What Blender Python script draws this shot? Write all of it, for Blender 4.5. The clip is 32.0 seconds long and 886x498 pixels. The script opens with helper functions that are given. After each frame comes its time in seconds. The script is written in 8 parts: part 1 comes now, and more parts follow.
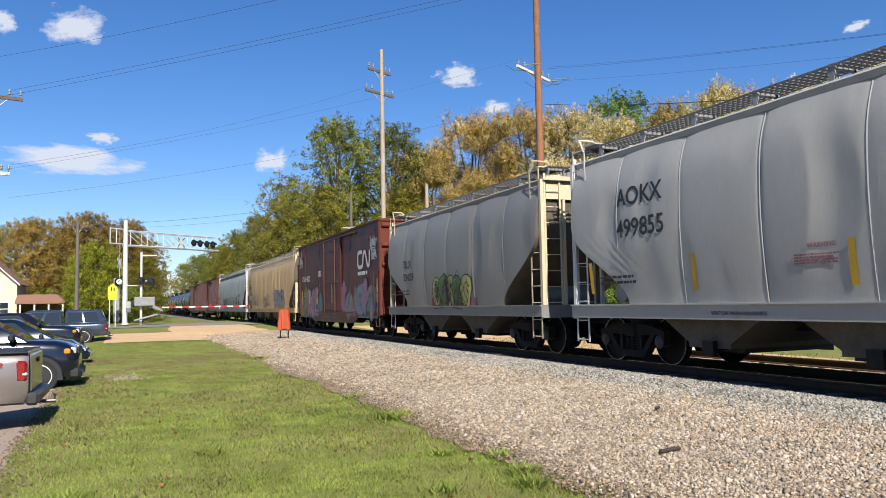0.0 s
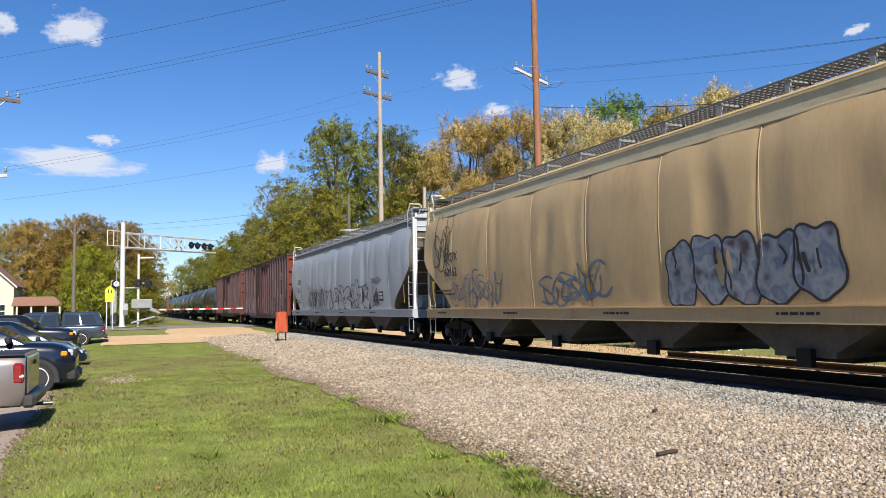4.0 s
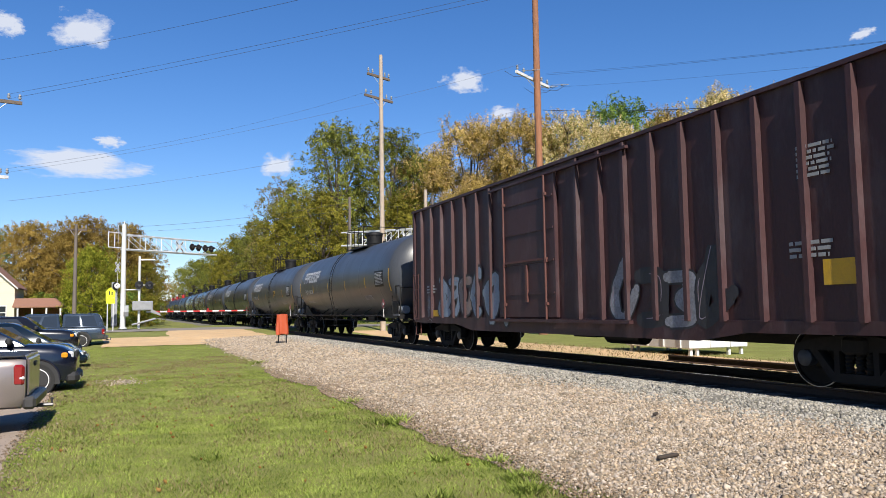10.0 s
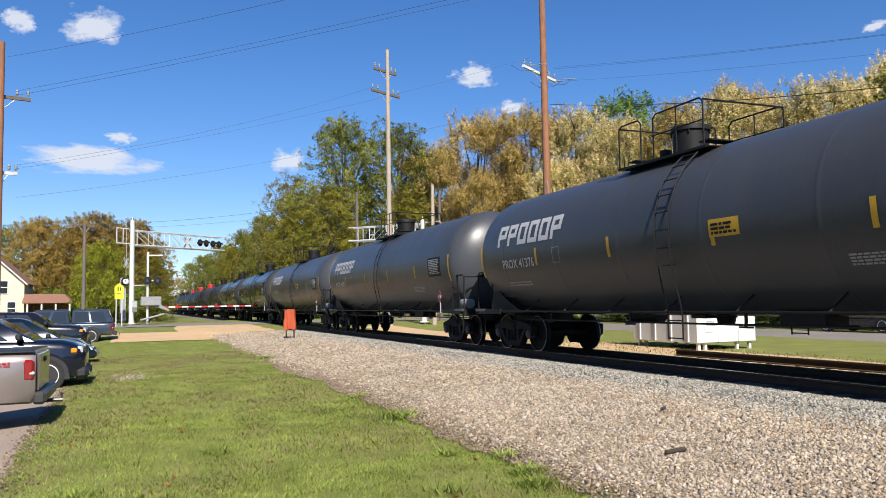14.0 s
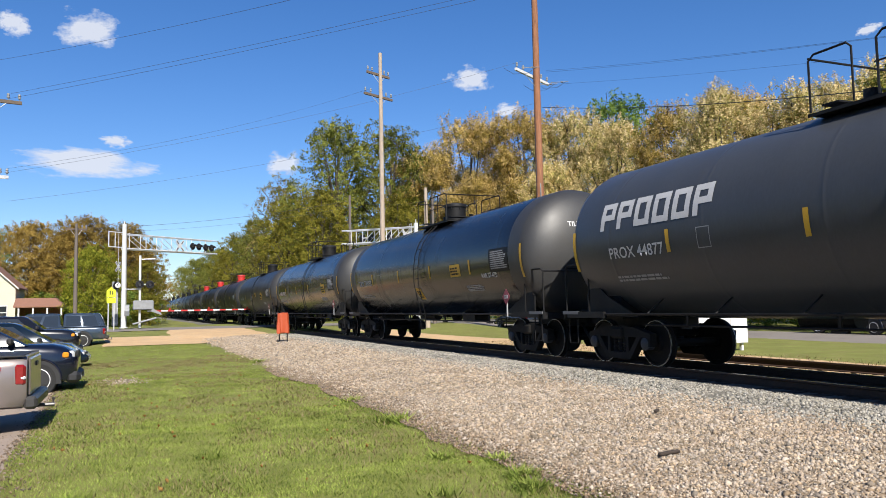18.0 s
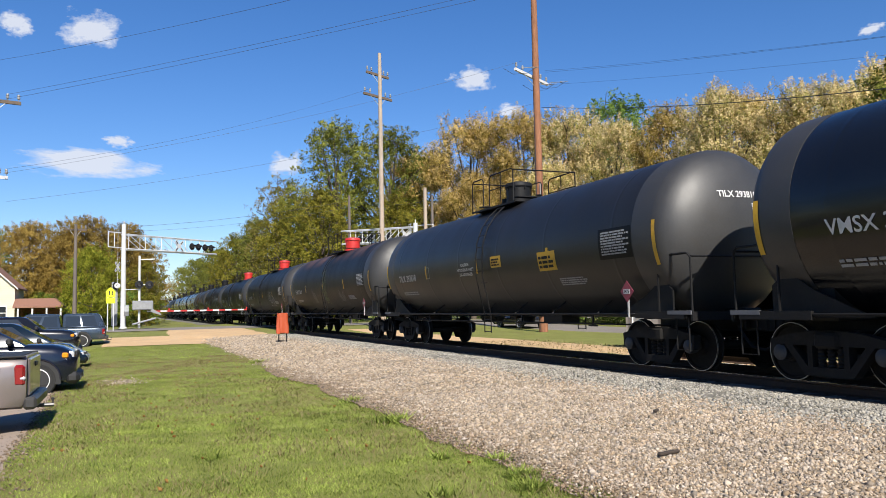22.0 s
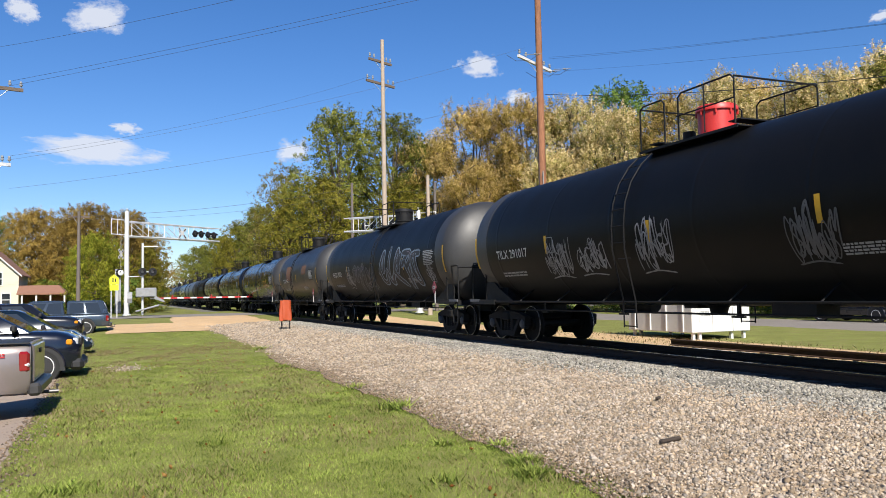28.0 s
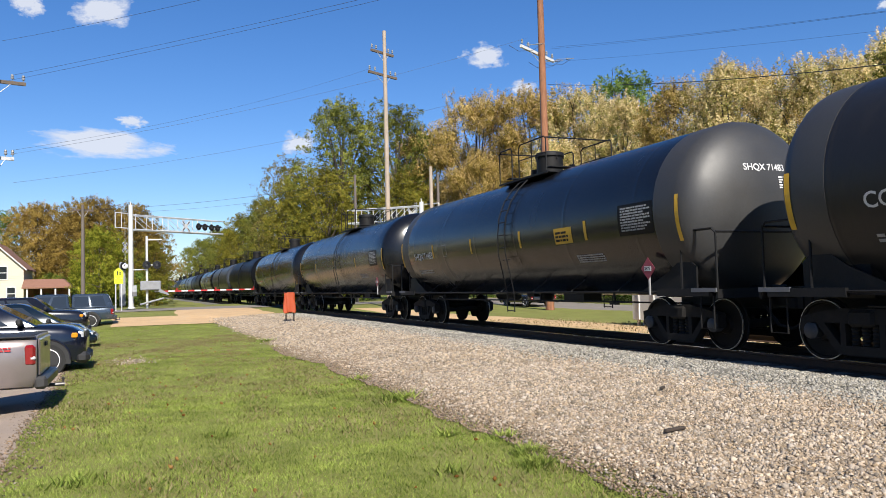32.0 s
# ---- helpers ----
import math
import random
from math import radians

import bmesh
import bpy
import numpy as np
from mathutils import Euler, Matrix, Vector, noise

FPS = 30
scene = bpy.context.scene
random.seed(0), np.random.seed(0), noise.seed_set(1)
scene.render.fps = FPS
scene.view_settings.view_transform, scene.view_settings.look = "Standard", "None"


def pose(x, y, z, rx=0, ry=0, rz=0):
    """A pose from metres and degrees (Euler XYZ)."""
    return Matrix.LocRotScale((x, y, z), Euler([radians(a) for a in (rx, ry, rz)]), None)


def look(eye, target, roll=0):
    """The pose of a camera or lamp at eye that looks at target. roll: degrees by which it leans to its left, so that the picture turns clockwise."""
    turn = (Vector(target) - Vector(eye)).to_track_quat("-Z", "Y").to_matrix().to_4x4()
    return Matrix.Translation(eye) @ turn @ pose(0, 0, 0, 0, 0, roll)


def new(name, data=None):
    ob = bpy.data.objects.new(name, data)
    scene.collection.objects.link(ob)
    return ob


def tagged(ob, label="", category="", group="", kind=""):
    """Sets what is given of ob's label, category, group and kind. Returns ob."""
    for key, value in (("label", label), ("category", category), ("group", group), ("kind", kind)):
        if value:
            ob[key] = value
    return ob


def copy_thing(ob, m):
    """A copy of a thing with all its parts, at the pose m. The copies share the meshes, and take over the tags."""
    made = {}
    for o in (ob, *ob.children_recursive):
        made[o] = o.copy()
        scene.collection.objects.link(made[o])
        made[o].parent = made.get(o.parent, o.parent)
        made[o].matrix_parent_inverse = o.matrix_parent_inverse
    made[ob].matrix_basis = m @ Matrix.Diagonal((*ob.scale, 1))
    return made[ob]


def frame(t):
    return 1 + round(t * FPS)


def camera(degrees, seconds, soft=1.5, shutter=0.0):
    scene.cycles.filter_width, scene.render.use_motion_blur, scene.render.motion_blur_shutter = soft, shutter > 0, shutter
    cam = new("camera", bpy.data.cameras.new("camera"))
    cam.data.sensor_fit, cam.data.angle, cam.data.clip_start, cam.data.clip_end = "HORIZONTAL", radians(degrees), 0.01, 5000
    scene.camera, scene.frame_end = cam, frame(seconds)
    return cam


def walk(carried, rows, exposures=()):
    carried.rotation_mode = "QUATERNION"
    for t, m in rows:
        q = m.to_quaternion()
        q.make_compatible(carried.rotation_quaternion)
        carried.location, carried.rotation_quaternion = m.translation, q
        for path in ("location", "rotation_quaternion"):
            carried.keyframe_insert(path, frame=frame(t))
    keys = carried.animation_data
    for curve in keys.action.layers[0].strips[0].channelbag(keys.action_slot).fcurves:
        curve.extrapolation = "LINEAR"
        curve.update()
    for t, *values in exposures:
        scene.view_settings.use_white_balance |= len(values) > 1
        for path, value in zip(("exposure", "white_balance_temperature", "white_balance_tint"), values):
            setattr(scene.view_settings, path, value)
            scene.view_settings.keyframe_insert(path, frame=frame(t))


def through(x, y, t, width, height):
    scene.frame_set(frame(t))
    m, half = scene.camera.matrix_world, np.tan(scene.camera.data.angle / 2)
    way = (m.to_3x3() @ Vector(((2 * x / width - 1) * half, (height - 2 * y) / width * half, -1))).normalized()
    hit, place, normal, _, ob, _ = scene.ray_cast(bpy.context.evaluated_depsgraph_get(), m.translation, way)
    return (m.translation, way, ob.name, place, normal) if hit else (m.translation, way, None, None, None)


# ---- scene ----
# ---------------- camera ----------------
EYE = Vector((0.0, 0.0, 1.271))
cam = camera(60.5, 32.0, 0.6)


def aim(yaw, pitch, roll):
    """Camera pose from degrees: yaw to the right of the track's direction, pitch up, roll."""
    w, p = radians(yaw), radians(pitch)
    way = Vector((math.sin(w) * math.cos(p), math.cos(w) * math.cos(p), math.sin(p)))
    return look(EYE, EYE + way, roll)


walk(cam, [
    (0, aim(22.558, 4.124, -1.079)), (0.5, aim(22.752, 4.274, -1.051)), (1, aim(22.852, 4.307, -1.069)), (1.5, aim(22.859, 4.322, -1.123)),
    (2, aim(22.828, 4.340, -0.992)), (2.5, aim(22.720, 4.426, -0.880)), (3, aim(22.692, 4.473, -0.832)), (3.5, aim(22.708, 4.405, -0.940)),
    (5.5, aim(22.790, 4.078, -1.139)), (6, aim(22.781, 4.042, -1.180)), (6.5, aim(22.847, 4.033, -1.098)), (7, aim(22.923, 4.029, -1.110)),
    (7.5, aim(22.835, 4.153, -1.081)), (8, aim(22.635, 4.385, -0.988)), (8.5, aim(22.572, 4.486, -0.888)), (9, aim(22.585, 4.517, -0.834)),
    (9.5, aim(22.688, 4.492, -0.884)), (10, aim(22.676, 4.516, -0.867)), (10.5, aim(22.592, 4.582, -0.815)), (11, aim(22.481, 4.569, -0.841)),
    (11.5, aim(22.348, 4.473, -0.853)), (12, aim(22.308, 4.345, -0.882)), (12.5, aim(22.337, 4.206, -0.971)), (13, aim(22.314, 4.095, -0.979)),
    (13.5, aim(22.187, 4.088, -0.962)), (14, aim(22.132, 4.141, -0.980)), (14.5, aim(22.240, 4.218, -0.932)), (16.5, aim(22.434, 4.331, -1.056)),
    (17, aim(22.522, 4.344, -1.057)), (17.5, aim(22.633, 4.369, -1.140)), (18, aim(22.645, 4.355, -1.152)), (18.5, aim(22.584, 4.333, -1.109)),
    (19, aim(22.492, 4.285, -1.111)), (19.5, aim(22.520, 4.274, -1.178)), (20, aim(22.629, 4.282, -1.229)), (20.5, aim(22.696, 4.311, -1.236)),
    (21, aim(22.695, 4.343, -1.209)), (21.5, aim(22.676, 4.393, -1.132)), (22, aim(22.684, 4.362, -1.187)), (22.5, aim(22.676, 4.288, -1.202)),
    (23, aim(22.640, 4.195, -1.177)), (23.5, aim(22.561, 4.080, -1.156)), (24, aim(22.490, 3.852, -1.123)), (24.5, aim(22.522, 3.802, -1.090)),
    (25, aim(22.480, 3.851, -1.128)), (25.5, aim(22.380, 3.784, -1.147)), (27.5, aim(22.420, 3.546, -1.103)), (28, aim(22.461, 3.423, -1.111)),
    (28.5, aim(22.351, 3.286, -1.110)), (29, aim(22.153, 3.142, -1.057)), (29.5, aim(22.020, 3.018, -1.115)), (30, aim(22.020, 3.048, -1.186)),
    (30.5, aim(22.099, 3.129, -1.306)), (31, aim(22.170, 3.155, -1.374)), (31.5, aim(22.237, 3.009, -1.387)), (32, aim(22.185, 2.775, -1.457)),
])
# ---------------- light ----------------
SUN_EL, SUN_AZ = 40.0, 188.5          # degrees; azimuth clockwise from +Y
world = bpy.data.worlds.new("world")
scene.world = world
world.use_nodes = True
wn = world.node_tree
sky = wn.nodes.new("ShaderNodeTexSky")
sky.sky_type, sky.sun_disc = "NISHITA", False
sky.sun_elevation, sky.sun_rotation = radians(SUN_EL), radians(SUN_AZ)
sky.air_density, sky.dust_density, sky.ozone_density, sky.altitude = 1.05, 0.2, 3.0, 250
deep = wn.nodes.new("ShaderNodeHueSaturation")      # the clear autumn sky is a deep blue
deep.inputs["Saturation"].default_value = 1.25
wn.links.new(sky.outputs[0], deep.inputs["Color"])
tone = wn.nodes.new("ShaderNodeMix")
tone.data_type, tone.blend_type = "RGBA", "MULTIPLY"
tone.inputs["Factor"].default_value, tone.inputs["B"].default_value = 1.0, (0.93, 0.98, 1.20, 1)
wn.links.new(deep.outputs[0], tone.inputs["A"])
wn.links.new(tone.outputs["Result"], wn.nodes["Background"].inputs[0])
wn.nodes["Background"].inputs[1].default_value = 0.0675
sun = new("sun", bpy.data.lights.new("sun", "SUN"))
sun.data.energy, sun.data.angle, sun.data.color = 5.0, radians(0.53), (1.0, 0.94, 0.84)
_e, _a = radians(SUN_EL), radians(SUN_AZ)
SUN_WAY = Vector((math.sin(_a) * math.cos(_e), math.cos(_a) * math.cos(_e), math.sin(_e)))
sun.matrix_world = look(SUN_WAY * 50, (0, 0, 0))
scene.view_settings.exposure = 0.73

# ---------------- helpers ----------------
TRACK_X = 10.6                        # centre line of the track; rail top is z = 0
RND = random.Random(7)


class Shape:
    """Vertices and faces gathered from simple solids."""

    def __init__(self):
        self.v, self.f = [], []

    def add(self, verts, faces):
        n = len(self.v)
        self.v += [tuple(p) for p in verts]
        self.f += [tuple(n + i for i in q) for q in faces]
        return self

    def box(self, x, y, z, sx, sy, sz, m=None):
        """A box by its centre and full sizes; m turns it about its centre."""
        h = [Vector((a * sx / 2, b * sy / 2, c * sz / 2)) for a in (-1, 1) for b in (-1, 1) for c in (-1, 1)]
        if m is not None:
            h = [m @ p for p in h]
        o = Vector((x, y, z))
        return self.add([o + p for p in h], [(0, 1, 3, 2), (4, 6, 7, 5), (0, 4, 5, 1), (2, 3, 7, 6), (0, 2, 6, 4), (1, 5, 7, 3)])

    def chamfer(self, x, y, z, sx, sy, sz, b=0.02):
        """A box with its twelve edges cut."""
        pts = []
        for a in (-1, 1):
            for c in (-1, 1):
                for d in (-1, 1):
                    hx, hy, hz = a * sx / 2, c * sy / 2, d * sz / 2
                    pts += [(x + hx - a * b, y + hy - c * b, z + hz), (x + hx - a * b, y + hy, z + hz - d * b), (x + hx, y + hy - c * b, z + hz - d * b)]
        bm = bmesh.new()
        for p in pts:
            bm.verts.new(p)
        bmesh.ops.convex_hull(bm, input=bm.verts)
        bm.verts.index_update()
        self.add([p.co for p in bm.verts], [[q.index for q in f.verts] for f in bm.faces])
        bm.free()
        return self

    def cyl(self, a, b, r, n=8, r2=None, caps=True):
        a, b = Vector(a), Vector(b)
        q = (b - a).to_track_quat("Z", "Y")
        r2 = r if r2 is None else r2
        ring = [(math.cos(2 * math.pi * i / n), math.sin(2 * math.pi * i / n)) for i in range(n)]
        v = [a + q @ Vector((c * r, s * r, 0)) for c, s in ring] + [b + q @ Vector((c * r2, s * r2, 0)) for c, s in ring]
        f = [(i, (i + 1) % n, n + (i + 1) % n, n + i) for i in range(n)]
        if caps:
            f += [tuple(range(n - 1, -1, -1)), tuple(range(n, 2 * n))]
        return self.add(v, f)

    def tube(self, pts, r, n=6):
        """A pipe through the points, as one skin."""
        pts = [Vector(p) for p in pts]
        k = len(pts)
        v = []
        ref = None
        for i, p in enumerate(pts):
            d = (pts[min(i + 1, k - 1)] - pts[max(i - 1, 0)]).normalized()
            if ref is None:
                ref = d.orthogonal().normalized()
            ref = (ref - d * ref.dot(d)).normalized() if (ref - d * ref.dot(d)).length > 1e-4 else d.orthogonal().normalized()
            w = d.cross(ref)
            v += [p + (ref * math.cos(6.2832 * j / n) + w * math.sin(6.2832 * j / n)) * r for j in range(n)]
        f = [(i * n + j, i * n + (j + 1) % n, (i + 1) * n + (j + 1) % n, (i + 1) * n + j) for i in range(k - 1) for j in range(n)]
        f += [tuple(range(n - 1, -1, -1)), tuple((k - 1) * n + j for j in range(n))]
        return self.add(v, f)

    def lathe(self, prof, axis="z", n=24, at=(0, 0, 0)):
        """prof: (radius, height along the axis)."""
        v, f = [], []
        for r, h in prof:
            for i in range(n):
                c, s = r * math.cos(2 * math.pi * i / n), r * math.sin(2 * math.pi * i / n)
                p = {"z": (c, s, h), "y": (c, h, -s), "x": (h, c, s)}[axis]
                v.append((p[0] + at[0], p[1] + at[1], p[2] + at[2]))
        for j in range(len(prof) - 1):
            for i in range(n):
                k = (i + 1) % n
                f.append((j * n + i, j * n + k, (j + 1) * n + k, (j + 1) * n + i))
        f.append(tuple(range(n - 1, -1, -1)))
        f.append(tuple((len(prof) - 1) * n + i for i in range(n)))
        return self.add(v, f)

    def prism(self, sec, y0, y1):
        """A section of (x, z) points, drawn along y."""
        n = len(sec)
        v = [(x, y0, z) for x, z in sec] + [(x, y1, z) for x, z in sec]
        f = [(i, (i + 1) % n, n + (i + 1) % n, n + i) for i in range(n)] + [tuple(range(n - 1, -1, -1)), tuple(range(n, 2 * n))]
        return self.add(v, f)

    def side(self, sec, x0, x1):
        """A section of (y, z) points, drawn along x."""
        n = len(sec)
        v = [(x0, y, z) for y, z in sec] + [(x1, y, z) for y, z in sec]
        f = [(i, (i + 1) % n, n + (i + 1) % n, n + i) for i in range(n)] + [tuple(range(n - 1, -1, -1)), tuple(range(n, 2 * n))]
        return self.add(v, f)

    def mesh(self, name, smooth=35):
        me = bpy.data.meshes.new(name)
        me.from_pydata(self.v, [], self.f)
        bm = bmesh.new()
        bm.from_mesh(me)
        bmesh.ops.recalc_face_normals(bm, faces=bm.faces)
        bm.to_mesh(me)
        bm.free()
        if smooth:
            me.polygons.foreach_set("use_smooth", [True] * len(me.polygons))
            me.set_sharp_from_angle(angle=radians(smooth))
        me.update()
        return me


def part(name, shape, material, parent=None, label="", smooth=35):
    """Links a shape, or a mesh that is shared, as one mesh object under its parent."""
    me = shape.mesh(name, smooth) if isinstance(shape, Shape) else shape
    if material is not None and not me.materials:
        me.materials.append(material)
    ob = new(name, me)
    ob.parent = parent
    return tagged(ob, label)


def thing(name, label, category, m=None, group="", kind=""):
    ob = new(name)
    ob.empty_display_size = 0.2
    if m is not None:
        ob.matrix_world = m
    return tagged(ob, label, category, group, kind)


def words(name, text, size, m, material, parent=None, bold=0.0, spread=1.0, align="LEFT"):
    """Letters as a flat mesh in the built-in font."""
    cu = bpy.data.curves.new(name, "FONT")
    cu.body, cu.size, cu.offset, cu.space_character, cu.extrude = text, size, bold, spread, 0.0
    cu.align_x = align
    cu.resolution_u = 3
    ob = bpy.data.objects.new(name, cu)
    me = bpy.data.meshes.new_from_object(ob)
    bpy.data.objects.remove(ob)
    bpy.data.curves.remove(cu)
    me.transform(m)
    return me


# ---------------- materials ----------------
def mat(name, base, rough=0.6, metal=0.0, vary=0.25, scale=3.0, fine=40.0, bump=0.15, dirt=None, dirt_amount=0.4, stretch=(1, 1, 1), spec=0.5, coat=0.0, per_object=0.0):
    """A surface with stains at one scale, grain at another, and a fine relief."""
    m = bpy.data.materials.new(name)
    m.use_nodes = True
    nt = m.node_tree
    b = nt.nodes["Principled BSDF"]
    tc = nt.nodes.new("ShaderNodeTexCoord")
    mp = nt.nodes.new("ShaderNodeMapping")
    mp.inputs["Scale"].default_value = stretch
    nt.links.new(tc.outputs["Object"], mp.inputs["Vector"])

    def noise_tex(s, detail=5.0, rough_=0.6):
        n = nt.nodes.new("ShaderNodeTexNoise")
        n.inputs["Scale"].default_value, n.inputs["Detail"].default_value, n.inputs["Roughness"].default_value = s, detail, rough_
        nt.links.new(mp.outputs[0], n.inputs["Vector"])
        return n

    big, small = noise_tex(scale), noise_tex(fine, 3.0)
    col = nt.nodes.new("ShaderNodeMix")
    col.data_type = "RGBA"
    dark = tuple(c * (1 - vary) for c in base)
    lite = tuple(min(1.0, c * (1 + vary)) for c in base)
    col.inputs["A"].default_value, col.inputs["B"].default_value = (*dark, 1), (*lite, 1)
    nt.links.new(big.outputs["Fac"], col.inputs["Factor"])
    out = col.outputs["Result"]
    g = nt.nodes.new("ShaderNodeMix")
    g.data_type, g.blend_type = "RGBA", "OVERLAY"
    g.inputs["Factor"].default_value = min(1.0, vary)
    nt.links.new(out, g.inputs["A"])
    nt.links.new(small.outputs["Fac"], g.inputs["B"])
    out = g.outputs["Result"]
    if dirt:
        st = noise_tex(scale * 1.7, 6.0, 0.7)
        rmp = nt.nodes.new("ShaderNodeMapRange")
        rmp.inputs["From Min"].default_value, rmp.inputs["From Max"].default_value = 0.5, 0.75
        rmp.inputs["To Max"].default_value = dirt_amount
        nt.links.new(st.outputs["Fac"], rmp.inputs["Value"])
        d = nt.nodes.new("ShaderNodeMix")
        d.data_type = "RGBA"
        d.inputs["B"].default_value = (*dirt, 1)
        nt.links.new(rmp.outputs[0], d.inputs["Factor"])
        nt.links.new(out, d.inputs["A"])
        out = d.outputs["Result"]
    if per_object:
        oi = nt.nodes.new("ShaderNodeObjectInfo")
        hs = nt.nodes.new("ShaderNodeHueSaturation")
        mr = nt.nodes.new("ShaderNodeMapRange")
        mr.inputs["To Min"].default_value, mr.inputs["To Max"].default_value = 1 - per_object, 1 + per_object
        nt.links.new(oi.outputs["Random"], mr.inputs["Value"])
        nt.links.new(mr.outputs[0], hs.inputs["Value"])
        nt.links.new(out, hs.inputs["Color"])
        out = hs.outputs["Color"]
    nt.links.new(out, b.inputs["Base Color"])
    rr = nt.nodes.new("ShaderNodeMapRange")
    rr.inputs["To Min"].default_value, rr.inputs["To Max"].default_value = max(0.03, rough - 0.12), min(1.0, rough + 0.12)
    nt.links.new(big.outputs["Fac"], rr.inputs["Value"])
    nt.links.new(rr.outputs[0], b.inputs["Roughness"])
    b.inputs["Metallic"].default_value = metal
    b.inputs["Specular IOR Level"].default_value = spec
    b.inputs["Coat Weight"].default_value = coat
    b.inputs["Coat Roughness"].default_value = 0.08
    if bump:
        bp = nt.nodes.new("ShaderNodeBump")
        bp.inputs["Strength"].default_value, bp.inputs["Distance"].default_value = bump, 0.02
        nt.links.new(small.outputs["Fac"], bp.inputs["Height"])
        nt.links.new(bp.outputs[0], b.inputs["Normal"])
    return m


def glass(name, tint=(0.02, 0.025, 0.03), rough=0.03):
    m = bpy.data.materials.new(name)
    m.use_nodes = True
    b = m.node_tree.nodes["Principled BSDF"]
    b.inputs["Base Color"].default_value = (*tint, 1)
    b.inputs["Roughness"].default_value = rough
    b.inputs["Specular IOR Level"].default_value = 0.7
    return m


M = {
    "grass": mat("grass", (0.1734, 0.1838, 0.05201), 0.95, vary=0.45, scale=0.9, fine=45, bump=0.9, dirt=(0.208, 0.1629, 0.07628), dirt_amount=0.7, spec=0.12),
    "gravel": mat("gravel", (0.3075, 0.2349, 0.1581), 0.9, vary=0.4, scale=1.2, fine=30, bump=0.9, dirt=(0.2562, 0.1878, 0.1196), dirt_amount=0.6, spec=0.25),
    "ballast": mat("ballast", (0.146, 0.1351, 0.1168), 0.9, vary=0.4, scale=2.0, fine=28, bump=0.9, spec=0.3),
    "dirt": mat("dirt", (0.4818, 0.3285, 0.1825), 0.95, vary=0.25, scale=0.8, fine=12, bump=0.4, dirt=(0.365, 0.3066, 0.219), dirt_amount=0.5, spec=0.2),
    "asphalt": mat("asphalt", (0.1971, 0.1752, 0.1533), 0.9, vary=0.25, scale=0.5, fine=60, bump=0.3, spec=0.3),
    "lot": mat("lot", (0.292, 0.2336, 0.1898), 0.92, vary=0.3, scale=0.7, fine=50, bump=0.5, dirt=(0.3431, 0.2628, 0.1825), dirt_amount=0.6, spec=0.25),
    "stone_tan": mat("stone_tan", (0.3431, 0.2745, 0.2012), 0.85, vary=0.35, scale=0.8, dirt=(0.21, 0.1451, 0.09264), dirt_amount=0.65, fine=60, bump=0.4, spec=0.3),
    "crumb": mat("crumb", (0.1898, 0.1387, 0.0949), 0.9, vary=0.4, scale=3, fine=60, bump=0.3, spec=0.2),
    "stone_grey": mat("stone_grey", (0.2482, 0.2299, 0.1935), 0.85, vary=0.35, scale=3.0, fine=60, bump=0.4, spec=0.3),
    "tie": mat("tie", (0.03832, 0.0281, 0.02146), 0.9, vary=0.4, scale=4, fine=30, bump=0.5, stretch=(0.2, 1, 1)),
    "timber": mat("timber", (0.2628, 0.1825, 0.1022), 0.85, vary=0.3, scale=4, fine=30, bump=0.3),
    "rail_rust": mat("rail_rust", (0.05621, 0.03066, 0.02044), 0.75, metal=0.3, vary=0.4, scale=5, fine=40),
    "rail_top": mat("rail_top", (0.55, 0.55, 0.56), 0.25, metal=1.0, vary=0.15, scale=2, fine=20, bump=0.05),
}


def island_tint(m, low, high):
    """Varies a material from piece to piece of a joined mesh."""
    nt = m.node_tree
    b = nt.nodes["Principled BSDF"]
    src = b.inputs["Base Color"].links[0].from_socket
    geo = nt.nodes.new("ShaderNodeNewGeometry")
    mr = nt.nodes.new("ShaderNodeMapRange")
    mr.inputs["To Min"].default_value, mr.inputs["To Max"].default_value = low, high
    hs = nt.nodes.new("ShaderNodeHueSaturation")
    nt.links.new(geo.outputs["Random Per Island"], mr.inputs["Value"])
    nt.links.new(mr.outputs[0], hs.inputs["Value"])
    nt.links.new(src, hs.inputs["Color"])
    nt.links.new(hs.outputs["Color"], b.inputs["Base Color"])
    mu, fr, ms = nt.nodes.new("ShaderNodeMath"), nt.nodes.new("ShaderNodeMath"), nt.nodes.new("ShaderNodeMapRange")
    mu.operation, fr.operation, mu.inputs[1].default_value = "MULTIPLY", "FRACT", 7.31
    ms.inputs["To Min"].default_value, ms.inputs["To Max"].default_value = 0.65, 1.2
    nt.links.new(geo.outputs["Random Per Island"], mu.inputs[0])
    nt.links.new(mu.outputs[0], fr.inputs[0])
    nt.links.new(fr.outputs[0], ms.inputs["Value"])
    nt.links.new(ms.outputs[0], hs.inputs["Saturation"])


island_tint(M["stone_tan"], 0.45, 1.45)
island_tint(M["crumb"], 0.4, 1.7)
island_tint(M["stone_grey"], 0.5, 1.6)


# ---------------- ground ----------------
def step(a, b, x):
    t = min(1.0, max(0.0, (x - a) / (b - a)))
    return t * t * (3 - 2 * t)


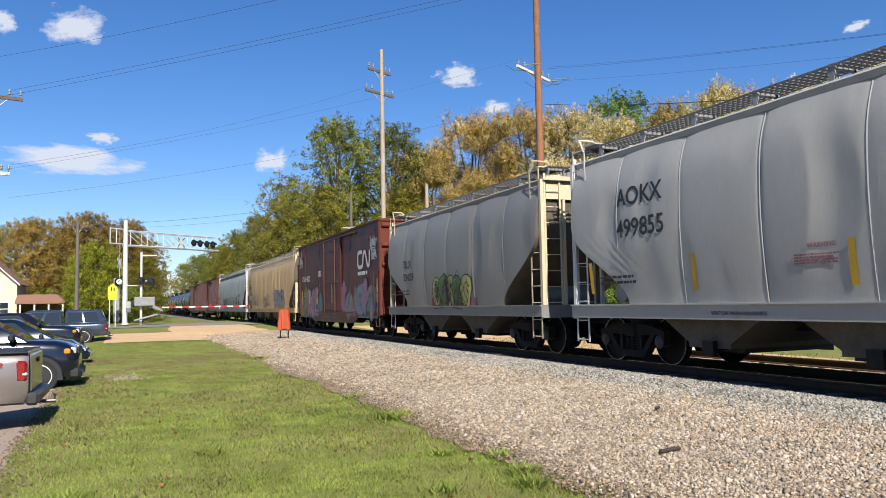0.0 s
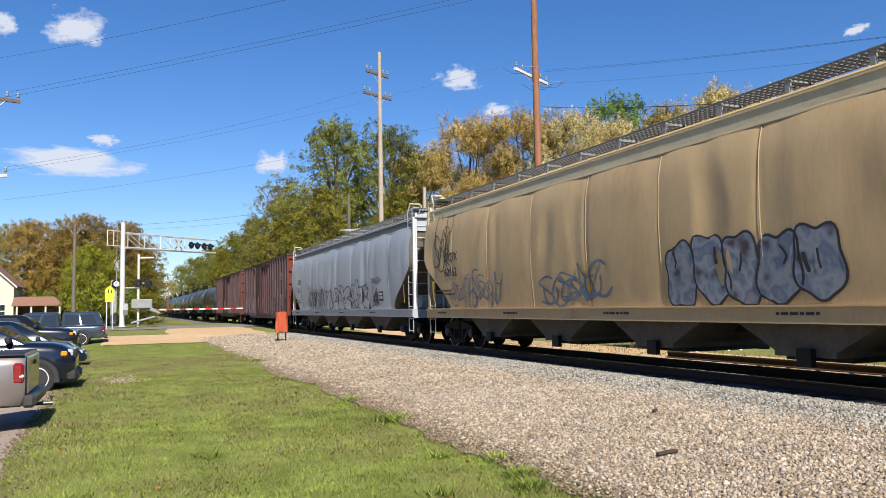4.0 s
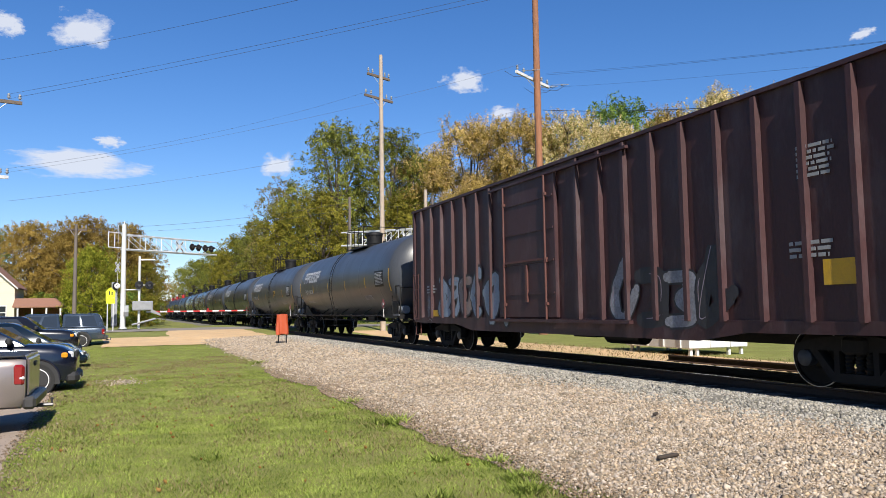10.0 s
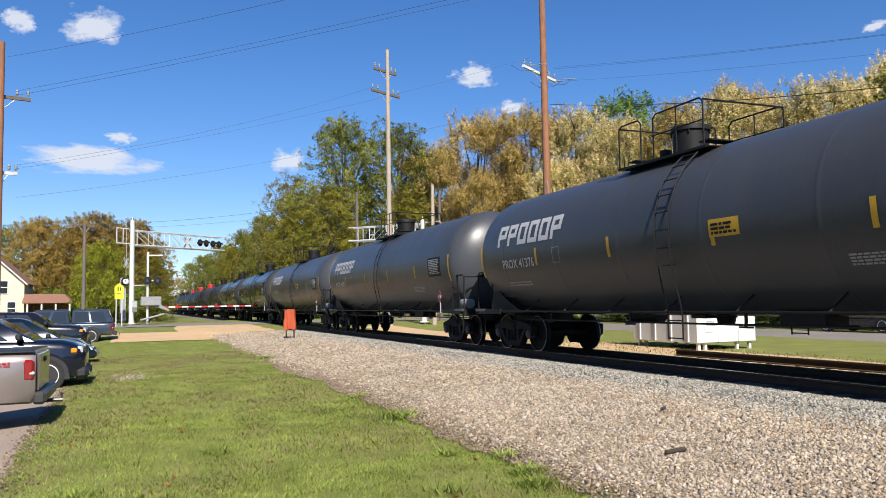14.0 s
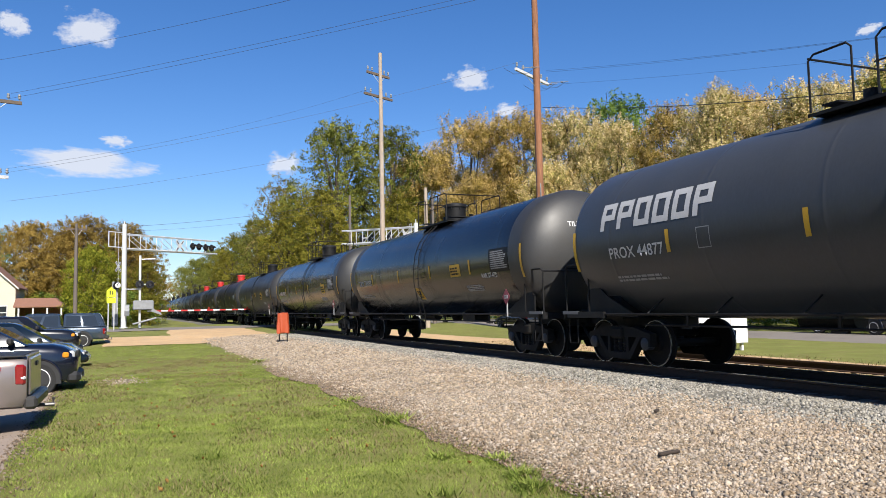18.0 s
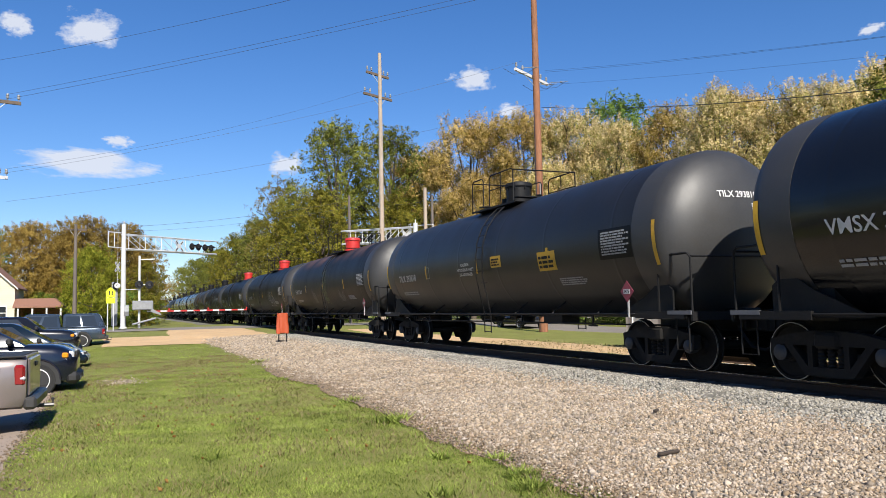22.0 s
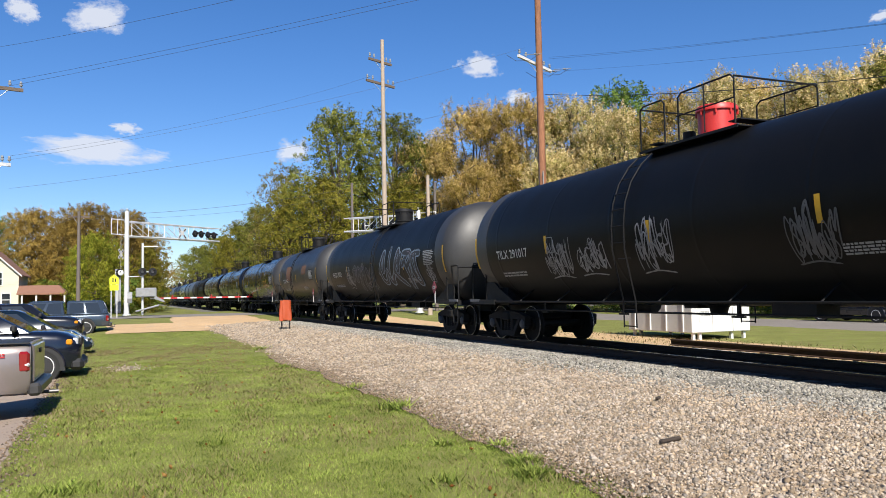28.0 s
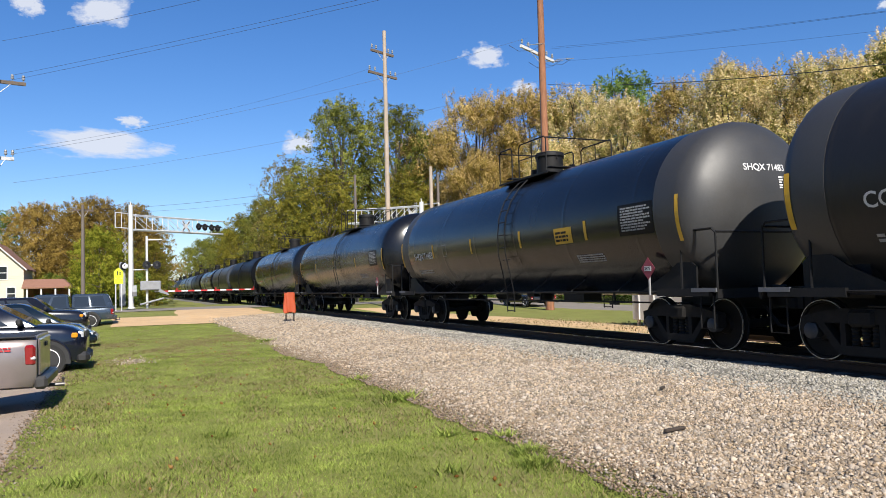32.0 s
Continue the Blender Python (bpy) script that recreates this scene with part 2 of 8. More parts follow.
def ground_z(x, y):
    z = -0.40 + 0.14 * step(3.4, 7.2, x)
    z += 0.03 * noise.noise(Vector((x * 0.35, y * 0.35, 1.7))) + 0.012 * noise.noise(Vector((x * 1.7, y * 1.7, 4)))
    z -= 0.13 * step(0.8, 2.8, -x)
    road = step(40, 58, y) * (1 - step(76, 95, y))
    z += (0.02 - z) * road * step(-30, 3, x)
    if x > 12:
        z -= 0.03 * step(12, 16, x)
    return z


def sheet(name, xs, ys, lift, material, label, edge=0.0, zf=ground_z, skew=False):
    """A ground sheet over a grid; edge: how far its outline wanders."""
    v, f = [], []
    nx = len(xs)
    for y in ys:
        for i, x in enumerate(xs):
            w = edge if i in (0, nx - 1) else 0
            xx = x + (-0.022 * y * (i / (nx - 1)) if skew else 0.0) + w * (noise.noise(Vector((y * 0.33, x, 3))) * 1.0 + noise.noise(Vector((y * 1.4, x, 9))) * 0.45)
            drop = -0.08 if (edge and i in (0, nx - 1)) else 0.0
            v.append((xx, y, zf(xx, y) + lift + drop))
    for j in range(len(ys) - 1):
        for i in range(nx - 1):
            f.append((j * nx + i, j * nx + i + 1, (j + 1) * nx + i + 1, (j + 1) * nx + i))
    me = bpy.data.meshes.new(name)
    me.from_pydata(v, [], f)
    me.polygons.foreach_set("use_smooth", [True] * len(f))
    me.materials.append(material)
    return tagged(new(name, me), label, name.replace("_", " "), kind="structure")


def span(a, b, step_):
    n = max(1, int(round((b - a) / step_)))
    return [a + (b - a) * i / n for i in range(n + 1)]


sheet("ground", [-2500, -600, -150, -60] + span(-30, -6, 3) + span(-4, 9, 0.26) + span(9.6, 20, 0.6) + span(23, 60, 3) + [100, 200, 700, 2500],
      [-1500, -300, -80, -30] + span(-12, 3, 0.6) + span(3.4, 44, 0.4) + span(46, 110, 2) + [130, 180, 300, 600, 1200, 2600], 0.0, M["grass"], "mown autumn lawn with dry yellow patches")
sheet("gravel_shoulder", span(3.75, 8.6, 0.4), span(-14, 47, 0.35), 0.035, M["gravel"], "pale tan crushed gravel shoulder beside the track", 0.32)
sheet("parking_lot", span(-16, -0.48, 0.7), span(-14, 41, 0.5), 0.02, M["lot"], "worn grey-brown asphalt parking lot with a crumbling edge", 0.16, skew=True)
sheet("dirt_drive", span(-1.6, 8.4, 0.7), span(41.5, 49.5, 0.5), 0.03, M["dirt"], "sandy dirt drive across the grass", 0.8, zf=lambda x, y: ground_z(x, y) + 0.2 * math.exp(-((y - 47.2) / 1.1) ** 2) * step(-0.5, 1.5, x) * (1 - step(5.5, 7.5, x)) * (0.7 + 0.5 * noise.noise(Vector((x * 0.9, y * 0.9, 2)))))
sheet("dirt_drive", span(2.2, 8.3, 0.6), span(49.4, 57.2, 0.5), 0.028, M["dirt"], "sandy dirt beside the crossing", 1.0)
sheet("road", span(-90, 60, 3), span(57, 66, 1.0), 0.03, M["asphalt"], "grey asphalt road over the level crossing")
sheet("street", span(23.5, 30.5, 1), span(-60, 56.5, 2), 0.03, M["asphalt"], "grey side street beyond the railway", 0.05)
sheet("verge", span(13.4, 16.8, 0.5), span(-20, 50, 0.7), 0.012, M["dirt"], "dry yellow strip of dead grass beside the track", 0.3)

# ---------------- track ----------------
def bed():
    s = Shape()
    sec = [(-3.1, -0.42), (-2.5, -0.27), (-1.75, -0.165), (1.75, -0.165), (2.6, -0.30), (3.2, -0.42)]
    n = len(sec)
    ys = span(-30, 90, 0.5) + span(95, 420, 5)
    for y in ys:
        s.v += [(x + TRACK_X + 0.12 * noise.noise(Vector((x, y * 0.8, 2))), y, z + 0.03 * noise.noise(Vector((x * 2, y * 1.5, 5)))) for x, z in sec]
    for j in range(len(ys) - 1):
        s.f += [(j * n + i, j * n + i + 1, (j + 1) * n + i + 1, (j + 1) * n + i) for i in range(n - 1)]
    ob = part("ballast_bed", s, M["ballast"], None)
    return tagged(ob, "grey crushed stone ballast bed under the rails", "ballast", kind="structure")


bed()
RAIL = [(-0.07, -0.165), (0.07, -0.165), (0.07, -0.15), (0.012, -0.13), (0.012, -0.045), (0.036, -0.032), (0.036, -0.004), (0.03, 0.0), (-0.03, 0.0), (-0.036, -0.004), (-0.036, -0.032), (-0.012, -0.045), (-0.012, -0.13), (-0.07, -0.15)]
track = thing("railway_track", "single railway track of worn steel rails on dark timber ties", "track", kind="structure")
for off in (-0.752, 0.752):
    r = part("rail", Shape().prism([(x + TRACK_X + off, z) for x, z in RAIL], -30, 420), M["rail_rust"], track, "rusty steel rail")
    part("rail_head", Shape().box(TRACK_X + off, 195, 0.001, 0.05, 450, 0.003), M["rail_top"], r, "polished running surface")
tie_mesh = Shape().chamfer(0, 0, 0, 2.6, 0.23, 0.16, 0.012).mesh("tie", 0)
for i in range(120):
    t_ = part("tie", tie_mesh, M["tie"], track)
    t_.location = (TRACK_X + RND.uniform(-0.03, 0.03), -4 + i * 0.52 + RND.uniform(-0.02, 0.02), -0.235)
far_ties = Shape()
for i in range(660):
    far_ties.box(TRACK_X, 58.4 + i * 0.52, -0.235, 2.6, 0.23, 0.16)
tagged(part("distant_ties", far_ties, M["tie"], track, smooth=0), "dark timber ties in the distance", kind="stuff")

# ---------------- the train ----------------
M.update({
    "steel_black": mat("steel_black", (0.00657, 0.00657, 0.0073), 0.6, vary=0.4, scale=2, fine=30, dirt=(0.0219, 0.01825, 0.01533), dirt_amount=0.4, spec=0.25),
    "steel_grey": mat("steel_grey", (0.219, 0.2263, 0.2336), 0.55, vary=0.3, scale=2, fine=30, dirt=(0.0876, 0.0584, 0.0365), dirt_amount=0.4),
    "wheel": mat("wheel", (0.00949, 0.00803, 0.0073), 0.75, metal=0.0, spec=0.2, vary=0.35, scale=4, fine=30),
    "bearing": mat("bearing", (0.03285, 0.0365, 0.0438), 0.6, vary=0.3, scale=4, fine=30),
    "grating": mat("grating", (0.146, 0.146, 0.146), 0.7, metal=0.3, vary=0.3, scale=4, fine=30),
    "band_grey": mat("band_grey", (0.0949, 0.09855, 0.1095), 0.6, vary=0.2, scale=2, fine=30),
    "tread": mat("tread", (0.5, 0.5, 0.5), 0.4, metal=1.0, vary=0.1, scale=4, fine=30, bump=0),
    "truck": mat("truck", (0.00949, 0.00876, 0.008395), 0.85, vary=0.4, scale=3, fine=25, dirt=(0.02336, 0.01898, 0.01606), dirt_amount=0.4, spec=0.3),
    "tank_satin": mat("tank_satin", (0.043, 0.047, 0.055), 0.36, spec=0.34, vary=0.2, scale=0.8, fine=25, bump=0.04, dirt=(0.05225, 0.0475, 0.04465), dirt_amount=0.3, stretch=(1, 1, 0.35)),
    "tank_gloss": mat("tank_gloss", (0.00542, 0.005913, 0.007642), 0.24, vary=0.25, scale=0.7, fine=25, bump=0.012, spec=0.5, dirt=(0.009855, 0.008873, 0.008873), dirt_amount=0.3, stretch=(1, 1, 0.35)),
    "tank_dull": mat("tank_dull", (0.004654, 0.004654, 0.004886), 0.46, vary=0.3, scale=0.8, fine=25, bump=0.05, spec=0.14, dirt=(0.008377, 0.007446, 0.00698), dirt_amount=0.35, stretch=(1, 1, 0.35)),
    "tank_char": mat("tank_char", (0.01117, 0.01117, 0.01241), 0.42, vary=0.3, scale=0.8, fine=25, bump=0.05, spec=0.35, dirt=(0.0211, 0.01799, 0.01551), dirt_amount=0.45, stretch=(1, 1, 0.35)),
    "spray_lime": mat("spray_lime", (0.3285, 0.3358, 0.1022), 0.6, vary=0.4, scale=3, fine=20, bump=0),
    "spray_pale": mat("spray_pale", (0.1898, 0.2409, 0.3066), 0.6, vary=0.4, scale=3, fine=20, bump=0),
    "tank_rusty": mat("tank_rusty", (0.005801, 0.005538, 0.005274), 0.5, vary=0.3, scale=0.7, fine=25, bump=0.06, spec=0.22, dirt=(0.01582, 0.01002, 0.007384), dirt_amount=0.4, stretch=(1, 1, 0.3)),
    # grey end paint; on the glossy black cars this grey carries sun sheen
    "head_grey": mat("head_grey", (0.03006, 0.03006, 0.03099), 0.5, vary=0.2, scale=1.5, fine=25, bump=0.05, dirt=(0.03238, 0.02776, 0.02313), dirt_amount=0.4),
    "red_paint": mat("red_paint", (0.4526, 0.02555, 0.0219), 0.45, vary=0.2, scale=3, fine=30, dirt=(0.219, 0.0219, 0.0146), dirt_amount=0.4),
    "placard_red": mat("placard_red", (0.1898, 0.02555, 0.0438), 0.5, vary=0.2, scale=6, fine=40, bump=0.03),
    "yellow": mat("yellow", (0.5256, 0.3066, 0.0146), 0.5, vary=0.15, scale=4, fine=50, dirt=(0.2555, 0.1752, 0.0584), dirt_amount=0.4, bump=0.05),
    "white": mat("white", (0.5402, 0.5402, 0.5402), 0.6, vary=0.12, scale=4, fine=50, bump=0.03, dirt=(0.292, 0.292, 0.292), dirt_amount=0.4),
    "grey_letter": mat("grey_letter", (0.2628, 0.2701, 0.2774), 0.6, vary=0.2, scale=4, fine=50, bump=0.03),
    "print_rose": mat("print_rose", (0.219, 0.0949, 0.1168), 0.6, vary=0.2, scale=3, fine=40, bump=0.02),
    "print_grey": mat("print_grey", (0.10, 0.105, 0.115), 0.6, vary=0.2, scale=3, fine=40, bump=0.02),
    "logo_pale": mat("logo_pale", (0.4234, 0.4234, 0.4307), 0.6, vary=0.12, scale=3, fine=40, bump=0.02),
    "rust_patch": mat("rust_patch", (0.146, 0.073, 0.04015), 0.85, vary=0.4, scale=3, fine=20),
    "hopper_grey": mat("hopper_grey", (0.1934, 0.1903, 0.1814), 0.5, vary=0.1, scale=0.6, fine=20, bump=0.06, dirt=(0.133, 0.1209, 0.1028), dirt_amount=0.4, stretch=(1, 1, 0.25)),
    # bay and slope-sheet grime, darkened further for the shade under and between cars
    "bay_dirt_shade": mat("bay_dirt_shade", (0.0876, 0.0723, 0.05475), 0.8, vary=0.35, scale=1.5, fine=20, bump=0.1, dirt=(0.03504, 0.02847, 0.0219), dirt_amount=0.7),
    "hopper_white": mat("hopper_white", (0.3385, 0.3347, 0.3235), 0.5, vary=0.08, scale=0.6, fine=20, bump=0.06, dirt=(0.2482, 0.2332, 0.2106), dirt_amount=0.35, stretch=(1, 1, 0.25)),
    "hopper_blue": mat("hopper_blue", (0.336, 0.36, 0.392), 0.5, vary=0.1, scale=0.6, fine=20, bump=0.06, dirt=(0.224, 0.224, 0.224), dirt_amount=0.3, stretch=(1, 1, 0.25)),
    "hopper_tan": mat("hopper_tan", (0.46, 0.325, 0.170), 0.6, vary=0.12, scale=0.6, fine=20, bump=0.06, dirt=(0.2453, 0.1533, 0.07665), dirt_amount=0.5, stretch=(1, 1, 0.2)),
    "cream": mat("cream", (0.5256, 0.4526, 0.3066), 0.6, vary=0.12, scale=1, fine=20, bump=0.06, dirt=(0.292, 0.219, 0.1314), dirt_amount=0.4),
    "box_brown": mat("box_brown", (0.0391, 0.01233, 0.01403), 0.6, vary=0.45, scale=0.7, fine=25, bump=0.08, dirt=(0.1053, 0.0819, 0.08967), dirt_amount=0.5, stretch=(1, 1.3, 0.45)),
    "box_trim": mat("box_trim", (0.08599, 0.02942, 0.02263), 0.6, vary=0.3, scale=2, fine=25, bump=0.05),
    "box_red": mat("box_red", (0.05712, 0.01075, 0.01075), 0.5, vary=0.25, scale=0.8, fine=25, bump=0.06, spec=0.35, dirt=(0.07392, 0.0336, 0.03024), dirt_amount=0.3, stretch=(1, 1, 0.3)),
    # end paint lowered to hold the shade between coupled boxcars
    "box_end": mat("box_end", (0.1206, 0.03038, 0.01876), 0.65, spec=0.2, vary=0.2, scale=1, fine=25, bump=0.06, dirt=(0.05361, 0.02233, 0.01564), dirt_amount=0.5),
    "orange": mat("orange", (0.3574, 0.05957, 0.01737), 0.55, vary=0.2, scale=6, fine=40, bump=0.03),
    "galv": mat("galv", (0.5, 0.5, 0.5), 0.5, metal=0.6, vary=0.2, scale=4, fine=40, bump=0.05),
    "spray_white": mat("spray_white", (0.4015, 0.4015, 0.4088), 0.7, vary=0.25, scale=3, fine=20, bump=0),
    "spray_black": mat("spray_black", (0.0219, 0.0219, 0.02555), 0.6, vary=0.3, scale=3, fine=20, bump=0),
    "spray_green": mat("spray_green", (0.073, 0.1606, 0.0438), 0.6, vary=0.5, scale=5, fine=20, bump=0),
    "spray_teal": mat("spray_teal", (0.0511, 0.1387, 0.1533), 0.6, vary=0.45, scale=3, fine=20, bump=0),
    "spray_mauve": mat("spray_mauve", (0.1752, 0.1095, 0.1606), 0.6, vary=0.35, scale=4, fine=20, bump=0),
    "spray_moss": mat("spray_moss", (0.1241, 0.1387, 0.0657), 0.6, vary=0.4, scale=3, fine=20, bump=0),
    "spray_ash": mat("spray_ash", (0.0803, 0.08395, 0.09125), 0.6, vary=0.4, scale=3, fine=20, bump=0),
    "spray_olive": mat("spray_olive", (0.1387, 0.1132, 0.0365), 0.6, vary=0.35, scale=4, fine=20, bump=0),
    "spray_lilac": mat("spray_lilac", (0.2628, 0.2117, 0.2409), 0.6, vary=0.3, scale=4, fine=20, bump=0),
    "spray_brick": mat("spray_brick", (0.1825, 0.0949, 0.07665), 0.6, vary=0.3, scale=4, fine=20, bump=0),
    "spray_steel": mat("spray_steel", (0.0803, 0.146, 0.2117), 0.6, vary=0.4, scale=3, fine=20, bump=0),
    "spray_violet": mat("spray_violet", (0.1168, 0.0803, 0.1241), 0.6, vary=0.3, scale=3, fine=20, bump=0),
    "spray_chalk": mat("spray_chalk", (0.2409, 0.2409, 0.2518), 0.6, vary=0.65, dirt=(0.0949, 0.0803, 0.08395), dirt_amount=0.7, scale=1.5, fine=20, bump=0),
    "spray_taupe": mat("spray_taupe", (0.1825, 0.1424, 0.1314), 0.6, vary=0.35, scale=3, fine=20, bump=0),
    "spray_maroon": mat("spray_maroon", (0.06205, 0.01825, 0.02555), 0.6, vary=0.3, scale=3, fine=20, bump=0),
    "spray_rose": mat("spray_rose", (0.219, 0.0803, 0.1095), 0.7, vary=0.4, scale=3, fine=20, bump=0),
    "spray_silver": mat("spray_silver", (0.1971, 0.2044, 0.2263), 0.55, vary=0.65, dirt=(0.0876, 0.073, 0.07665), dirt_amount=0.7, scale=1.6, fine=20, bump=0),
    "spray_blue": mat("spray_blue", (0.1022, 0.146, 0.219), 0.6, vary=0.4, scale=3, fine=20, bump=0),
})



def crest_rust(m, low, high, colour):
    """Rust that has spread from the crest of a tank down its sides, in streaks."""
    nt = m.node_tree
    b = nt.nodes["Principled BSDF"]
    src = b.inputs["Base Color"].links[0].from_socket
    tc, sp, nz = nt.nodes.new("ShaderNodeTexCoord"), nt.nodes.new("ShaderNodeSeparateXYZ"), nt.nodes.new("ShaderNodeTexNoise")
    mp = nt.nodes.new("ShaderNodeMapping")
    mp.inputs["Scale"].default_value = (0.5, 1.0, 0.25)
    nz.inputs["Scale"].default_value, nz.inputs["Detail"].default_value = 0.9, 6
    mr, mr2, mu, mx = nt.nodes.new("ShaderNodeMapRange"), nt.nodes.new("ShaderNodeMapRange"), nt.nodes.new("ShaderNodeMath"), nt.nodes.new("ShaderNodeMix")
    mr.inputs["From Min"].default_value, mr.inputs["From Max"].default_value = low, high
    mr2.inputs["From Min"].default_value, mr2.inputs["From Max"].default_value = 0.42, 0.62
    mu.operation, mx.data_type = "MULTIPLY", "RGBA"
    mx.inputs["B"].default_value = (*colour, 1)
    nt.links.new(tc.outputs["Object"], sp.inputs[0])
    nt.links.new(tc.outputs["Object"], mp.inputs["Vector"])
    nt.links.new(mp.outputs[0], nz.inputs["Vector"])
    nt.links.new(sp.outputs["Z"], mr.inputs["Value"])
    nt.links.new(nz.outputs["Fac"], mr2.inputs["Value"])
    nt.links.new(mr.outputs[0], mu.inputs[0])
    nt.links.new(mr2.outputs[0], mu.inputs[1])
    nt.links.new(mu.outputs[0], mx.inputs["Factor"])
    nt.links.new(src, mx.inputs["A"])
    nt.links.new(mx.outputs["Result"], b.inputs["Base Color"])


crest_rust(M["tank_rusty"], 3.4, 4.15, (0.1752, 0.08395, 0.0438))
WHEEL_R = 0.457


def wheelset_shape():
    s = Shape()
    for d in (-1, 1):
        x = 0.752 * d
        s.lathe([(0.08, x - 0.09 * d), (0.14, x - 0.09 * d), (0.16, x - 0.03 * d), (0.39, x - 0.02 * d), (0.40, x - 0.065 * d), (0.485, x - 0.065 * d), (0.488, x - 0.04 * d),
                 (0.46, x - 0.032 * d), (WHEEL_R, x + 0.065 * d), (0.41, x + 0.068 * d), (0.40, x + 0.035 * d), (0.18, x + 0.02 * d), (0.15, x + 0.075 * d), (0.08, x + 0.078 * d)], "x", 32)
        s.cyl((x + 0.05 * d, 0, 0), (x + 0.30 * d, 0, 0), 0.075, 12)
        for k in range(3):
            a = 2 * math.pi * k / 3
            s.cyl((x + 0.30 * d, 0.055 * math.cos(a), 0.055 * math.sin(a)), (x + 0.32 * d, 0.055 * math.cos(a), 0.055 * math.sin(a)), 0.018, 6)
    s.cyl((-0.75, 0, 0), (0.75, 0, 0), 0.085, 12)
    return s


WHEELSET = wheelset_shape().mesh("wheelset", 40)
RIMS = []
for d_ in (-1, 1):
    r_ = Shape().lathe([(0.4475, d_ * 0.8215), (WHEEL_R - 0.002, d_ * 0.8215), (WHEEL_R + 0.0015, d_ * 0.80), (0.44, d_ * 0.79)], "x", 32)
    del r_.f[-2:]
    RIMS.append(r_.mesh("rim", 40))


def side_frame_shape(d):
    """Cast truck side frame on one side (d = -1 or 1), with its two windows."""
    s = Shape()
    x0, x1 = d * 0.93, d * 1.10
    hw = 0.89
    s.side([(-hw - 0.17, 0.66), (-hw - 0.15, 0.40), (-hw + 0.02, 0.40), (-hw + 0.06, 0.58), (hw - 0.06, 0.58), (hw - 0.02, 0.40), (hw + 0.15, 0.40), (hw + 0.17, 0.66), (0.62, 0.76), (0.3, 0.80), (-0.3, 0.80), (-0.62, 0.76)], x0, x1)
    for e in (-1, 1):
        s.side([(e * (hw - 0.1), 0.60), (e * (hw - 0.22), 0.62), (e * 0.30, 0.19), (e * 0.42, 0.14)], x0, x1)
        s.side([(e * 0.27, 0.80), (e * 0.36, 0.80), (e * 0.36, 0.16), (e * 0.27, 0.16)], x0, x1)
    s.side([(-0.46, 0.26), (-0.40, 0.13), (0.40, 0.13), (0.46, 0.26)], x0, x1)
    return s


SIDE_FRAMES = {d: side_frame_shape(d).mesh("side_frame", 25) for d in (-1, 1)}
COIL = Shape().lathe([(r_, 0.25 + 0.0275 * k_) for k_, r_ in enumerate((0.05, 0.068) * 6 + (0.05,))], "z", 10).mesh("coil_spring", 60)
BOLSTER = Shape().chamfer(0, 0, 0.66, 2.3, 0.42, 0.24, 0.04).mesh("bolster", 20)
BEARING = Shape().lathe([(0.05, -0.1), (0.125, -0.1), (0.13, 0.06), (0.10, 0.09), (0.03, 0.10)], "x", 16).mesh("bearing_cap", 40)
BRAKE = Shape()
for e_ in (-1, 1):
    BRAKE.box(0, e_ * 0.38, 0.42, 1.9, 0.08, 0.10)
    for d_ in (-1, 1):
        BRAKE.box(d_ * 0.76, e_ * 0.415, 0.45, 0.09, 0.06, 0.30)
BRAKE = BRAKE.mesh("brake_beam", 0)
COUPLER = Shape().box(0, 0.30, 0.86, 0.16, 0.62, 0.17).chamfer(0.03, 0.64, 0.86, 0.30, 0.20, 0.28, 0.03).box(-0.10, 0.78, 0.86, 0.09, 0.16, 0.26)
COUPLER.tube([(0.30, 0.15, 0.80), (0.28, 0.45, 0.45), (0.24, 0.72, 0.40), (0.16, 0.90, 0.52)], 0.028, 8)
COUPLER = COUPLER.mesh("coupler", 30)

SPINS = []        # (wheelset, car's q) to turn while the car passes


def truck(car, y, q):
    t = part("truck", BOLSTER, M["truck"], car, "cast steel truck with coil springs")
    t.location = (0, y, 0)
    for d in (-1, 1):
        part("side_frame", SIDE_FRAMES[d], M["truck"], t)
        for k in range(3):
            part("coil_spring", COIL, M["truck"], t).location = (d * 1.01, -0.17 + 0.17 * k, 0)
    part("brake_beam", BRAKE, M["truck"], t)
    for e in (-0.89, 0.89):
        for d in (-1, 1):
            b = part("bearing_cap", BEARING, M["bearing"], t)
            b.location = (d * 1.03, e, WHEEL_R)
            b.rotation_euler = (0, 0, 0 if d > 0 else math.pi)
        w = part("wheelset", WHEELSET, M["wheel"], car, "steel wheelset with bright worn rims")
        w.location = (0, y + e, WHEEL_R)
        for r_ in RIMS:
            part("rim", r_, M["tread"], w)
        SPINS.append((w, q, y + e))


def couplers(car, length):
    for e in (-1, 1):
        c = part("coupler", COUPLER, M["steel_black"], car)
        c.location = (0, e * (length / 2 - 0.78), 0)
        c.rotation_euler = (0, 0, 0 if e > 0 else math.pi)


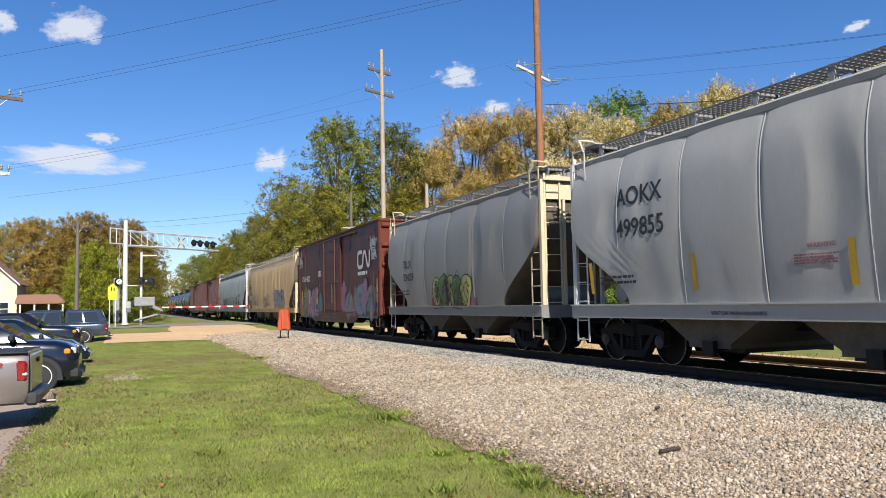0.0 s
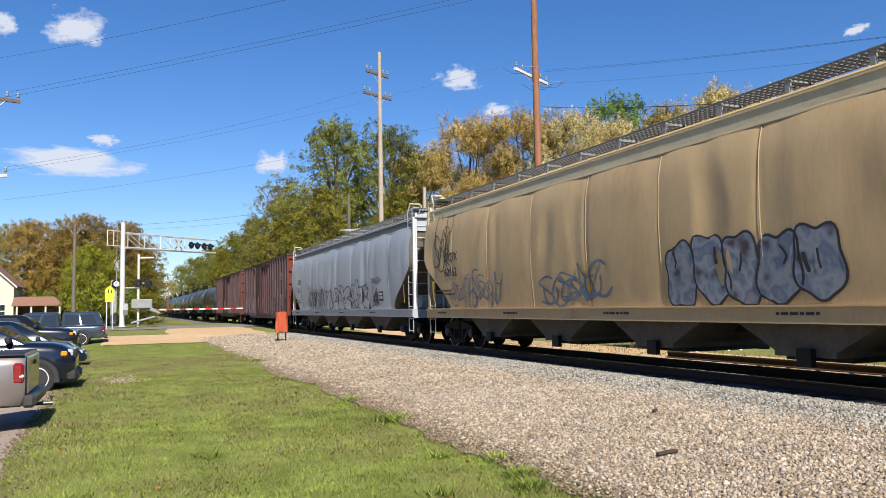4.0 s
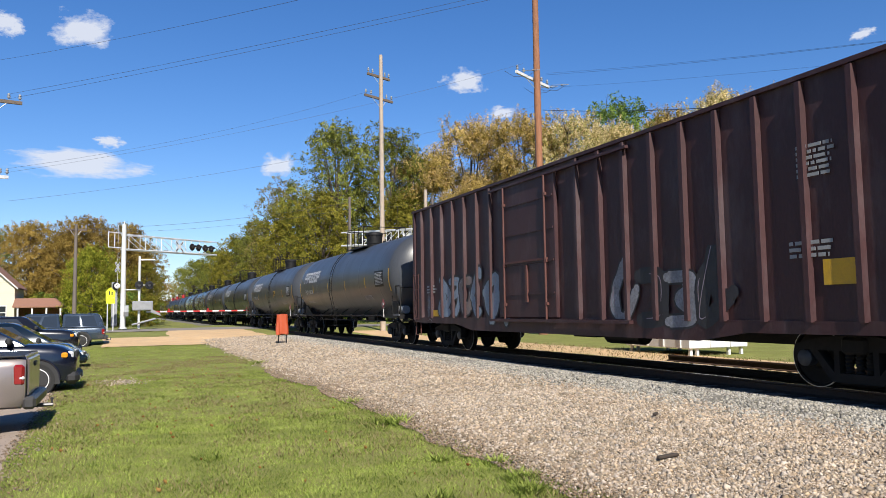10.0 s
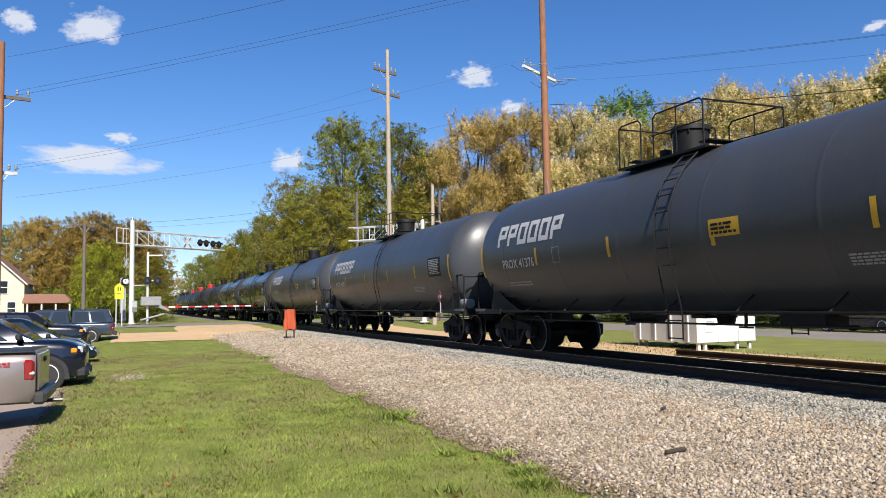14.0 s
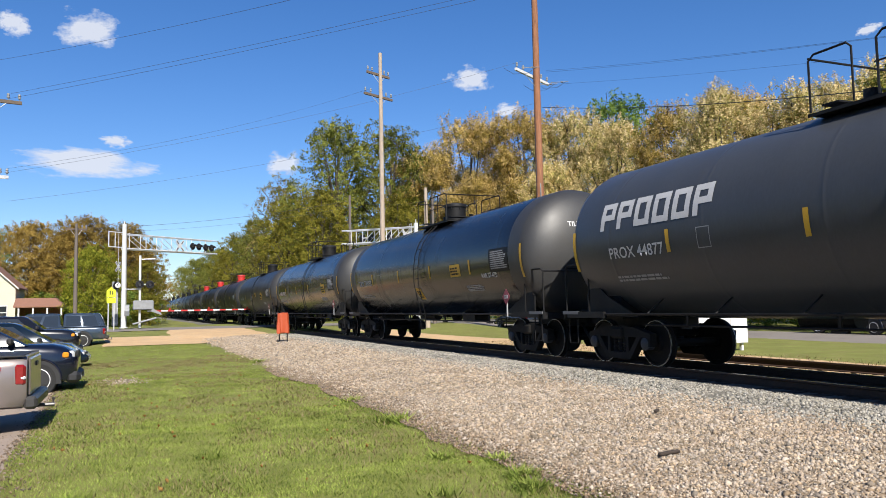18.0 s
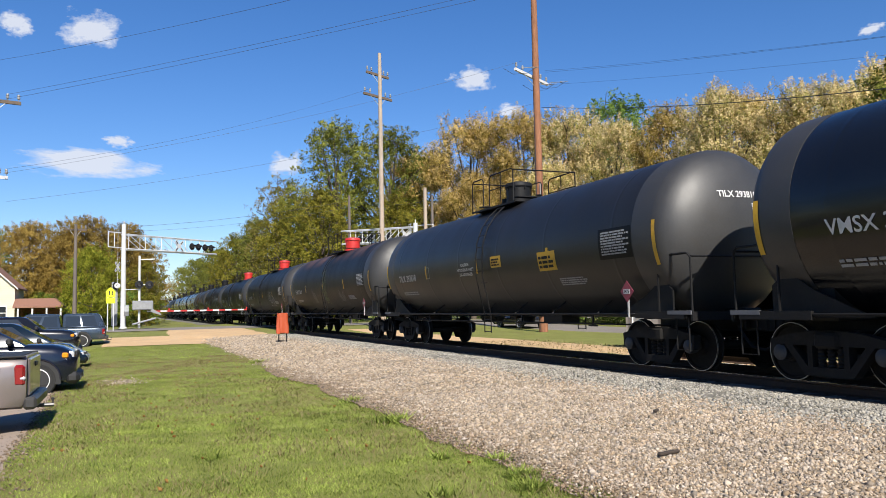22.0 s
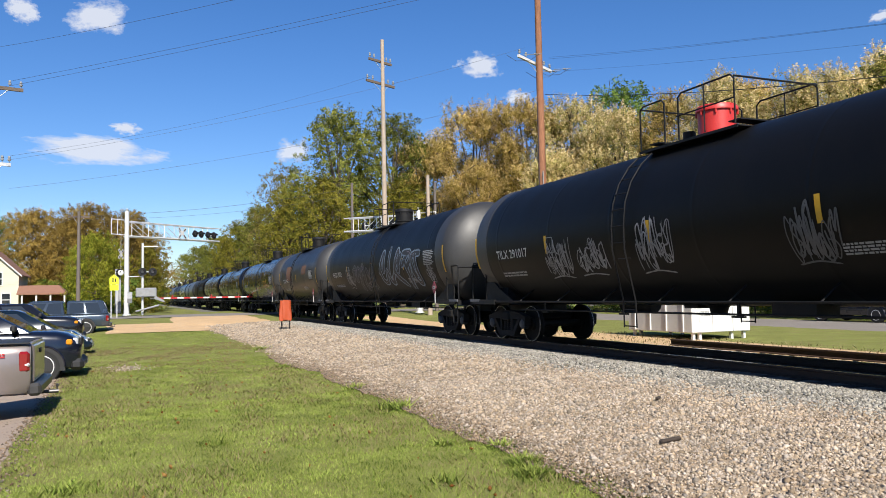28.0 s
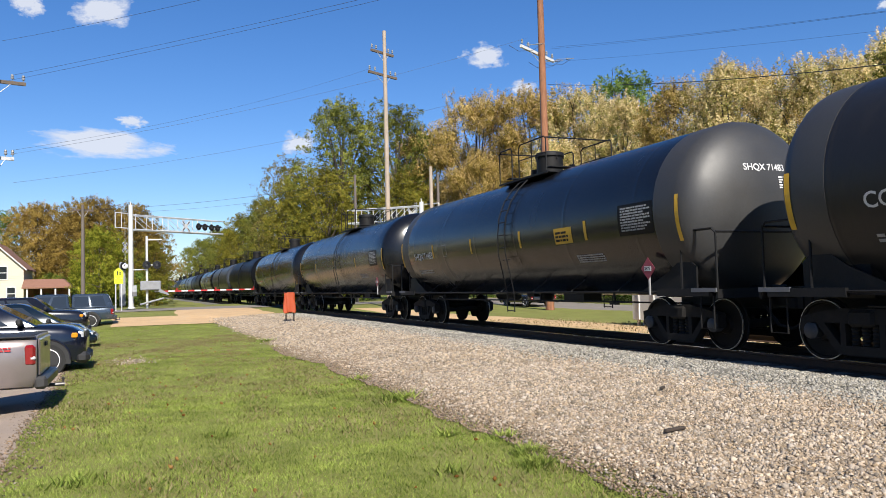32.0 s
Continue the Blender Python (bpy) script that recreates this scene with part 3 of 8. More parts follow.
def ladder(s, x, y, z0, z1, w=0.42, n=None, along="y", r=0.012):
    """Rungs and rails of a ladder at a side (along y) or an end (along x)."""
    n = n or max(2, int((z1 - z0) / 0.38) + 1)
    for i in range(n):
        z = z0 + (z1 - z0) * i / (n - 1)
        if along == "y":
            s.cyl((x, y - w / 2, z), (x, y + w / 2, z), r, 6)
        else:
            s.cyl((x - w / 2, y, z), (x + w / 2, y, z), r, 6)
    for e in (-1, 1):
        if along == "y":
            s.box(x, y + e * w / 2, (z0 + z1) / 2, 0.012, 0.05, z1 - z0 + 0.1)
        else:
            s.box(x + e * w / 2, y, (z0 + z1) / 2, 0.05, 0.012, z1 - z0 + 0.1)
    return s


NEAR = Matrix(((0, 0, -1, 0), (-1, 0, 0, 0), (0, 1, 0, 0), (0, 0, 0, 1)))     # letters on the side that faces -x


def flat_side(x, y, z):
    """Pose of letters on a flat side that faces -x; text runs from +y to -y."""
    return Matrix.Translation((x, y, z)) @ NEAR


def bars(s, y0, z0, w, h, rows, rnd, x=0.0):
    """Unreadable small print as rows of bars, in (y, z) on x."""
    for i in range(rows):
        z = z0 - i * h * 1.7
        y = y0
        end = y0 - w * rnd.uniform(0.75, 1.0)
        while y > end:
            l = rnd.uniform(1.0, 4.5) * h
            l = min(l, y - end + 0.01)
            s.box(x, y - l / 2, z, 0.004, l, h)
            y -= l + h * 0.7
    return s


def on_tank(me_or_shape, radius, zc, lift=0.006):
    """Wraps flat lettering given as (x ~ 0, y, z) on to the tank's near side, keeping its height along the curve."""
    vs = me_or_shape.v if isinstance(me_or_shape, Shape) else [tuple(v.co) for v in me_or_shape.vertices]
    out = []
    for x, y, z in vs:
        a = (z - zc) / radius
        r = radius + lift - x
        out.append((-r * math.cos(a), y, zc + r * math.sin(a)))
    if isinstance(me_or_shape, Shape):
        me_or_shape.v = out
    else:
        for v, p in zip(me_or_shape.vertices, out):
            v.co = p
    return me_or_shape


def cut_fine(me, size=0.12):
    """Cuts large faces so that lettering can bend round a tank."""
    bm = bmesh.new()
    bm.from_mesh(me)
    zs = [v.co.z for v in bm.verts]
    z = min(zs) + size
    while z < max(zs):
        bmesh.ops.bisect_plane(bm, geom=bm.verts[:] + bm.edges[:] + bm.faces[:], plane_co=(0, 0, z), plane_no=(0, 0, 1))
        z += size
    bm.to_mesh(me)
    bm.free()
    return me


def band_piece(y0, y1, z0, z1, n=8):
    """A patch on the flat (x = 0), cut in n strips, to be wrapped."""
    s = Shape()
    for i in range(n):
        a, b = z0 + (z1 - z0) * i / n, z0 + (z1 - z0) * (i + 1) / n
        s.add([(0, y0, a), (0, y1, a), (0, y1, b), (0, y0, b)], [(0, 1, 2, 3)])
    return s


def smooth_line(pts, n=5, closed=False):
    """A rounded line through the given points."""
    p = list(pts)
    q = [p[-1]] + p + [p[0], p[1]] if closed else [p[0]] + p + [p[-1]]
    out = []
    for a, b, c, d in zip(q, q[1:], q[2:], q[3:]):
        for i in range(n):
            t = i / n
            out.append(tuple(0.5 * (2 * b[k] + (c[k] - a[k]) * t + (2 * a[k] - 5 * b[k] + 4 * c[k] - d[k]) * t * t + (3 * b[k] - a[k] - 3 * c[k] + d[k]) * t ** 3) for k in (0, 1)))
    if not closed:
        out.append(tuple(p[-1]))
    return out


def ribbon(s, pts, w, x=0.0, climb=0.00012, end=0.45):
    """One unbroken strip of paint along a line in (y, z)."""
    n = len(pts)
    i0 = len(s.v)
    for i, (y, z) in enumerate(pts):
        ya, za = pts[max(0, i - 1)]
        yb, zb = pts[min(n - 1, i + 1)]
        l = math.hypot(yb - ya, zb - za) or 1
        k = w / 2 * (end if i in (0, n - 1) else 1.0)
        ny, nz = -(zb - za) / l * k, (yb - ya) / l * k
        s.v += [(x - climb * i, y + ny, z + nz), (x - climb * i, y - ny, z - nz)]
    s.f += [(i0 + 2 * i, i0 + 2 * i + 2, i0 + 2 * i + 3, i0 + 2 * i + 1) for i in range(n - 1)]
    return s


STROKES = (
    ((0.8, 0.85), (0.45, 1.0), (0.1, 0.6), (0.2, 0.1), (0.6, 0.0), (0.95, 0.25)),
    ((0.85, 0.9), (0.4, 1.0), (0.15, 0.75), (0.55, 0.5), (0.85, 0.25), (0.45, 0.0), (0.05, 0.12)),
    ((0.1, 0.0), (0.12, 0.9), (0.3, 0.95), (0.5, 0.45), (0.72, 0.98), (0.9, 0.85), (0.95, 0.0)),
    ((0.1, 1.0), (0.15, 0.1), (0.4, 0.0), (0.75, 0.25), (0.8, 1.0)),
    ((0.5, 0.0), (0.1, 0.3), (0.15, 0.8), (0.5, 1.0), (0.88, 0.75), (0.85, 0.25), (0.5, -0.03), (0.3, 0.1)),
    ((0.15, 0.0), (0.2, 1.0), (0.75, 0.95), (0.8, 0.65), (0.25, 0.5), (0.9, 0.0)),
    ((0.0, 0.05), (0.5, 1.05), (0.95, 0.0), (0.7, 0.35), (0.2, 0.4)),
)


def scrawl(rnd, y0, z0, w, h, letters, weight=0.05, x=0.0):
    """A quick sprayed signature of looped strokes, not legible. Runs from +y to -y."""
    s = Shape()
    n = int(letters * 2.2) + 1
    cw = w / letters
    for k in range(n):
        left = y0 - (w - cw) * k / n
        st = rnd.choice(STROKES)
        if rnd.random() < 0.5:
            st = [(1 - u, 1 - v) for u, v in st]
        tall, drop, lean = rnd.uniform(0.45, 1.1), rnd.uniform(-0.08, 0.35), rnd.uniform(-0.45, 0.5)
        pts = [(left - cw * (1.12 * u + lean * v + rnd.uniform(-0.06, 0.06)), z0 + h * (drop + tall * v + rnd.uniform(-0.05, 0.05))) for u, v in st]
        ribbon(s, smooth_line(pts, 6), weight * rnd.uniform(0.45, 0.85), x - 0.0004 * (k % 8))
    if letters > 3:
        ribbon(s, smooth_line([(y0, z0 - h * 0.12), (y0 - w * 0.4, z0 - h * 0.05), (y0 - w * 0.8, z0 - h * 0.14)], 6), weight * 0.7, x - 0.004)
    return s


def bubbles(rnd, y0, z0, w, h, letters, weight=0.04, x=0.0):
    """Fat bubble shapes that overlap, and the outline of each: two shapes."""
    fill, edge = Shape(), Shape()
    cw = w / letters
    for k in range(letters):
        cy, cz = y0 - (k + 0.5) * cw, z0 + h * (0.5 + rnd.uniform(-0.04, 0.04))
        lean = rnd.uniform(-0.14, 0.14)
        ph, ph2 = rnd.uniform(0, 6.28), rnd.uniform(0, 6.28)
        ring = []
        for i in range(44):
            a = 2 * math.pi * i / 44
            r = (abs(math.cos(a)) ** 3.2 + abs(math.sin(a)) ** 3.2) ** (-1 / 3.2)
            r *= 1 + 0.06 * math.sin(2 * a + ph) + 0.09 * math.sin(5 * a + ph2)
            yy, zz = cw * 0.56 * r * math.cos(a), h * 0.47 * r * math.sin(a)
            ring.append((cy + yy - lean * zz, max(z0, cz + zz)))
        off = x - 0.0018 * k
        fill.add([(off, y, z) for y, z in ring], [tuple(range(44))])
        ribbon(edge, ring + ring[:2], weight * rnd.uniform(0.8, 1.2), off - 0.0008, 0.0)
        for _ in range(rnd.randint(1, 2)):
            py, pz = cy + cw * rnd.uniform(-0.22, 0.22), cz + h * rnd.uniform(-0.22, 0.2)
            ribbon(edge, smooth_line([(py, pz), (py + cw * rnd.uniform(-0.12, 0.12), pz + h * 0.12), (py + cw * rnd.uniform(-0.12, 0.12), pz + h * 0.26)], 5), weight * rnd.uniform(0.8, 1.8), off - 0.001)
    return fill, edge


GLYPH = {
    "A": (((0.02, 0.0), (0.4, 1.0), (0.6, 1.0), (0.95, 0.0)), ((0.22, 0.36), (0.78, 0.36))),
    "C": (((0.92, 0.85), (0.5, 1.0), (0.1, 0.62), (0.14, 0.2), (0.55, 0.0), (0.95, 0.15)),),
    "E": (((0.92, 1.0), (0.15, 0.95), (0.12, 0.5), (0.15, 0.03), (0.98, 0.0)), ((0.12, 0.5), (0.8, 0.52))),
    "F": (((0.95, 1.0), (0.2, 0.92), (0.2, 0.5), (0.12, 0.0)), ((0.2, 0.5), (0.8, 0.52))),
    "G": (((0.92, 0.88), (0.5, 1.0), (0.1, 0.62), (0.14, 0.18), (0.55, 0.0), (0.92, 0.16), (0.9, 0.46), (0.55, 0.46)),),
    "I": (((0.5, 1.0), (0.52, 0.5), (0.48, 0.0)),),
    "L": (((0.2, 1.0), (0.16, 0.5), (0.18, 0.08), (0.6, 0.03), (1.15, 0.3)),),
    "O": (((0.5, 1.0), (0.1, 0.7), (0.12, 0.25), (0.5, 0.0), (0.9, 0.28), (0.88, 0.75), (0.5, 1.0), (0.42, 0.98)),),
    "R": (((0.14, 0.0), (0.14, 0.5), (0.14, 0.96), (0.72, 0.95), (0.8, 0.66), (0.3, 0.5), (0.98, 0.0)),),
    "S": (((0.9, 0.88), (0.5, 1.0), (0.12, 0.8), (0.5, 0.52), (0.88, 0.25), (0.5, 0.0), (0.08, 0.12)),),
    "W": (((0.0, 1.0), (0.22, 0.0), (0.5, 0.7), (0.72, 0.0), (1.0, 1.1)),),
}


def straight_line(pts, n=4):
    """The line through the points with sharp bends, cut finely."""
    out = []
    for a, b in zip(pts, pts[1:]):
        out += [(a[0] + (b[0] - a[0]) * i / n, a[1] + (b[1] - a[1]) * i / n) for i in range(n)]
    return out + [tuple(pts[-1])]


def wild(rnd, shapes, y0, z0, w, h, weight, edge, x=0.0, sharp=False):
    """Fat sprayed letters that overlap: their fills by letter, and one shape of outlines."""
    fills, line, shine = [], Shape(), Shape()
    cw = w / len(shapes)
    for k, strokes in enumerate(shapes):
        fill = Shape()
        lean, tall, drop = rnd.uniform(-0.10, 0.10), rnd.uniform(0.94, 1.06), rnd.uniform(-0.05, 0.05)
        lw = weight * rnd.uniform(0.88, 1.1)
        off = x - 0.0030 * k
        for j, st in enumerate(strokes):
            pts = [(y0 - cw * (k + 0.10 + 0.86 * u + lean * v), z0 + weight / 2 + (h - weight) * (drop + tall * v)) for u, v in st]
            path = straight_line(pts) if sharp else smooth_line(pts, 7)
            ribbon(line, path, lw + 2 * edge, off + 0.0002 * j, 0.00001, 1.15 if sharp else 0.45)
            ribbon(fill, path, lw, off - 0.0014 + 0.0002 * j, 0.00001, 0.85 if sharp else 0.45)
            ribbon(shine, [(y + lw * 0.27, z + lw * 0.1) for y, z in path[len(path) // 5:len(path) * 3 // 5]], lw * 0.09, off - 0.0021, 0.00001)
            for q in () if sharp else (path[0], path[-1]):
                for sh, r, o in ((line, lw / 2 + edge, off + 0.0004), (fill, lw / 2, off - 0.0011)):
                    n = len(sh.v)
                    sh.v += [(o, q[0] + r * 0.8 * math.cos(a * 0.6283), q[1] + r * 0.8 * math.sin(a * 0.6283)) for a in range(10)]
                    sh.f.append(tuple(range(n, n + 10)))
        fills.append(fill)
    return fills, line, shine


def dots(rnd, y0, z0, w, h, n, r, x=0.0):
    """Small sprayed spots."""
    s = Shape()
    for _ in range(n):
        cy, cz, q = y0 - rnd.random() * w, z0 + rnd.random() * h, r * rnd.uniform(0.5, 1.4)
        i = len(s.v)
        s.v += [(x, cy + q * math.cos(a * 0.7854), cz + q * math.sin(a * 0.7854)) for a in range(8)]
        s.f.append(tuple(range(i, i + 8)))
    return s


def sprayed(car, rnd, shapes, y0, z0, w, h, weight, edge, colours, line, x=0.0, bend=None, sharp=False):
    """Puts a piece of fat letters on a car; bend lays it on a curved side."""
    fills, edges, shine = wild(rnd, shapes, y0, z0, w, h, weight, edge, x, sharp)
    tagged(part("graffiti_outline", bend(edges) if bend else edges, M[line], car), kind="stuff")
    tagged(part("graffiti_highlight", bend(shine) if bend else shine, M["spray_lilac"], car), kind="stuff")
    for k, f in enumerate(fills):
        part("graffiti_letter", bend(f) if bend else f, M[colours[k % len(colours)]], car, "fat sprayed graffiti letter")


def loops(rnd, n):
    """Letter-like forms that cannot be read."""
    out = []
    for k in range(n):
        form = []
        for st in rnd.sample(STROKES, 2):
            turn = rnd.choice((-1.57, 1.57, 2.4, -0.8))
            c, d = math.cos(turn), math.sin(turn)
            form.append([(0.5 + (u - 0.5) * c - (v - 0.5) * d, 0.5 + (u - 0.5) * d + (v - 0.5) * c) for u, v in st[:rnd.randint(3, 5)]])
        out.append(form)
    return out


def drift(rnd, y0, z0, w, h, n, x):
    """A ragged patch of background paint with a pointed upper edge."""
    s = Shape()
    top = []
    m = n * 8
    for i in range(m + 1):
        top.append(z0 + h * (0.80 + 0.34 * noise.noise(Vector((i * 0.19, y0, 3))) + 0.10 * noise.noise(Vector((i * 0.6, y0, 8)))))
    ys = [y0 - w * i / m for i in range(m + 1)]
    s.add([(x, y, z0) for y in ys] + [(x, y, z) for y, z in zip(ys, top)], [(i, i + 1, m + 2 + i, m + 1 + i) for i in range(m)])
    return s


def mixed_paint(name, colours, scale):
    """Faded spray paint that runs from colour to colour."""
    m = mat(name, (0.2, 0.2, 0.2), 0.6, bump=0)
    nt = m.node_tree
    nz, rp, tc = nt.nodes.new("ShaderNodeTexNoise"), nt.nodes.new("ShaderNodeValToRGB"), nt.nodes.new("ShaderNodeTexCoord")
    nz.inputs["Scale"].default_value, nz.inputs["Detail"].default_value = scale, 2.5
    nt.links.new(tc.outputs["Object"], nz.inputs["Vector"])
    nt.links.new(nz.outputs["Fac"], rp.inputs["Fac"])
    e = rp.color_ramp.elements
    while len(e) < len(colours):
        e.new(0.5)
    for k, c in enumerate(colours):
        e[k].position = 0.3 + 0.4 * k / (len(colours) - 1)
        e[k].color = (*c, 1)
    nt.links.new(rp.outputs["Color"], nt.nodes["Principled BSDF"].inputs["Base Color"])
    return m


M["spray_mix"] = mixed_paint("spray_mix", ((0.0365, 0.0511, 0.0949), (0.0803, 0.1606, 0.1606), (0.146, 0.1095, 0.1387), (0.219, 0.146, 0.1095), (0.073, 0.1095, 0.1898), (0.0657, 0.1387, 0.1241), (0.1752, 0.1241, 0.1533)), 2.2)
M["spray_faded"] = mixed_paint("spray_faded", ((0.0657, 0.0438, 0.0438), (0.146, 0.1752, 0.2336), (0.2482, 0.2628, 0.292), (0.1022, 0.1387, 0.219), (0.2044, 0.1971, 0.219)), 2.6)


# --- tank cars ---
def tank_car(length, q, radius, zc, paint, label, number="", logo=False, dome="black", heads=None, stripes=5, spray=None, notices=(), detail=True, seed=1, gloss_letters="white", tank_gap=1.25, stencils=(), patches=(), head_spray="", ly=-0.7, oy=-0.5):
    rnd = random.Random(seed)
    car = thing("tank_car", label, "tank car", Matrix.Translation((TRACK_X, q, 0)), "freight train")
    lt = length - tank_gap
    half = lt / 2
    hd = 0.72
    prof = [(radius * math.sin(math.pi / 2 * k / 8), -half + hd * (1 - math.cos(math.pi / 2 * k / 8))) for k in range(1, 9)]
    seams = [-0.62, -0.36, -0.12, 0.12, 0.36, 0.62]
    body = list(prof)
    for u in seams:
        y = u * lt * 0.62
        body += [(radius, y - 0.09), (radius, y - 0.03), (radius + 0.0025, y - 0.015), (radius + 0.0025, y + 0.015), (radius, y + 0.03), (radius, y + 0.09)]
    body += [(r, -y) for r, y in reversed(prof)]
    tank = part("tank", Shape().lathe(body, "y", 56, (0, 0, zc)), M[paint], car)
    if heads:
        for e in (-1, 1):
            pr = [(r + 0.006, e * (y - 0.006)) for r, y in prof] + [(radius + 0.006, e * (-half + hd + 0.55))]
            part("head", Shape().lathe(pr, "y", 56, (0, 0, zc)), M[heads], tank, "grey painted tank end, standing for sun sheen on glossy cars")
    # stub sills, bolster saddles, end platforms
    for e in (-1, 1):
        ty = e * (length / 2 - 1.95)
        s = Shape().chamfer(0, e * (length / 2 - 1.75), 0.93, 0.40, 2.4, 0.42, 0.02)
        s.side([(ty - 0.28, 0.95), (ty + 0.28, 0.95), (ty + 0.22, zc - radius + 0.5), (ty - 0.22, zc - radius + 0.5)], -1.15, 1.15)
        part("stub_sill", s, M["steel_black"], car)
        p = Shape().box(0, e * (length / 2 - 0.78), 1.07, 2.9, 0.6, 0.04).box(0, e * (length / 2 - 0.48), 1.02, 2.95, 0.05, 0.16)
        for d in (-1, 1):
            p.box(d * 1.47, e * (length / 2 - 1.35), 1.04, 0.06, 1.4, 0.13)
        part("end_platform", p, M["steel_black"], car)
        # edge strip coloured lighter grey for the light that the edge catches
        part("platform_edge", Shape().box(-1.49, e * (length / 2 - 0.78), 1.085, 0.03, 0.62, 0.07), M["band_grey"], car, smooth=0)
        rl = Shape()
        for d in (-1, 1):
            x = d * 1.42
            rl.tube([(x, e * (length / 2 - 0.52), 1.09), (x, e * (length / 2 - 0.52), 2.06), (x, e * (length / 2 - 0.60), 2.14), (x, e * (length / 2 - 1.35), 2.14), (x, e * (length / 2 - 1.42), 2.05), (x, e * (length / 2 - 1.42), 1.09)], 0.022, 6)
            if detail:
                rl.tube([(x, e * (length / 2 - 0.95), 1.0), (x, e * (length / 2 - 0.95), 0.42), (x, e * (length / 2 - 0.62), 0.42), (x, e * (length / 2 - 0.62), 1.0)], 0.016, 6)
        rl.tube([(-1.42, e * (length / 2 - 0.52), 2.08), (1.42, e * (length / 2 - 0.52), 2.08)], 0.02, 6)
        part("end_rail", rl, M["steel_black"], car)
        truck(car, ty, q)
        for d in (-1, 1):
            sad = Shape().side([(e * (half - 2.3), 1.0), (e * (half - 0.55), 1.0), (e * (half - 0.55), 1.5), (e * (half - 0.85), 1.72), (e * (half - 1.3), 1.42)], d * 1.26, d * 1.30)
            part("head_brace", sad, M["steel_black"], car)
    if logo:
        rv = Shape().cyl((-1.12, -length / 2 + 0.72, 1.27), (-1.12, -length / 2 + 1.30, 1.27), 0.15, 14)
        part("air_reservoir", rv, M["steel_grey"], car, "small pale grey air reservoir")
    couplers(car, length)
    # low side rails
    for d in (-1, 1):
        s = Shape().tube([(d * 1.46, -length / 2 + 1.5, 1.05), (d * 1.46, length / 2 - 1.5, 1.05)], 0.024, 6)
        for k in range(7):
            y = (-0.5 + (k + 0.5) / 7) * (length - 5)
            s.tube([(d * 1.46, y, 1.05), (d * 1.0, y, zc - radius + 0.42)], 0.016, 5)
        part("side_rail", s, M["steel_black"], car)
    # bottom fittings
    s = Shape().lathe([(0.08, 0.78), (0.16, 0.80), (0.18, 0.9), (0.26, 1.0), (0.34, zc - radius + 0.05)], "z", 14).box(0, 0.5, 0.98, 0.5, 0.4, 0.16)
    s.cyl((0.2, 2.2, 0.95), (0.2, 3.3, 0.95), 0.17, 12).box(-0.4, -2.4, 0.92, 0.5, 0.9, 0.25).tube([(-0.3, -length / 2 + 2.5, 0.8), (-0.3, length / 2 - 2.5, 0.8)], 0.02, 5)
    part("bottom_outlet", s, M["steel_black"], car)
    for k in range(4):
        y = -length * 0.28 + k * length * 0.18
        part("pipe_hanger", Shape().box(-1.2, y, 0.93, 0.03, 0.05, 0.28).box(-1.2, y, 0.80, 0.06, 0.28, 0.035), M["steel_black"], car, smooth=0)
    part("brake_pipe", Shape().tube([(-1.2, -length * 0.33, 0.84), (-1.2, length * 0.33, 0.84)], 0.02, 6), M["steel_black"], car)
    # manway, platform and its railing
    top = zc + radius
    s = Shape().lathe([(0.44, -0.12), (0.44, 0.02), (0.36, 0.05), (0.36, 0.50), (0.40, 0.51), (0.40, 0.56), (0.37, 0.62), (0.20, 0.66), (0.02, 0.66)], "z", 24, (0, oy + 0.15, top))
    for k in range(8):
        a = 6.283 * k / 8
        s.cyl((0.38 * math.cos(a), oy + 0.15 + 0.38 * math.sin(a), top + 0.43), (0.38 * math.cos(a), oy + 0.15 + 0.38 * math.sin(a), top + 0.60), 0.02, 6)
    part("manway", s, M["red_paint"] if dome == "red" else M["steel_black"], car, "red painted manway housing" if dome == "red" else "")
    for d in (-1, 1):
        part("platform", Shape().box(d * 0.80, oy - 0.05, top - 0.13, 0.38, 2.7, 0.02).box(d * 0.98, oy - 0.05, top - 0.14, 0.025, 2.7, 0.05), M["steel_black"], car, smooth=0)
    for y in (-1.15, 1.05):
        part("platform", Shape().box(0, oy + y, top + 0.02, 1.6, 0.30, 0.025), M["steel_black"], car, smooth=0)
    s = Shape()
    for d in (-1, 1):
        x = d * 0.98
        for a, b in ((-1.35, 0.1), (0.5, 1.25)):
            s.tube([(x, oy + a, top - 0.1), (x, oy + a, top + 0.70), (x, oy + a + 0.08, top + 0.78), (x, oy + b - 0.1, top + 0.78), (x, oy + b, top + 0.70), (x, oy + b, top - 0.1)], 0.018, 6)
        s.tube([(x, oy - 1.35, top + 0.36), (x, oy + 0.15, top + 0.36)], 0.014, 5)
        s.tube([(x, oy - 0.6, top - 0.1), (x, oy - 0.6, top + 0.78)], 0.014, 5)
    for y in (-1.35, 1.25):
        s.tube([(-0.98, oy + y, top + 0.74), (0.98, oy + y, top + 0.74)], 0.018, 6)
    part("railing", s, M["steel_black"], car)
    s = Shape().cyl((0, oy + 0.95, top - 0.05), (0, oy + 0.95, top + 0.28), 0.13, 12).cyl((0.25, oy - 0.6, top - 0.05), (0.25, oy - 0.6, top + 0.2), 0.08, 10)
    part("valve", s, M["steel_black"], car)
    # side ladders, bent over the tank
    for d in (-1, 1):
        s = Shape()
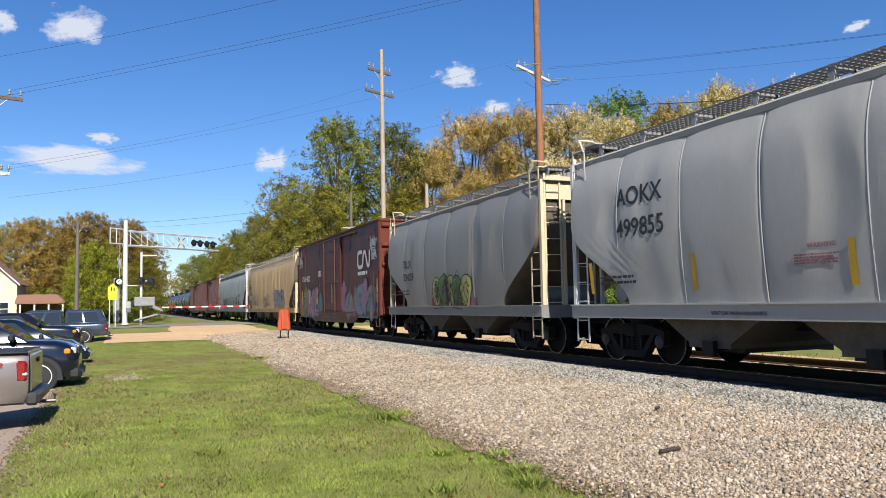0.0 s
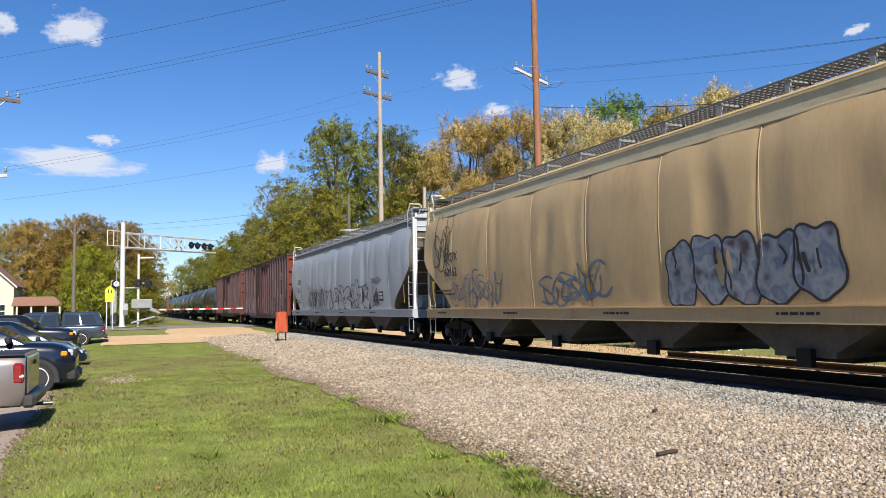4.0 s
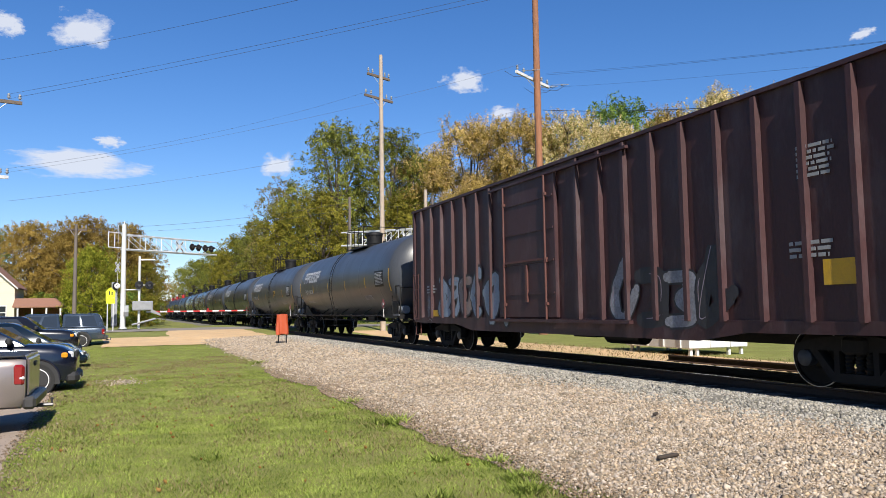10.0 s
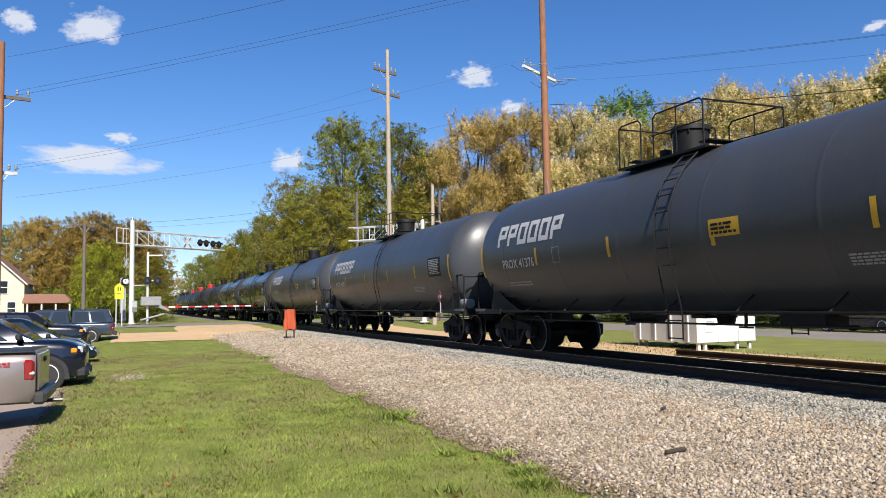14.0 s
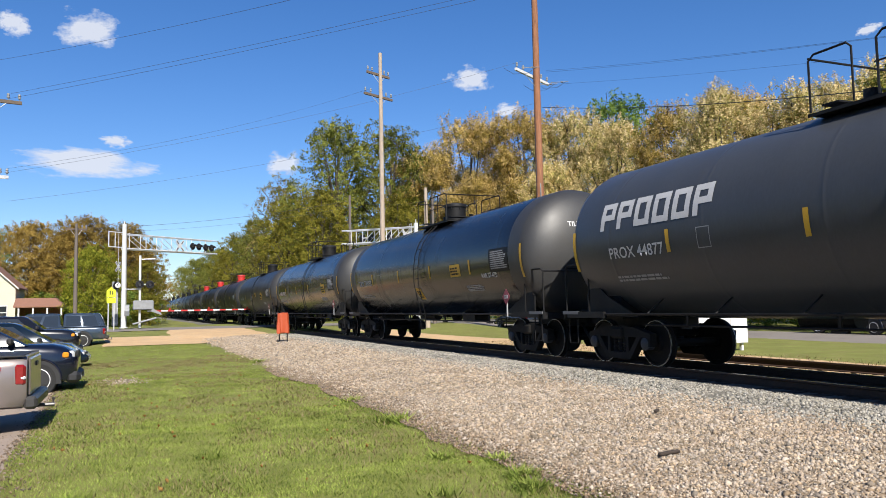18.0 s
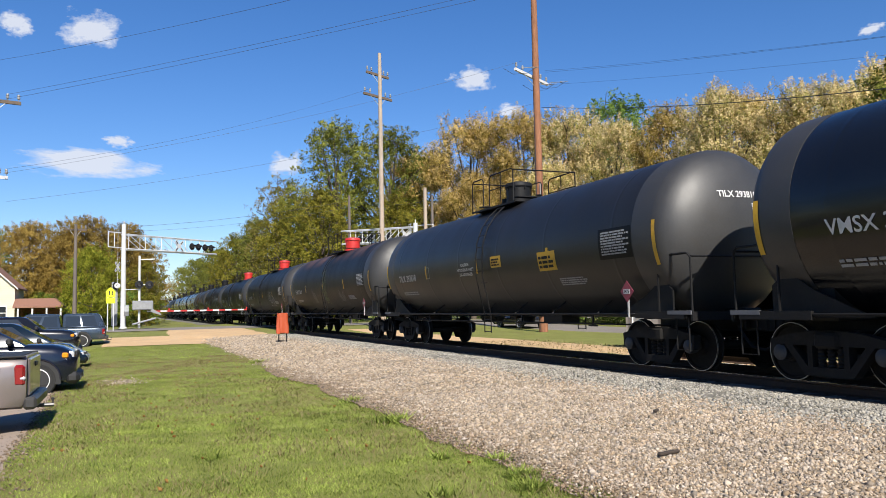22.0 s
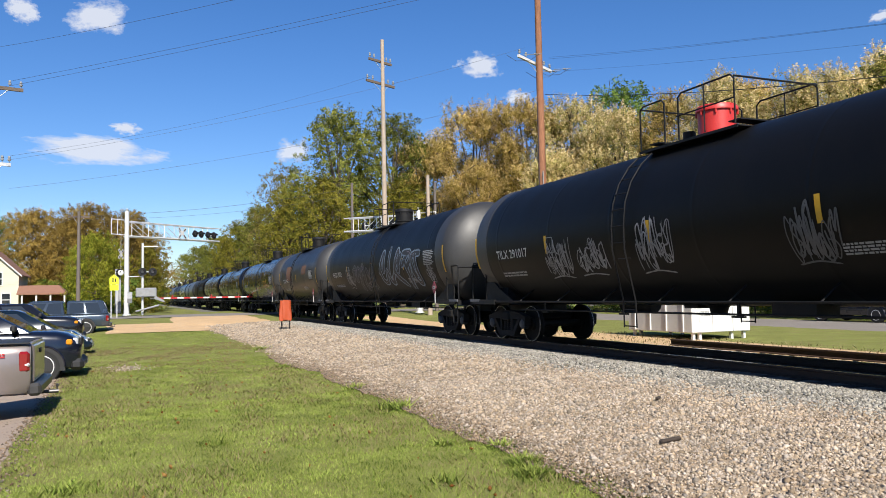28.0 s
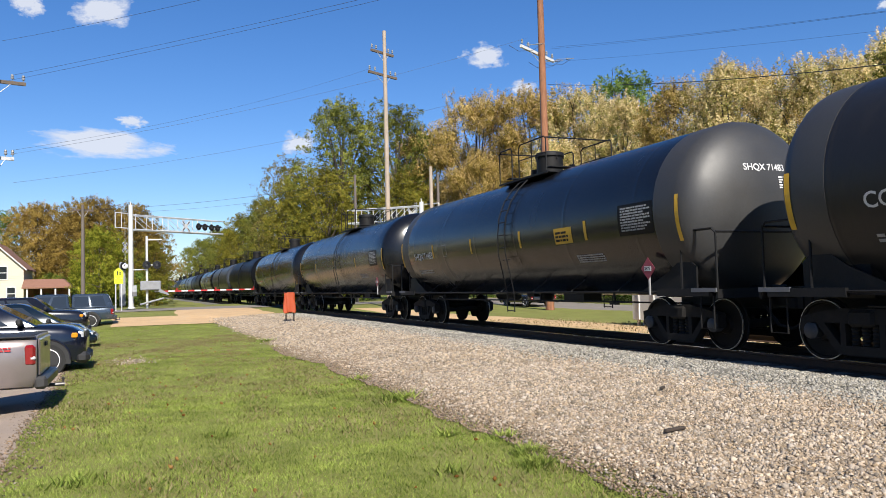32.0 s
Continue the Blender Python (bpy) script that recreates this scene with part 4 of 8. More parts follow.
        for e in (-0.2, 0.2):
            pts = [(d * 1.50, e + ly, 0.55), (d * 1.50, e + ly, 1.05), (d * (radius + 0.10), e + ly, zc - 0.5)] + [(d * (radius + 0.10) * math.cos(a), e + ly, zc + (radius + 0.10) * math.sin(a)) for a in (0, 0.25, 0.5, 0.75, 0.95)]
            s.tube(pts, 0.016, 5)
        for z in (0.58, 0.9):
            s.cyl((d * 1.50, ly - 0.2, z), (d * 1.50, ly + 0.2, z), 0.013, 5)
        for k in range(8):
            a = -0.4 + k * 0.19
            s.cyl((d * (radius + 0.10) * math.cos(a), ly - 0.2, zc + (radius + 0.10) * math.sin(a)), (d * (radius + 0.10) * math.cos(a), ly + 0.2, zc + (radius + 0.10) * math.sin(a)), 0.013, 5)
        part("ladder", s, M["steel_black"], car)
    if not detail:
        return car
    # markings on the near side
    for k in range(stripes):
        y = half - 0.62 - k * (lt - 1.24) / max(1, stripes - 1)
        hgt = 0.85 if k in (0, stripes - 1) else 0.42
        st = on_tank(band_piece(y - 0.05, y + 0.05, zc - 0.2 - hgt / 2, zc - 0.2 + hgt / 2), radius, zc)
        part("stripe", st, M["yellow"], tank, "yellow reflective stripe")
    if number:
        me = cut_fine(words("lettering", number, 0.31, flat_side(0, half - 1.85, zc - 0.42), None, bold=0.004))
        part("lettering", on_tank(me, radius, zc, 0.008), M[gloss_letters], tank, "reporting marks in pale letters", smooth=0)
        s = on_tank(bars(Shape(), half - 1.9, zc - 0.82, 1.5, 0.045, 2, rnd), radius, zc)
        part("small_print", s, M["grey_letter"], tank)
        c = Shape()
        yb = half - 4.75
        for y0, y1, z0, z1 in ((yb, yb + 0.32, zc - 0.05, zc - 0.035), (yb, yb + 0.32, zc - 0.40, zc - 0.385), (yb, yb + 0.015, zc - 0.40, zc - 0.035), (yb + 0.305, yb + 0.32, zc - 0.40, zc - 0.035)):
            for q_ in [band_piece(y0, y1, z0, z1, 3)]:
                c.add(q_.v, q_.f)
        part("plate_box", on_tank(c, radius, zc), M["grey_letter"], tank)
        hn = words("end_number", number, 0.17, Matrix.Translation((-0.55, -half + 0.02, zc + 0.62)) @ Matrix(((1, 0, 0, 0), (0, 0, -1, 0), (0, 1, 0, 0), (0, 0, 0, 1))), None, bold=0.003)
        for v in hn.vertices:
            rr = min(0.999, math.hypot(v.co.x, v.co.z - zc) / radius)
            v.co.y = -half + hd * (1 - math.sqrt(1 - rr * rr)) - 0.015
        part("end_number", hn, M["white"], tank, smooth=0)
        s = bars(Shape(), 0.35, zc + 0.50, 0.6, 0.028, 5, rnd)
        s.v = [(0.55 - y, -half + hd * (1 - math.sqrt(1 - min(0.99, (y * y + (z - zc) ** 2) / radius ** 2))) - 0.02 + x, z) for x, y, z in s.v]
        part("end_print", s, M["white"], tank)
    if logo:
        # broad pale block shapes in place of a maker's name
        s = Shape()
        y = half - 1.6
        for k in range(6):
            wdt = 0.46
            for (a, b, c_, d_) in ((0, 0.13, 0, 0.62), (0, wdt, 0.49, 0.62), (wdt - 0.13, wdt, 0.22 if k in (0, 1, 5) else 0, 0.62), (0, wdt, 0.22 if k in (0, 1, 5) else 0, 0.35 if k in (0, 1, 5) else 0.13)):
                q_ = band_piece(y - a, y - b, zc + 0.16 + c_ * 0.92, zc + 0.16 + d_ * 0.92, 3)
                s.add(q_.v, q_.f)
            y -= wdt + 0.09
        part("logo", on_tank(s, radius, zc, 0.007), M["logo_pale"], tank, "block of pale grey shapes")
    # placards, print and certificates
    s = on_tank(bars(Shape(), -half + 4.2, zc - 0.75, 1.1, 0.03, 4, rnd), radius, zc)
    part("small_print", s, M["grey_letter"], tank)
    part("data_panel", on_tank(band_piece(-half + 1.3, -half + 2.4, zc - 0.42, zc + 0.2, 5), radius, zc, 0.004), M["tank_dull"], tank, "black panel behind the table of print")
    s = on_tank(bars(Shape(), -half + 2.3, zc + 0.12, 0.95, 0.032, 9, rnd), radius, zc, 0.010)
    part("data_table", s, M["grey_letter"], tank, "table of small pale print")
    for ny, nz, nw, nh in notices:
        part("notice", on_tank(band_piece(ny - nw, ny, zc + nz - nh / 2, zc + nz + nh / 2, 4), radius, zc), M["yellow"], tank, "yellow notice")
        part("notice_print", on_tank(bars(Shape(), ny - 0.06, zc + nz + nh * 0.2, nw - 0.14, nh * 0.14, 3, rnd), radius, zc, 0.012), M["steel_black"], tank)
    hold = part("placard_holder", Shape().box(-1.50, -half + 1.62, 1.20, 0.03, 0.03, 0.42), M["galv"], car, smooth=0)
    dia = lambda r, x: Shape().add([(x, -half + 1.62 + dy * r, 1.50 + dz * r) for dy, dz in ((0, 1), (-1, 0), (0, -1), (1, 0))] + [(x + 0.012, -half + 1.62 + dy * r, 1.50 + dz * r) for dy, dz in ((0, 1), (-1, 0), (0, -1), (1, 0))], [(0, 3, 2, 1), (4, 5, 6, 7), (0, 1, 5, 4), (1, 2, 6, 5), (2, 3, 7, 6), (3, 0, 4, 7)])
    part("placard", dia(0.21, -1.53), M["placard_red"], hold, "dark red diamond hazard placard", smooth=0)
    part("placard_band", Shape().box(-1.533, -half + 1.62, 1.50, 0.006, 0.2, 0.09), M["white"], hold, smooth=0)
    part("placard_number", words("placard_number", "1203" if paint == "tank_satin" else "3475", 0.09, flat_side(-1.538, -half + 1.715, 1.47), None, bold=0.003), M["spray_black"], hold, smooth=0)
    for y, z, w, h in patches:
        part("rust_patch", on_tank(band_piece(y - w, y, zc + z, zc + z + h, 6), radius, zc, 0.004), M["rust_patch"], tank, "rust-brown bare patch")
    for text, y, z, size in stencils:
        me = cut_fine(words("note", text, size, flat_side(0, y, zc + z), None, bold=0.002))
        part("note", on_tank(me, radius, zc, 0.008), M["white"], tank, smooth=0)
    if head_spray:
        s = scrawl(rnd, 0.9, zc - 0.35, 1.8, 0.8, 4, 0.09)
        s.v = [(-y, -half + hd * (1 - math.sqrt(1 - min(0.99, (y * y + (z - zc) ** 2) / radius ** 2))) - 0.02 + x, z) for x, y, z in s.v]
        part("graffiti", s, M[head_spray], tank, "sprayed graffiti strokes")
    if spray:
        for colour, y0, w, h, n in spray:
            if isinstance(colour, tuple):
                sprayed(tank, rnd, loops(rnd, n), y0, zc - 1.05, w, h, 0.15, 0.055, colour[:1], colour[1], 0.0, lambda q_: on_tank(q_, radius, zc))
                continue
            s = scrawl(rnd, y0, zc - 0.95, w, h, n, 0.045)
            part("graffiti", on_tank(s, radius, zc), M[colour], tank, "sprayed graffiti strokes")
    return car


# --- covered hoppers ---
def hopper_car(length, q, paint, end_paint, label, bays=3, number="", top=4.42, seed=1, roof_paint=None, wave=0.04, sprays=(), stripes=0, extra=None, inset=0.62, letter=(0.36, 1.5)):
    rnd = random.Random(seed)
    car = thing("covered_hopper", label, "hopper car", Matrix.Translation((TRACK_X, q, 0)), "freight train")
    half = length / 2 - inset
    zlo, zhi = 1.12, top

    def width(z):
        u = (z - zlo) / (zhi - zlo)
        return 1.50 + 0.10 * math.sin(math.pi * min(1, u * 1.05)) - 0.16 * max(0, u - 0.72) ** 2 / 0.08

    def reach(z):
        u = min(1.0, max(0.0, (z - zlo) / 1.75))
        return half - 0.18 - 1.95 * (1 - u * u * (3 - 2 * u))

    def skin(y, z, d=-1):
        """Half width of the side with its panels and dents."""
        z = min(zhi, max(zlo, z))
        k = abs(math.sin(math.pi * (y + half) / (2 * half) * (8 if length > 15 else 6)))
        dent = 0.075 * max(0.0, noise.noise(Vector((y * 1.25 + seed, z * 0.55, d * 3))))
        return width(z) + wave * (k ** 0.28 - 1) - dent * math.sin(math.pi * (z - zlo) / (zhi - zlo))

    zs = [zlo + (zhi - zlo) * i / 18 for i in range(19)]
    nu = 216
    s = Shape()
    for d in (-1, 1):
        rows = []
        for z in zs:
            row = []
            for i in range(nu + 1):
                u = -1 + 2 * i / nu
                y = u * reach(z)
                row.append(len(s.v))
                s.v.append((d * skin(y, z, d), y, z))
            rows.append(row)
        for a, b in zip(rows, rows[1:]):
            s.f += [(a[i], a[i + 1], b[i + 1], b[i]) for i in range(nu)]
    part("side_sheet", s, M[paint], car, smooth=50)
    n_pan = 8 if length > 15 else 6
    for d in (-1, 1):
        for k in range(1, n_pan):
            y = -half + 2 * half * k / n_pan
            se = Shape()
            rows = [z for z in zs if abs(y) < reach(z) - 0.05]
            for z in rows:
                x = d * (width(z) - wave + 0.016)
                se.v += [(x, y - 0.016, z), (x + d * 0.008, y, z), (x, y + 0.016, z)]
            for a in range(len(rows) - 1):
                se.f += [(3 * a, 3 * a + 1, 3 * a + 4, 3 * a + 3), (3 * a + 1, 3 * a + 2, 3 * a + 5, 3 * a + 4)]
            if rows:
                part("panel_seam", se, M[paint], car, smooth=0)
    for e in (-1, 1):
        s = Shape()
        rows = []
        for z in zs:
            w = width(z) - 0.012
            rows.append([len(s.v), len(s.v) + 1])
            s.v += [(-w, e * (reach(z) - 0.01), z), (w, e * (reach(z) - 0.01), z)]
        s.f += [(a[0], a[1], b[1], b[0]) for a, b in zip(rows, rows[1:])]
        # end slope in the dark bay colour, which includes the gap's shade
        part("slope_sheet", s, M["bay_dirt_shade"], car, smooth=60)
    if length > 15:
        for d in (-1, 1):
            wt = width(zhi - 0.2)
            part("eave_band", Shape().box(d * (wt + 0.004), 0, zhi - 0.19, 0.05, 2 * half - 0.5, 0.30), M["band_grey" if roof_paint else "cream"], car, "flat band under the eaves", smooth=0)
            for dz in (-0.33, -0.06):
                part("eave_rail", Shape().box(d * (wt + 0.03), 0, zhi + dz, 0.04, 2 * half - 0.4, 0.028), M["white" if roof_paint else "cream"], car, smooth=0)
    w = width(zhi)
    roof = M[roof_paint or paint]
    s = Shape().prism([(-w - 0.03, zhi - 0.10), (-w - 0.05, zhi), (-w + 0.08, zhi + 0.07), (-0.62, zhi + 0.22), (-0.5, zhi + 0.24), (0.5, zhi + 0.24), (0.62, zhi + 0.22), (w - 0.08, zhi + 0.07), (w + 0.05, zhi), (w + 0.03, zhi - 0.10)], -half + 0.1, half - 0.1)
    part("roof", s, roof, car, smooth=20)
    s = Shape().box(0, 0, zhi + 0.30, 0.6, 2 * half - 1.2, 0.10)
    for k in range(int(length / 1.6)):
        s.box(0, -half + 1.0 + k * 1.6, zhi + 0.36, 0.72, 0.08, 0.05)
    part("hatch", s, roof, car, smooth=0)
    # running boards of slats on brackets
    for d in (-1, 1):
        s, b = Shape(), Shape()
        x = d * (w - 0.34)
        for k in range(6):
            s.box(x - 0.27 + k * 0.108, 0, zhi + 0.29, 0.016, 2 * half + 0.25, 0.035)
        for k in range(int(2 * half / 0.12)):
            s.box(x, -half + 0.15 + k * 0.12, zhi + 0.295, 0.56, 0.022, 0.03)
        part("running_board", s, M["grating"], car, "grated roof walkway")
        for k in range(int(2 * half / 1.45) + 1):
            y = -half + 0.1 + k * 1.45
            b = Shape().box(x - d * 0.0, y, zhi + 0.255, 0.5, 0.05, 0.05).box(x + d * 0.24, y, zhi + 0.17, 0.05, 0.09, 0.30).box(x - d * 0.2, y, zhi + 0.2, 0.04, 0.05, 0.16)
            part("bracket", b, M["steel_grey"], car, smooth=0)
    # sills and hoppers
    for d in (-1, 1):
        s = Shape().box(d * 1.49, 0, 1.05, 0.10, length - 1.35, 0.26).box(d * 1.50, 0, 1.185, 0.16, length - 1.35, 0.03)
        part("side_sill", s, M[paint], car, smooth=0)
        if d < 0 and length > 15:
            b = Shape()
            for k in range(4):
                bars(b, half - 1.2 - k * (2 * half / 4.3), 1.07, 0.9, 0.045, 1, rnd, -1.547)
            part("sill_print", b, M["spray_black"], car)
    part("center_sill", Shape().chamfer(0, 0, 0.88, 0.42, length - 1.4, 0.34, 0.02), M["steel_black"], car)
    inner = length / 2 - 3.05
    bw = 2 * inner / bays
    for k in range(bays):
        c = -inner + bw * (k + 0.5)
        part("hopper_bay", Shape().side([(c - bw * 0.49, 1.14), (c + bw * 0.49, 1.14), (c + bw * 0.16, 0.50), (c + bw * 0.16, 0.42), (c - bw * 0.16, 0.42), (c - bw * 0.16, 0.50)], -1.28, 1.28), M["bay_dirt_shade"], car, smooth=0)
        g = Shape().box(0, c, 0.38, 2.0, bw * 0.34, 0.07).cyl((-1.4, c - 0.1, 0.42), (1.4, c - 0.1, 0.42), 0.05, 8)
        for d in (-1, 1):
            g.box(d * 1.36, c - 0.1, 0.42, 0.1, 0.26, 0.26)
        part("outlet_gate", g, M["steel_black"], car)
    for e in (-1, 1):
        truck(car, e * (length / 2 - 2.15), q)
        ye = e * (length / 2 - 0.72)
        s = Shape().box(0, ye, 1.04, 3.0, 0.10, 0.30).box(0, ye - e * 0.35, 1.18, 2.9, 0.7, 0.03)
        part("end_sill", s, M[paint], car, smooth=0)
        s = Shape()
        for d in (-1, 1):
            ladder(s, d * 1.47, ye - e * 0.28, 0.45, zhi + 0.25, 0.44)
            ladder(s, d * 1.15, ye + e * 0.03, 1.25, zhi + 0.1, 0.42, along="x")
            s.box(d * 1.44, ye, (1.1 + zhi) / 2, 0.09, 0.09, zhi - 1.1)
            s.box(d * 0.8, ye - e * 0.05, (1.1 + zhi) / 2, 0.07, 0.07, zhi - 1.1)
            s.tube([(d * 1.47, ye - e * 0.5, zhi + 0.2), (d * 1.45, ye - e * 0.3, zhi + 0.5), (d * 1.1, ye - e * 0.3, zhi + 0.5), (d * 1.0, ye - e * 0.3, zhi + 0.4)], 0.022, 6)
        part("end_ladder", s, M["cream" if end_paint == "cream" else "white"], car, "tall end ladder")
        s = Shape().box(0, ye - e * 0.02, zhi - 0.22, 2.6, 0.03, 0.5).box(0, ye - e * 0.5, zhi + 0.36, 2.7, 0.5, 0.03).prism([(-1.42, zhi - 0.02), (1.42, zhi - 0.02), (1.3, zhi + 0.08), (-1.3, zhi + 0.08)], ye - 0.1, ye + 0.1)
        part("end_plate", s, M["cream" if end_paint == "cream" else paint], car, smooth=0)
        part("brake_wheel", Shape().lathe([(0.02, -0.05), (0.28, -0.04), (0.28, 0.0), (0.02, 0.02)], "y", 16, (0.6, ye + e * 0.12, 2.2)), M["steel_black"], car)
        part("air_tank", Shape().cyl((0.3, ye - e * 0.9, 1.45), (-0.9, ye - e * 0.9, 1.45), 0.22, 14), M[paint], car)
    couplers(car, length)
    # markings on the near side
    xs = -1.63

    def on_side(shape):
        """Lays flat marks on the bulged side."""
        shape.v = [(-(skin(y, z) + 0.010) + x, y, z) for x, y, z in shape.v]
        return shape

    if number:
        n1, n2 = number.split()
        size = letter[0]
        for k, t_ in enumerate((n1, n2)):
            me = words("lettering", t_, size, flat_side(0, half - (1.85 if length < 15 else 1.9), zlo + letter[1] - size * 1.25 * k), None, bold=0.006)
            for v in me.vertices:
                v.co.x = -(skin(v.co.y, v.co.z) + 0.012)
            part("lettering", me, M["spray_black"], car, "reporting marks in dark letters", smooth=0)
        s = Shape()
        for r in range(2):
            bars(s, half - 1.2, zlo + 0.62 - r * 0.11, 1.3, 0.05, 1, rnd)
        part("small_print", on_side(s), M["spray_black"], car)
    for k in range(stripes):
        y = half - 0.9 - k * (2 * half - 1.8) / max(1, stripes - 1)
        s = Shape()
        for j in range(4):
            z0 = zlo + 0.30 + j * 0.16
            s.add([(0, y - 0.055, z0), (0, y + 0.055, z0), (0, y + 0.055, z0 + 0.16), (0, y - 0.055, z0 + 0.16)], [(0, 1, 2, 3)])
        part("stripe", on_side(s), M["yellow"], car, "yellow reflective stripe")
    for colour, kind, y0, z0, w_, h_, n_ in sprays:
        if kind == "letters":
            sprayed(car, rnd, loops(rnd, n_), y0, z0, w_, h_, 0.24, 0.04, (colour[0], "spray_green"), colour[1], -0.004, on_side)
            part("graffiti", on_side(scrawl(rnd, y0, z0 + 0.05, w_, h_ * 0.8, n_ * 2, 0.035, -0.03)), M[colour[1]], car, "sprayed graffiti strokes")
            continue
        if kind == "cloud":
            part("graffiti", on_side(drift(rnd, y0, z0, w_, h_, n_, 0.0)), M[colour], car, "patch of sprayed background paint")
            continue
        if kind == "piece":
            f, s = bubbles(rnd, y0, z0, w_, h_, n_)
            part("graffiti", on_side(f), M[colour[0]], car, "sprayed bubble letters")
            part("graffiti_outline", on_side(s), M[colour[1]], car)
            continue
        s = scrawl(rnd, y0, z0, w_, h_, n_, 0.045 if kind == "line" else 0.08, -0.006)
        part("graffiti", on_side(s), M[colour], car, "sprayed graffiti strokes")
    if extra:
        extra(car, on_side, half, zlo, zhi, rnd)
    return car


# --- boxcars ---
def box_car(length, q, paint, label, ribs=True, top=4.62, low=0.86, seed=1, number="", sprays=(), marks=None, inset=1.0):
    rnd = random.Random(seed)
    car = thing("boxcar", label, "boxcar", Matrix.Translation((TRACK_X, q, 0)), "freight train")
    half = length / 2 - inset
    W = 1.50
    part("body", Shape().box(0, 0, (low + top) / 2, 2 * W - 0.04, 2 * half - 0.04, top - low), M[paint], car, smooth=0)
    s = Shape().prism([(-W - 0.05, top - 0.07), (-W - 0.05, top), (0, top + 0.13), (W + 0.05, top), (W + 0.05, top - 0.07)], -half - 0.04, half + 0.04)
    for k in range(int(2 * half / 1.1)):
        y = -half + 0.6 + k * 1.1
        s.prism([(-W, top + 0.0), (0, top + 0.17), (W, top + 0.0), (0, top + 0.1)], y - 0.05, y + 0.05)
    part("roof", s, M["box_end" if not ribs else paint], car, smooth=0)
    door_y, door_w = (1.3, 2.9) if ribs else (0.6, 3.3)
    if ribs:
        pitch = 0.86
        k = -half + 0.55
        while k < half - 0.4:
            if not (door_y - door_w / 2 - 0.15 < k < door_y + door_w / 2 + 0.15):
                for d in (-1, 1):
                    z0, z1 = low + 0.14, top - 0.10
                    r = Shape()
                    pts = [(d * (W - 0.02), k - 0.06), (d * (W + 0.075), k - 0.045), (d * (W + 0.075), k + 0.045), (d * (W - 0.02), k + 0.06)]
                    r.add([(x, y, z0) for x, y in pts] + [(x, y, z1) for x, y in pts], [(0, 1, 5, 4), (1, 2, 6, 5), (2, 3, 7, 6), (3, 0, 4, 7), (0, 3, 2, 1), (4, 5, 6, 7)])
                    part("rib", r, M[paint], car, smooth=0)
            k += pitch
    for d in (-1, 1):
        # sill, deeper under the door
        s = Shape().side([(-half, low - 0.02), (-half, low + 0.16), (half, low + 0.16), (half, low - 0.02), (half * 0.62, low - 0.04), (half * 0.50, low - 0.36 if not ribs else low - 0.20), (-half * 0.50, low - 0.36 if not ribs else low - 0.20), (-half * 0.62, low - 0.04)], d * (W - 0.03), d * (W + 0.012))
        part("side_sill", s, M[paint], car, smooth=0)
        for e in (-1, 1):
            part("corner_post", Shape().box(d * (W + 0.005), e * (half - 0.06), (low + top) / 2, 0.05, 0.16, top - low - 0.1), M[paint], car, smooth=0)
            s = Shape()
            ladder(s, d * (W + 0.07), e * (half - 0.34), low + 0.1, low + (1.55 if ribs else 1.7), 0.46, 4 if ribs else 5)
            s.tube([(d * (W - 0.02), e * (half - 0.1), low), (d * (W - 0.02), e * (half - 0.1), 0.42), (d * (W - 0.02), e * (half - 0.55), 0.42), (d * (W - 0.02), e * (half - 0.55), low)], 0.018, 6)
            part("ladder", s, M["box_trim"], car)
        doors = [(door_y, door_w)] if ribs else [(-0.25, 3.1)]
        for dy, dw in doors:
            dr = part("door", Shape().chamfer(d * (W + 0.03), dy, (low + top) / 2 - 0.02, 0.10, dw, top - low - 0.36, 0.03), M[paint], car, "plug door with locking rods", smooth=0)
            s = Shape()
            for o in (-0.36, 0.36) if ribs else (-0.24, 0.44):
                s.cyl((d * (W + 0.12), dy + o * dw, low + 0.1), (d * (W + 0.12), dy + o * dw, top - 0.25), 0.026, 8)
                for z in (low + 0.5, low + 1.5, top - 0.7):
                    s.box(d * (W + 0.10), dy + o * dw, z, 0.07, 0.12, 0.07)
            s.box(d * (W + 0.10), dy, low + 1.55, 0.05, dw * 0.75, 0.05).box(d * (W + 0.10), dy - 0.1, low + 1.0, 0.05, 0.09, 0.9)
            part("lock_rod", s, M["box_trim"], dr)
            f = Shape()
            for j in range(1, 5):
                f.box(d * (W + 0.085), dy, low + j * (top - low) / 5, 0.03, dw * 0.94, 0.05)
            part("door_rib", f, M[paint], dr, smooth=0)
        part("door_track", Shape().box(d * (W + 0.10), door_y - door_w * 0.4, low + 0.10, 0.10, door_w * 2.1, 0.07), M[paint], car, smooth=0)
        part("door_track", Shape().box(d * (W + 0.08), door_y - door_w * 0.4, top - 0.22, 0.08, door_w * 2.1, 0.06), M[paint], car, smooth=0)
    for e in (-1, 1):
        s = Shape()
        y0 = e * (half - 0.02)
        s.box(0, y0, (low + top) / 2, 2 * W, 0.03, top - low - 0.05)
        n = 5
        for k in range(n):
            z = low + 0.45 + k * (top - low - 0.7) / (n - 1)
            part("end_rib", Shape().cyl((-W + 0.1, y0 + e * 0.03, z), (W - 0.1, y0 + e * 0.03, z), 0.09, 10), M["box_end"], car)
        part("end_wall", s, M["box_end"], car, "ribbed end wall with lighter red paint darkened for gap shade")
        s = Shape()
        ladder(s, -W + 0.35, y0 + e * 0.17, low + 0.1, low + 1.6, 0.45, 4, along="x")
        s.box(0, y0 + e * 0.3, low + 0.12, 1.6, 0.4, 0.03)
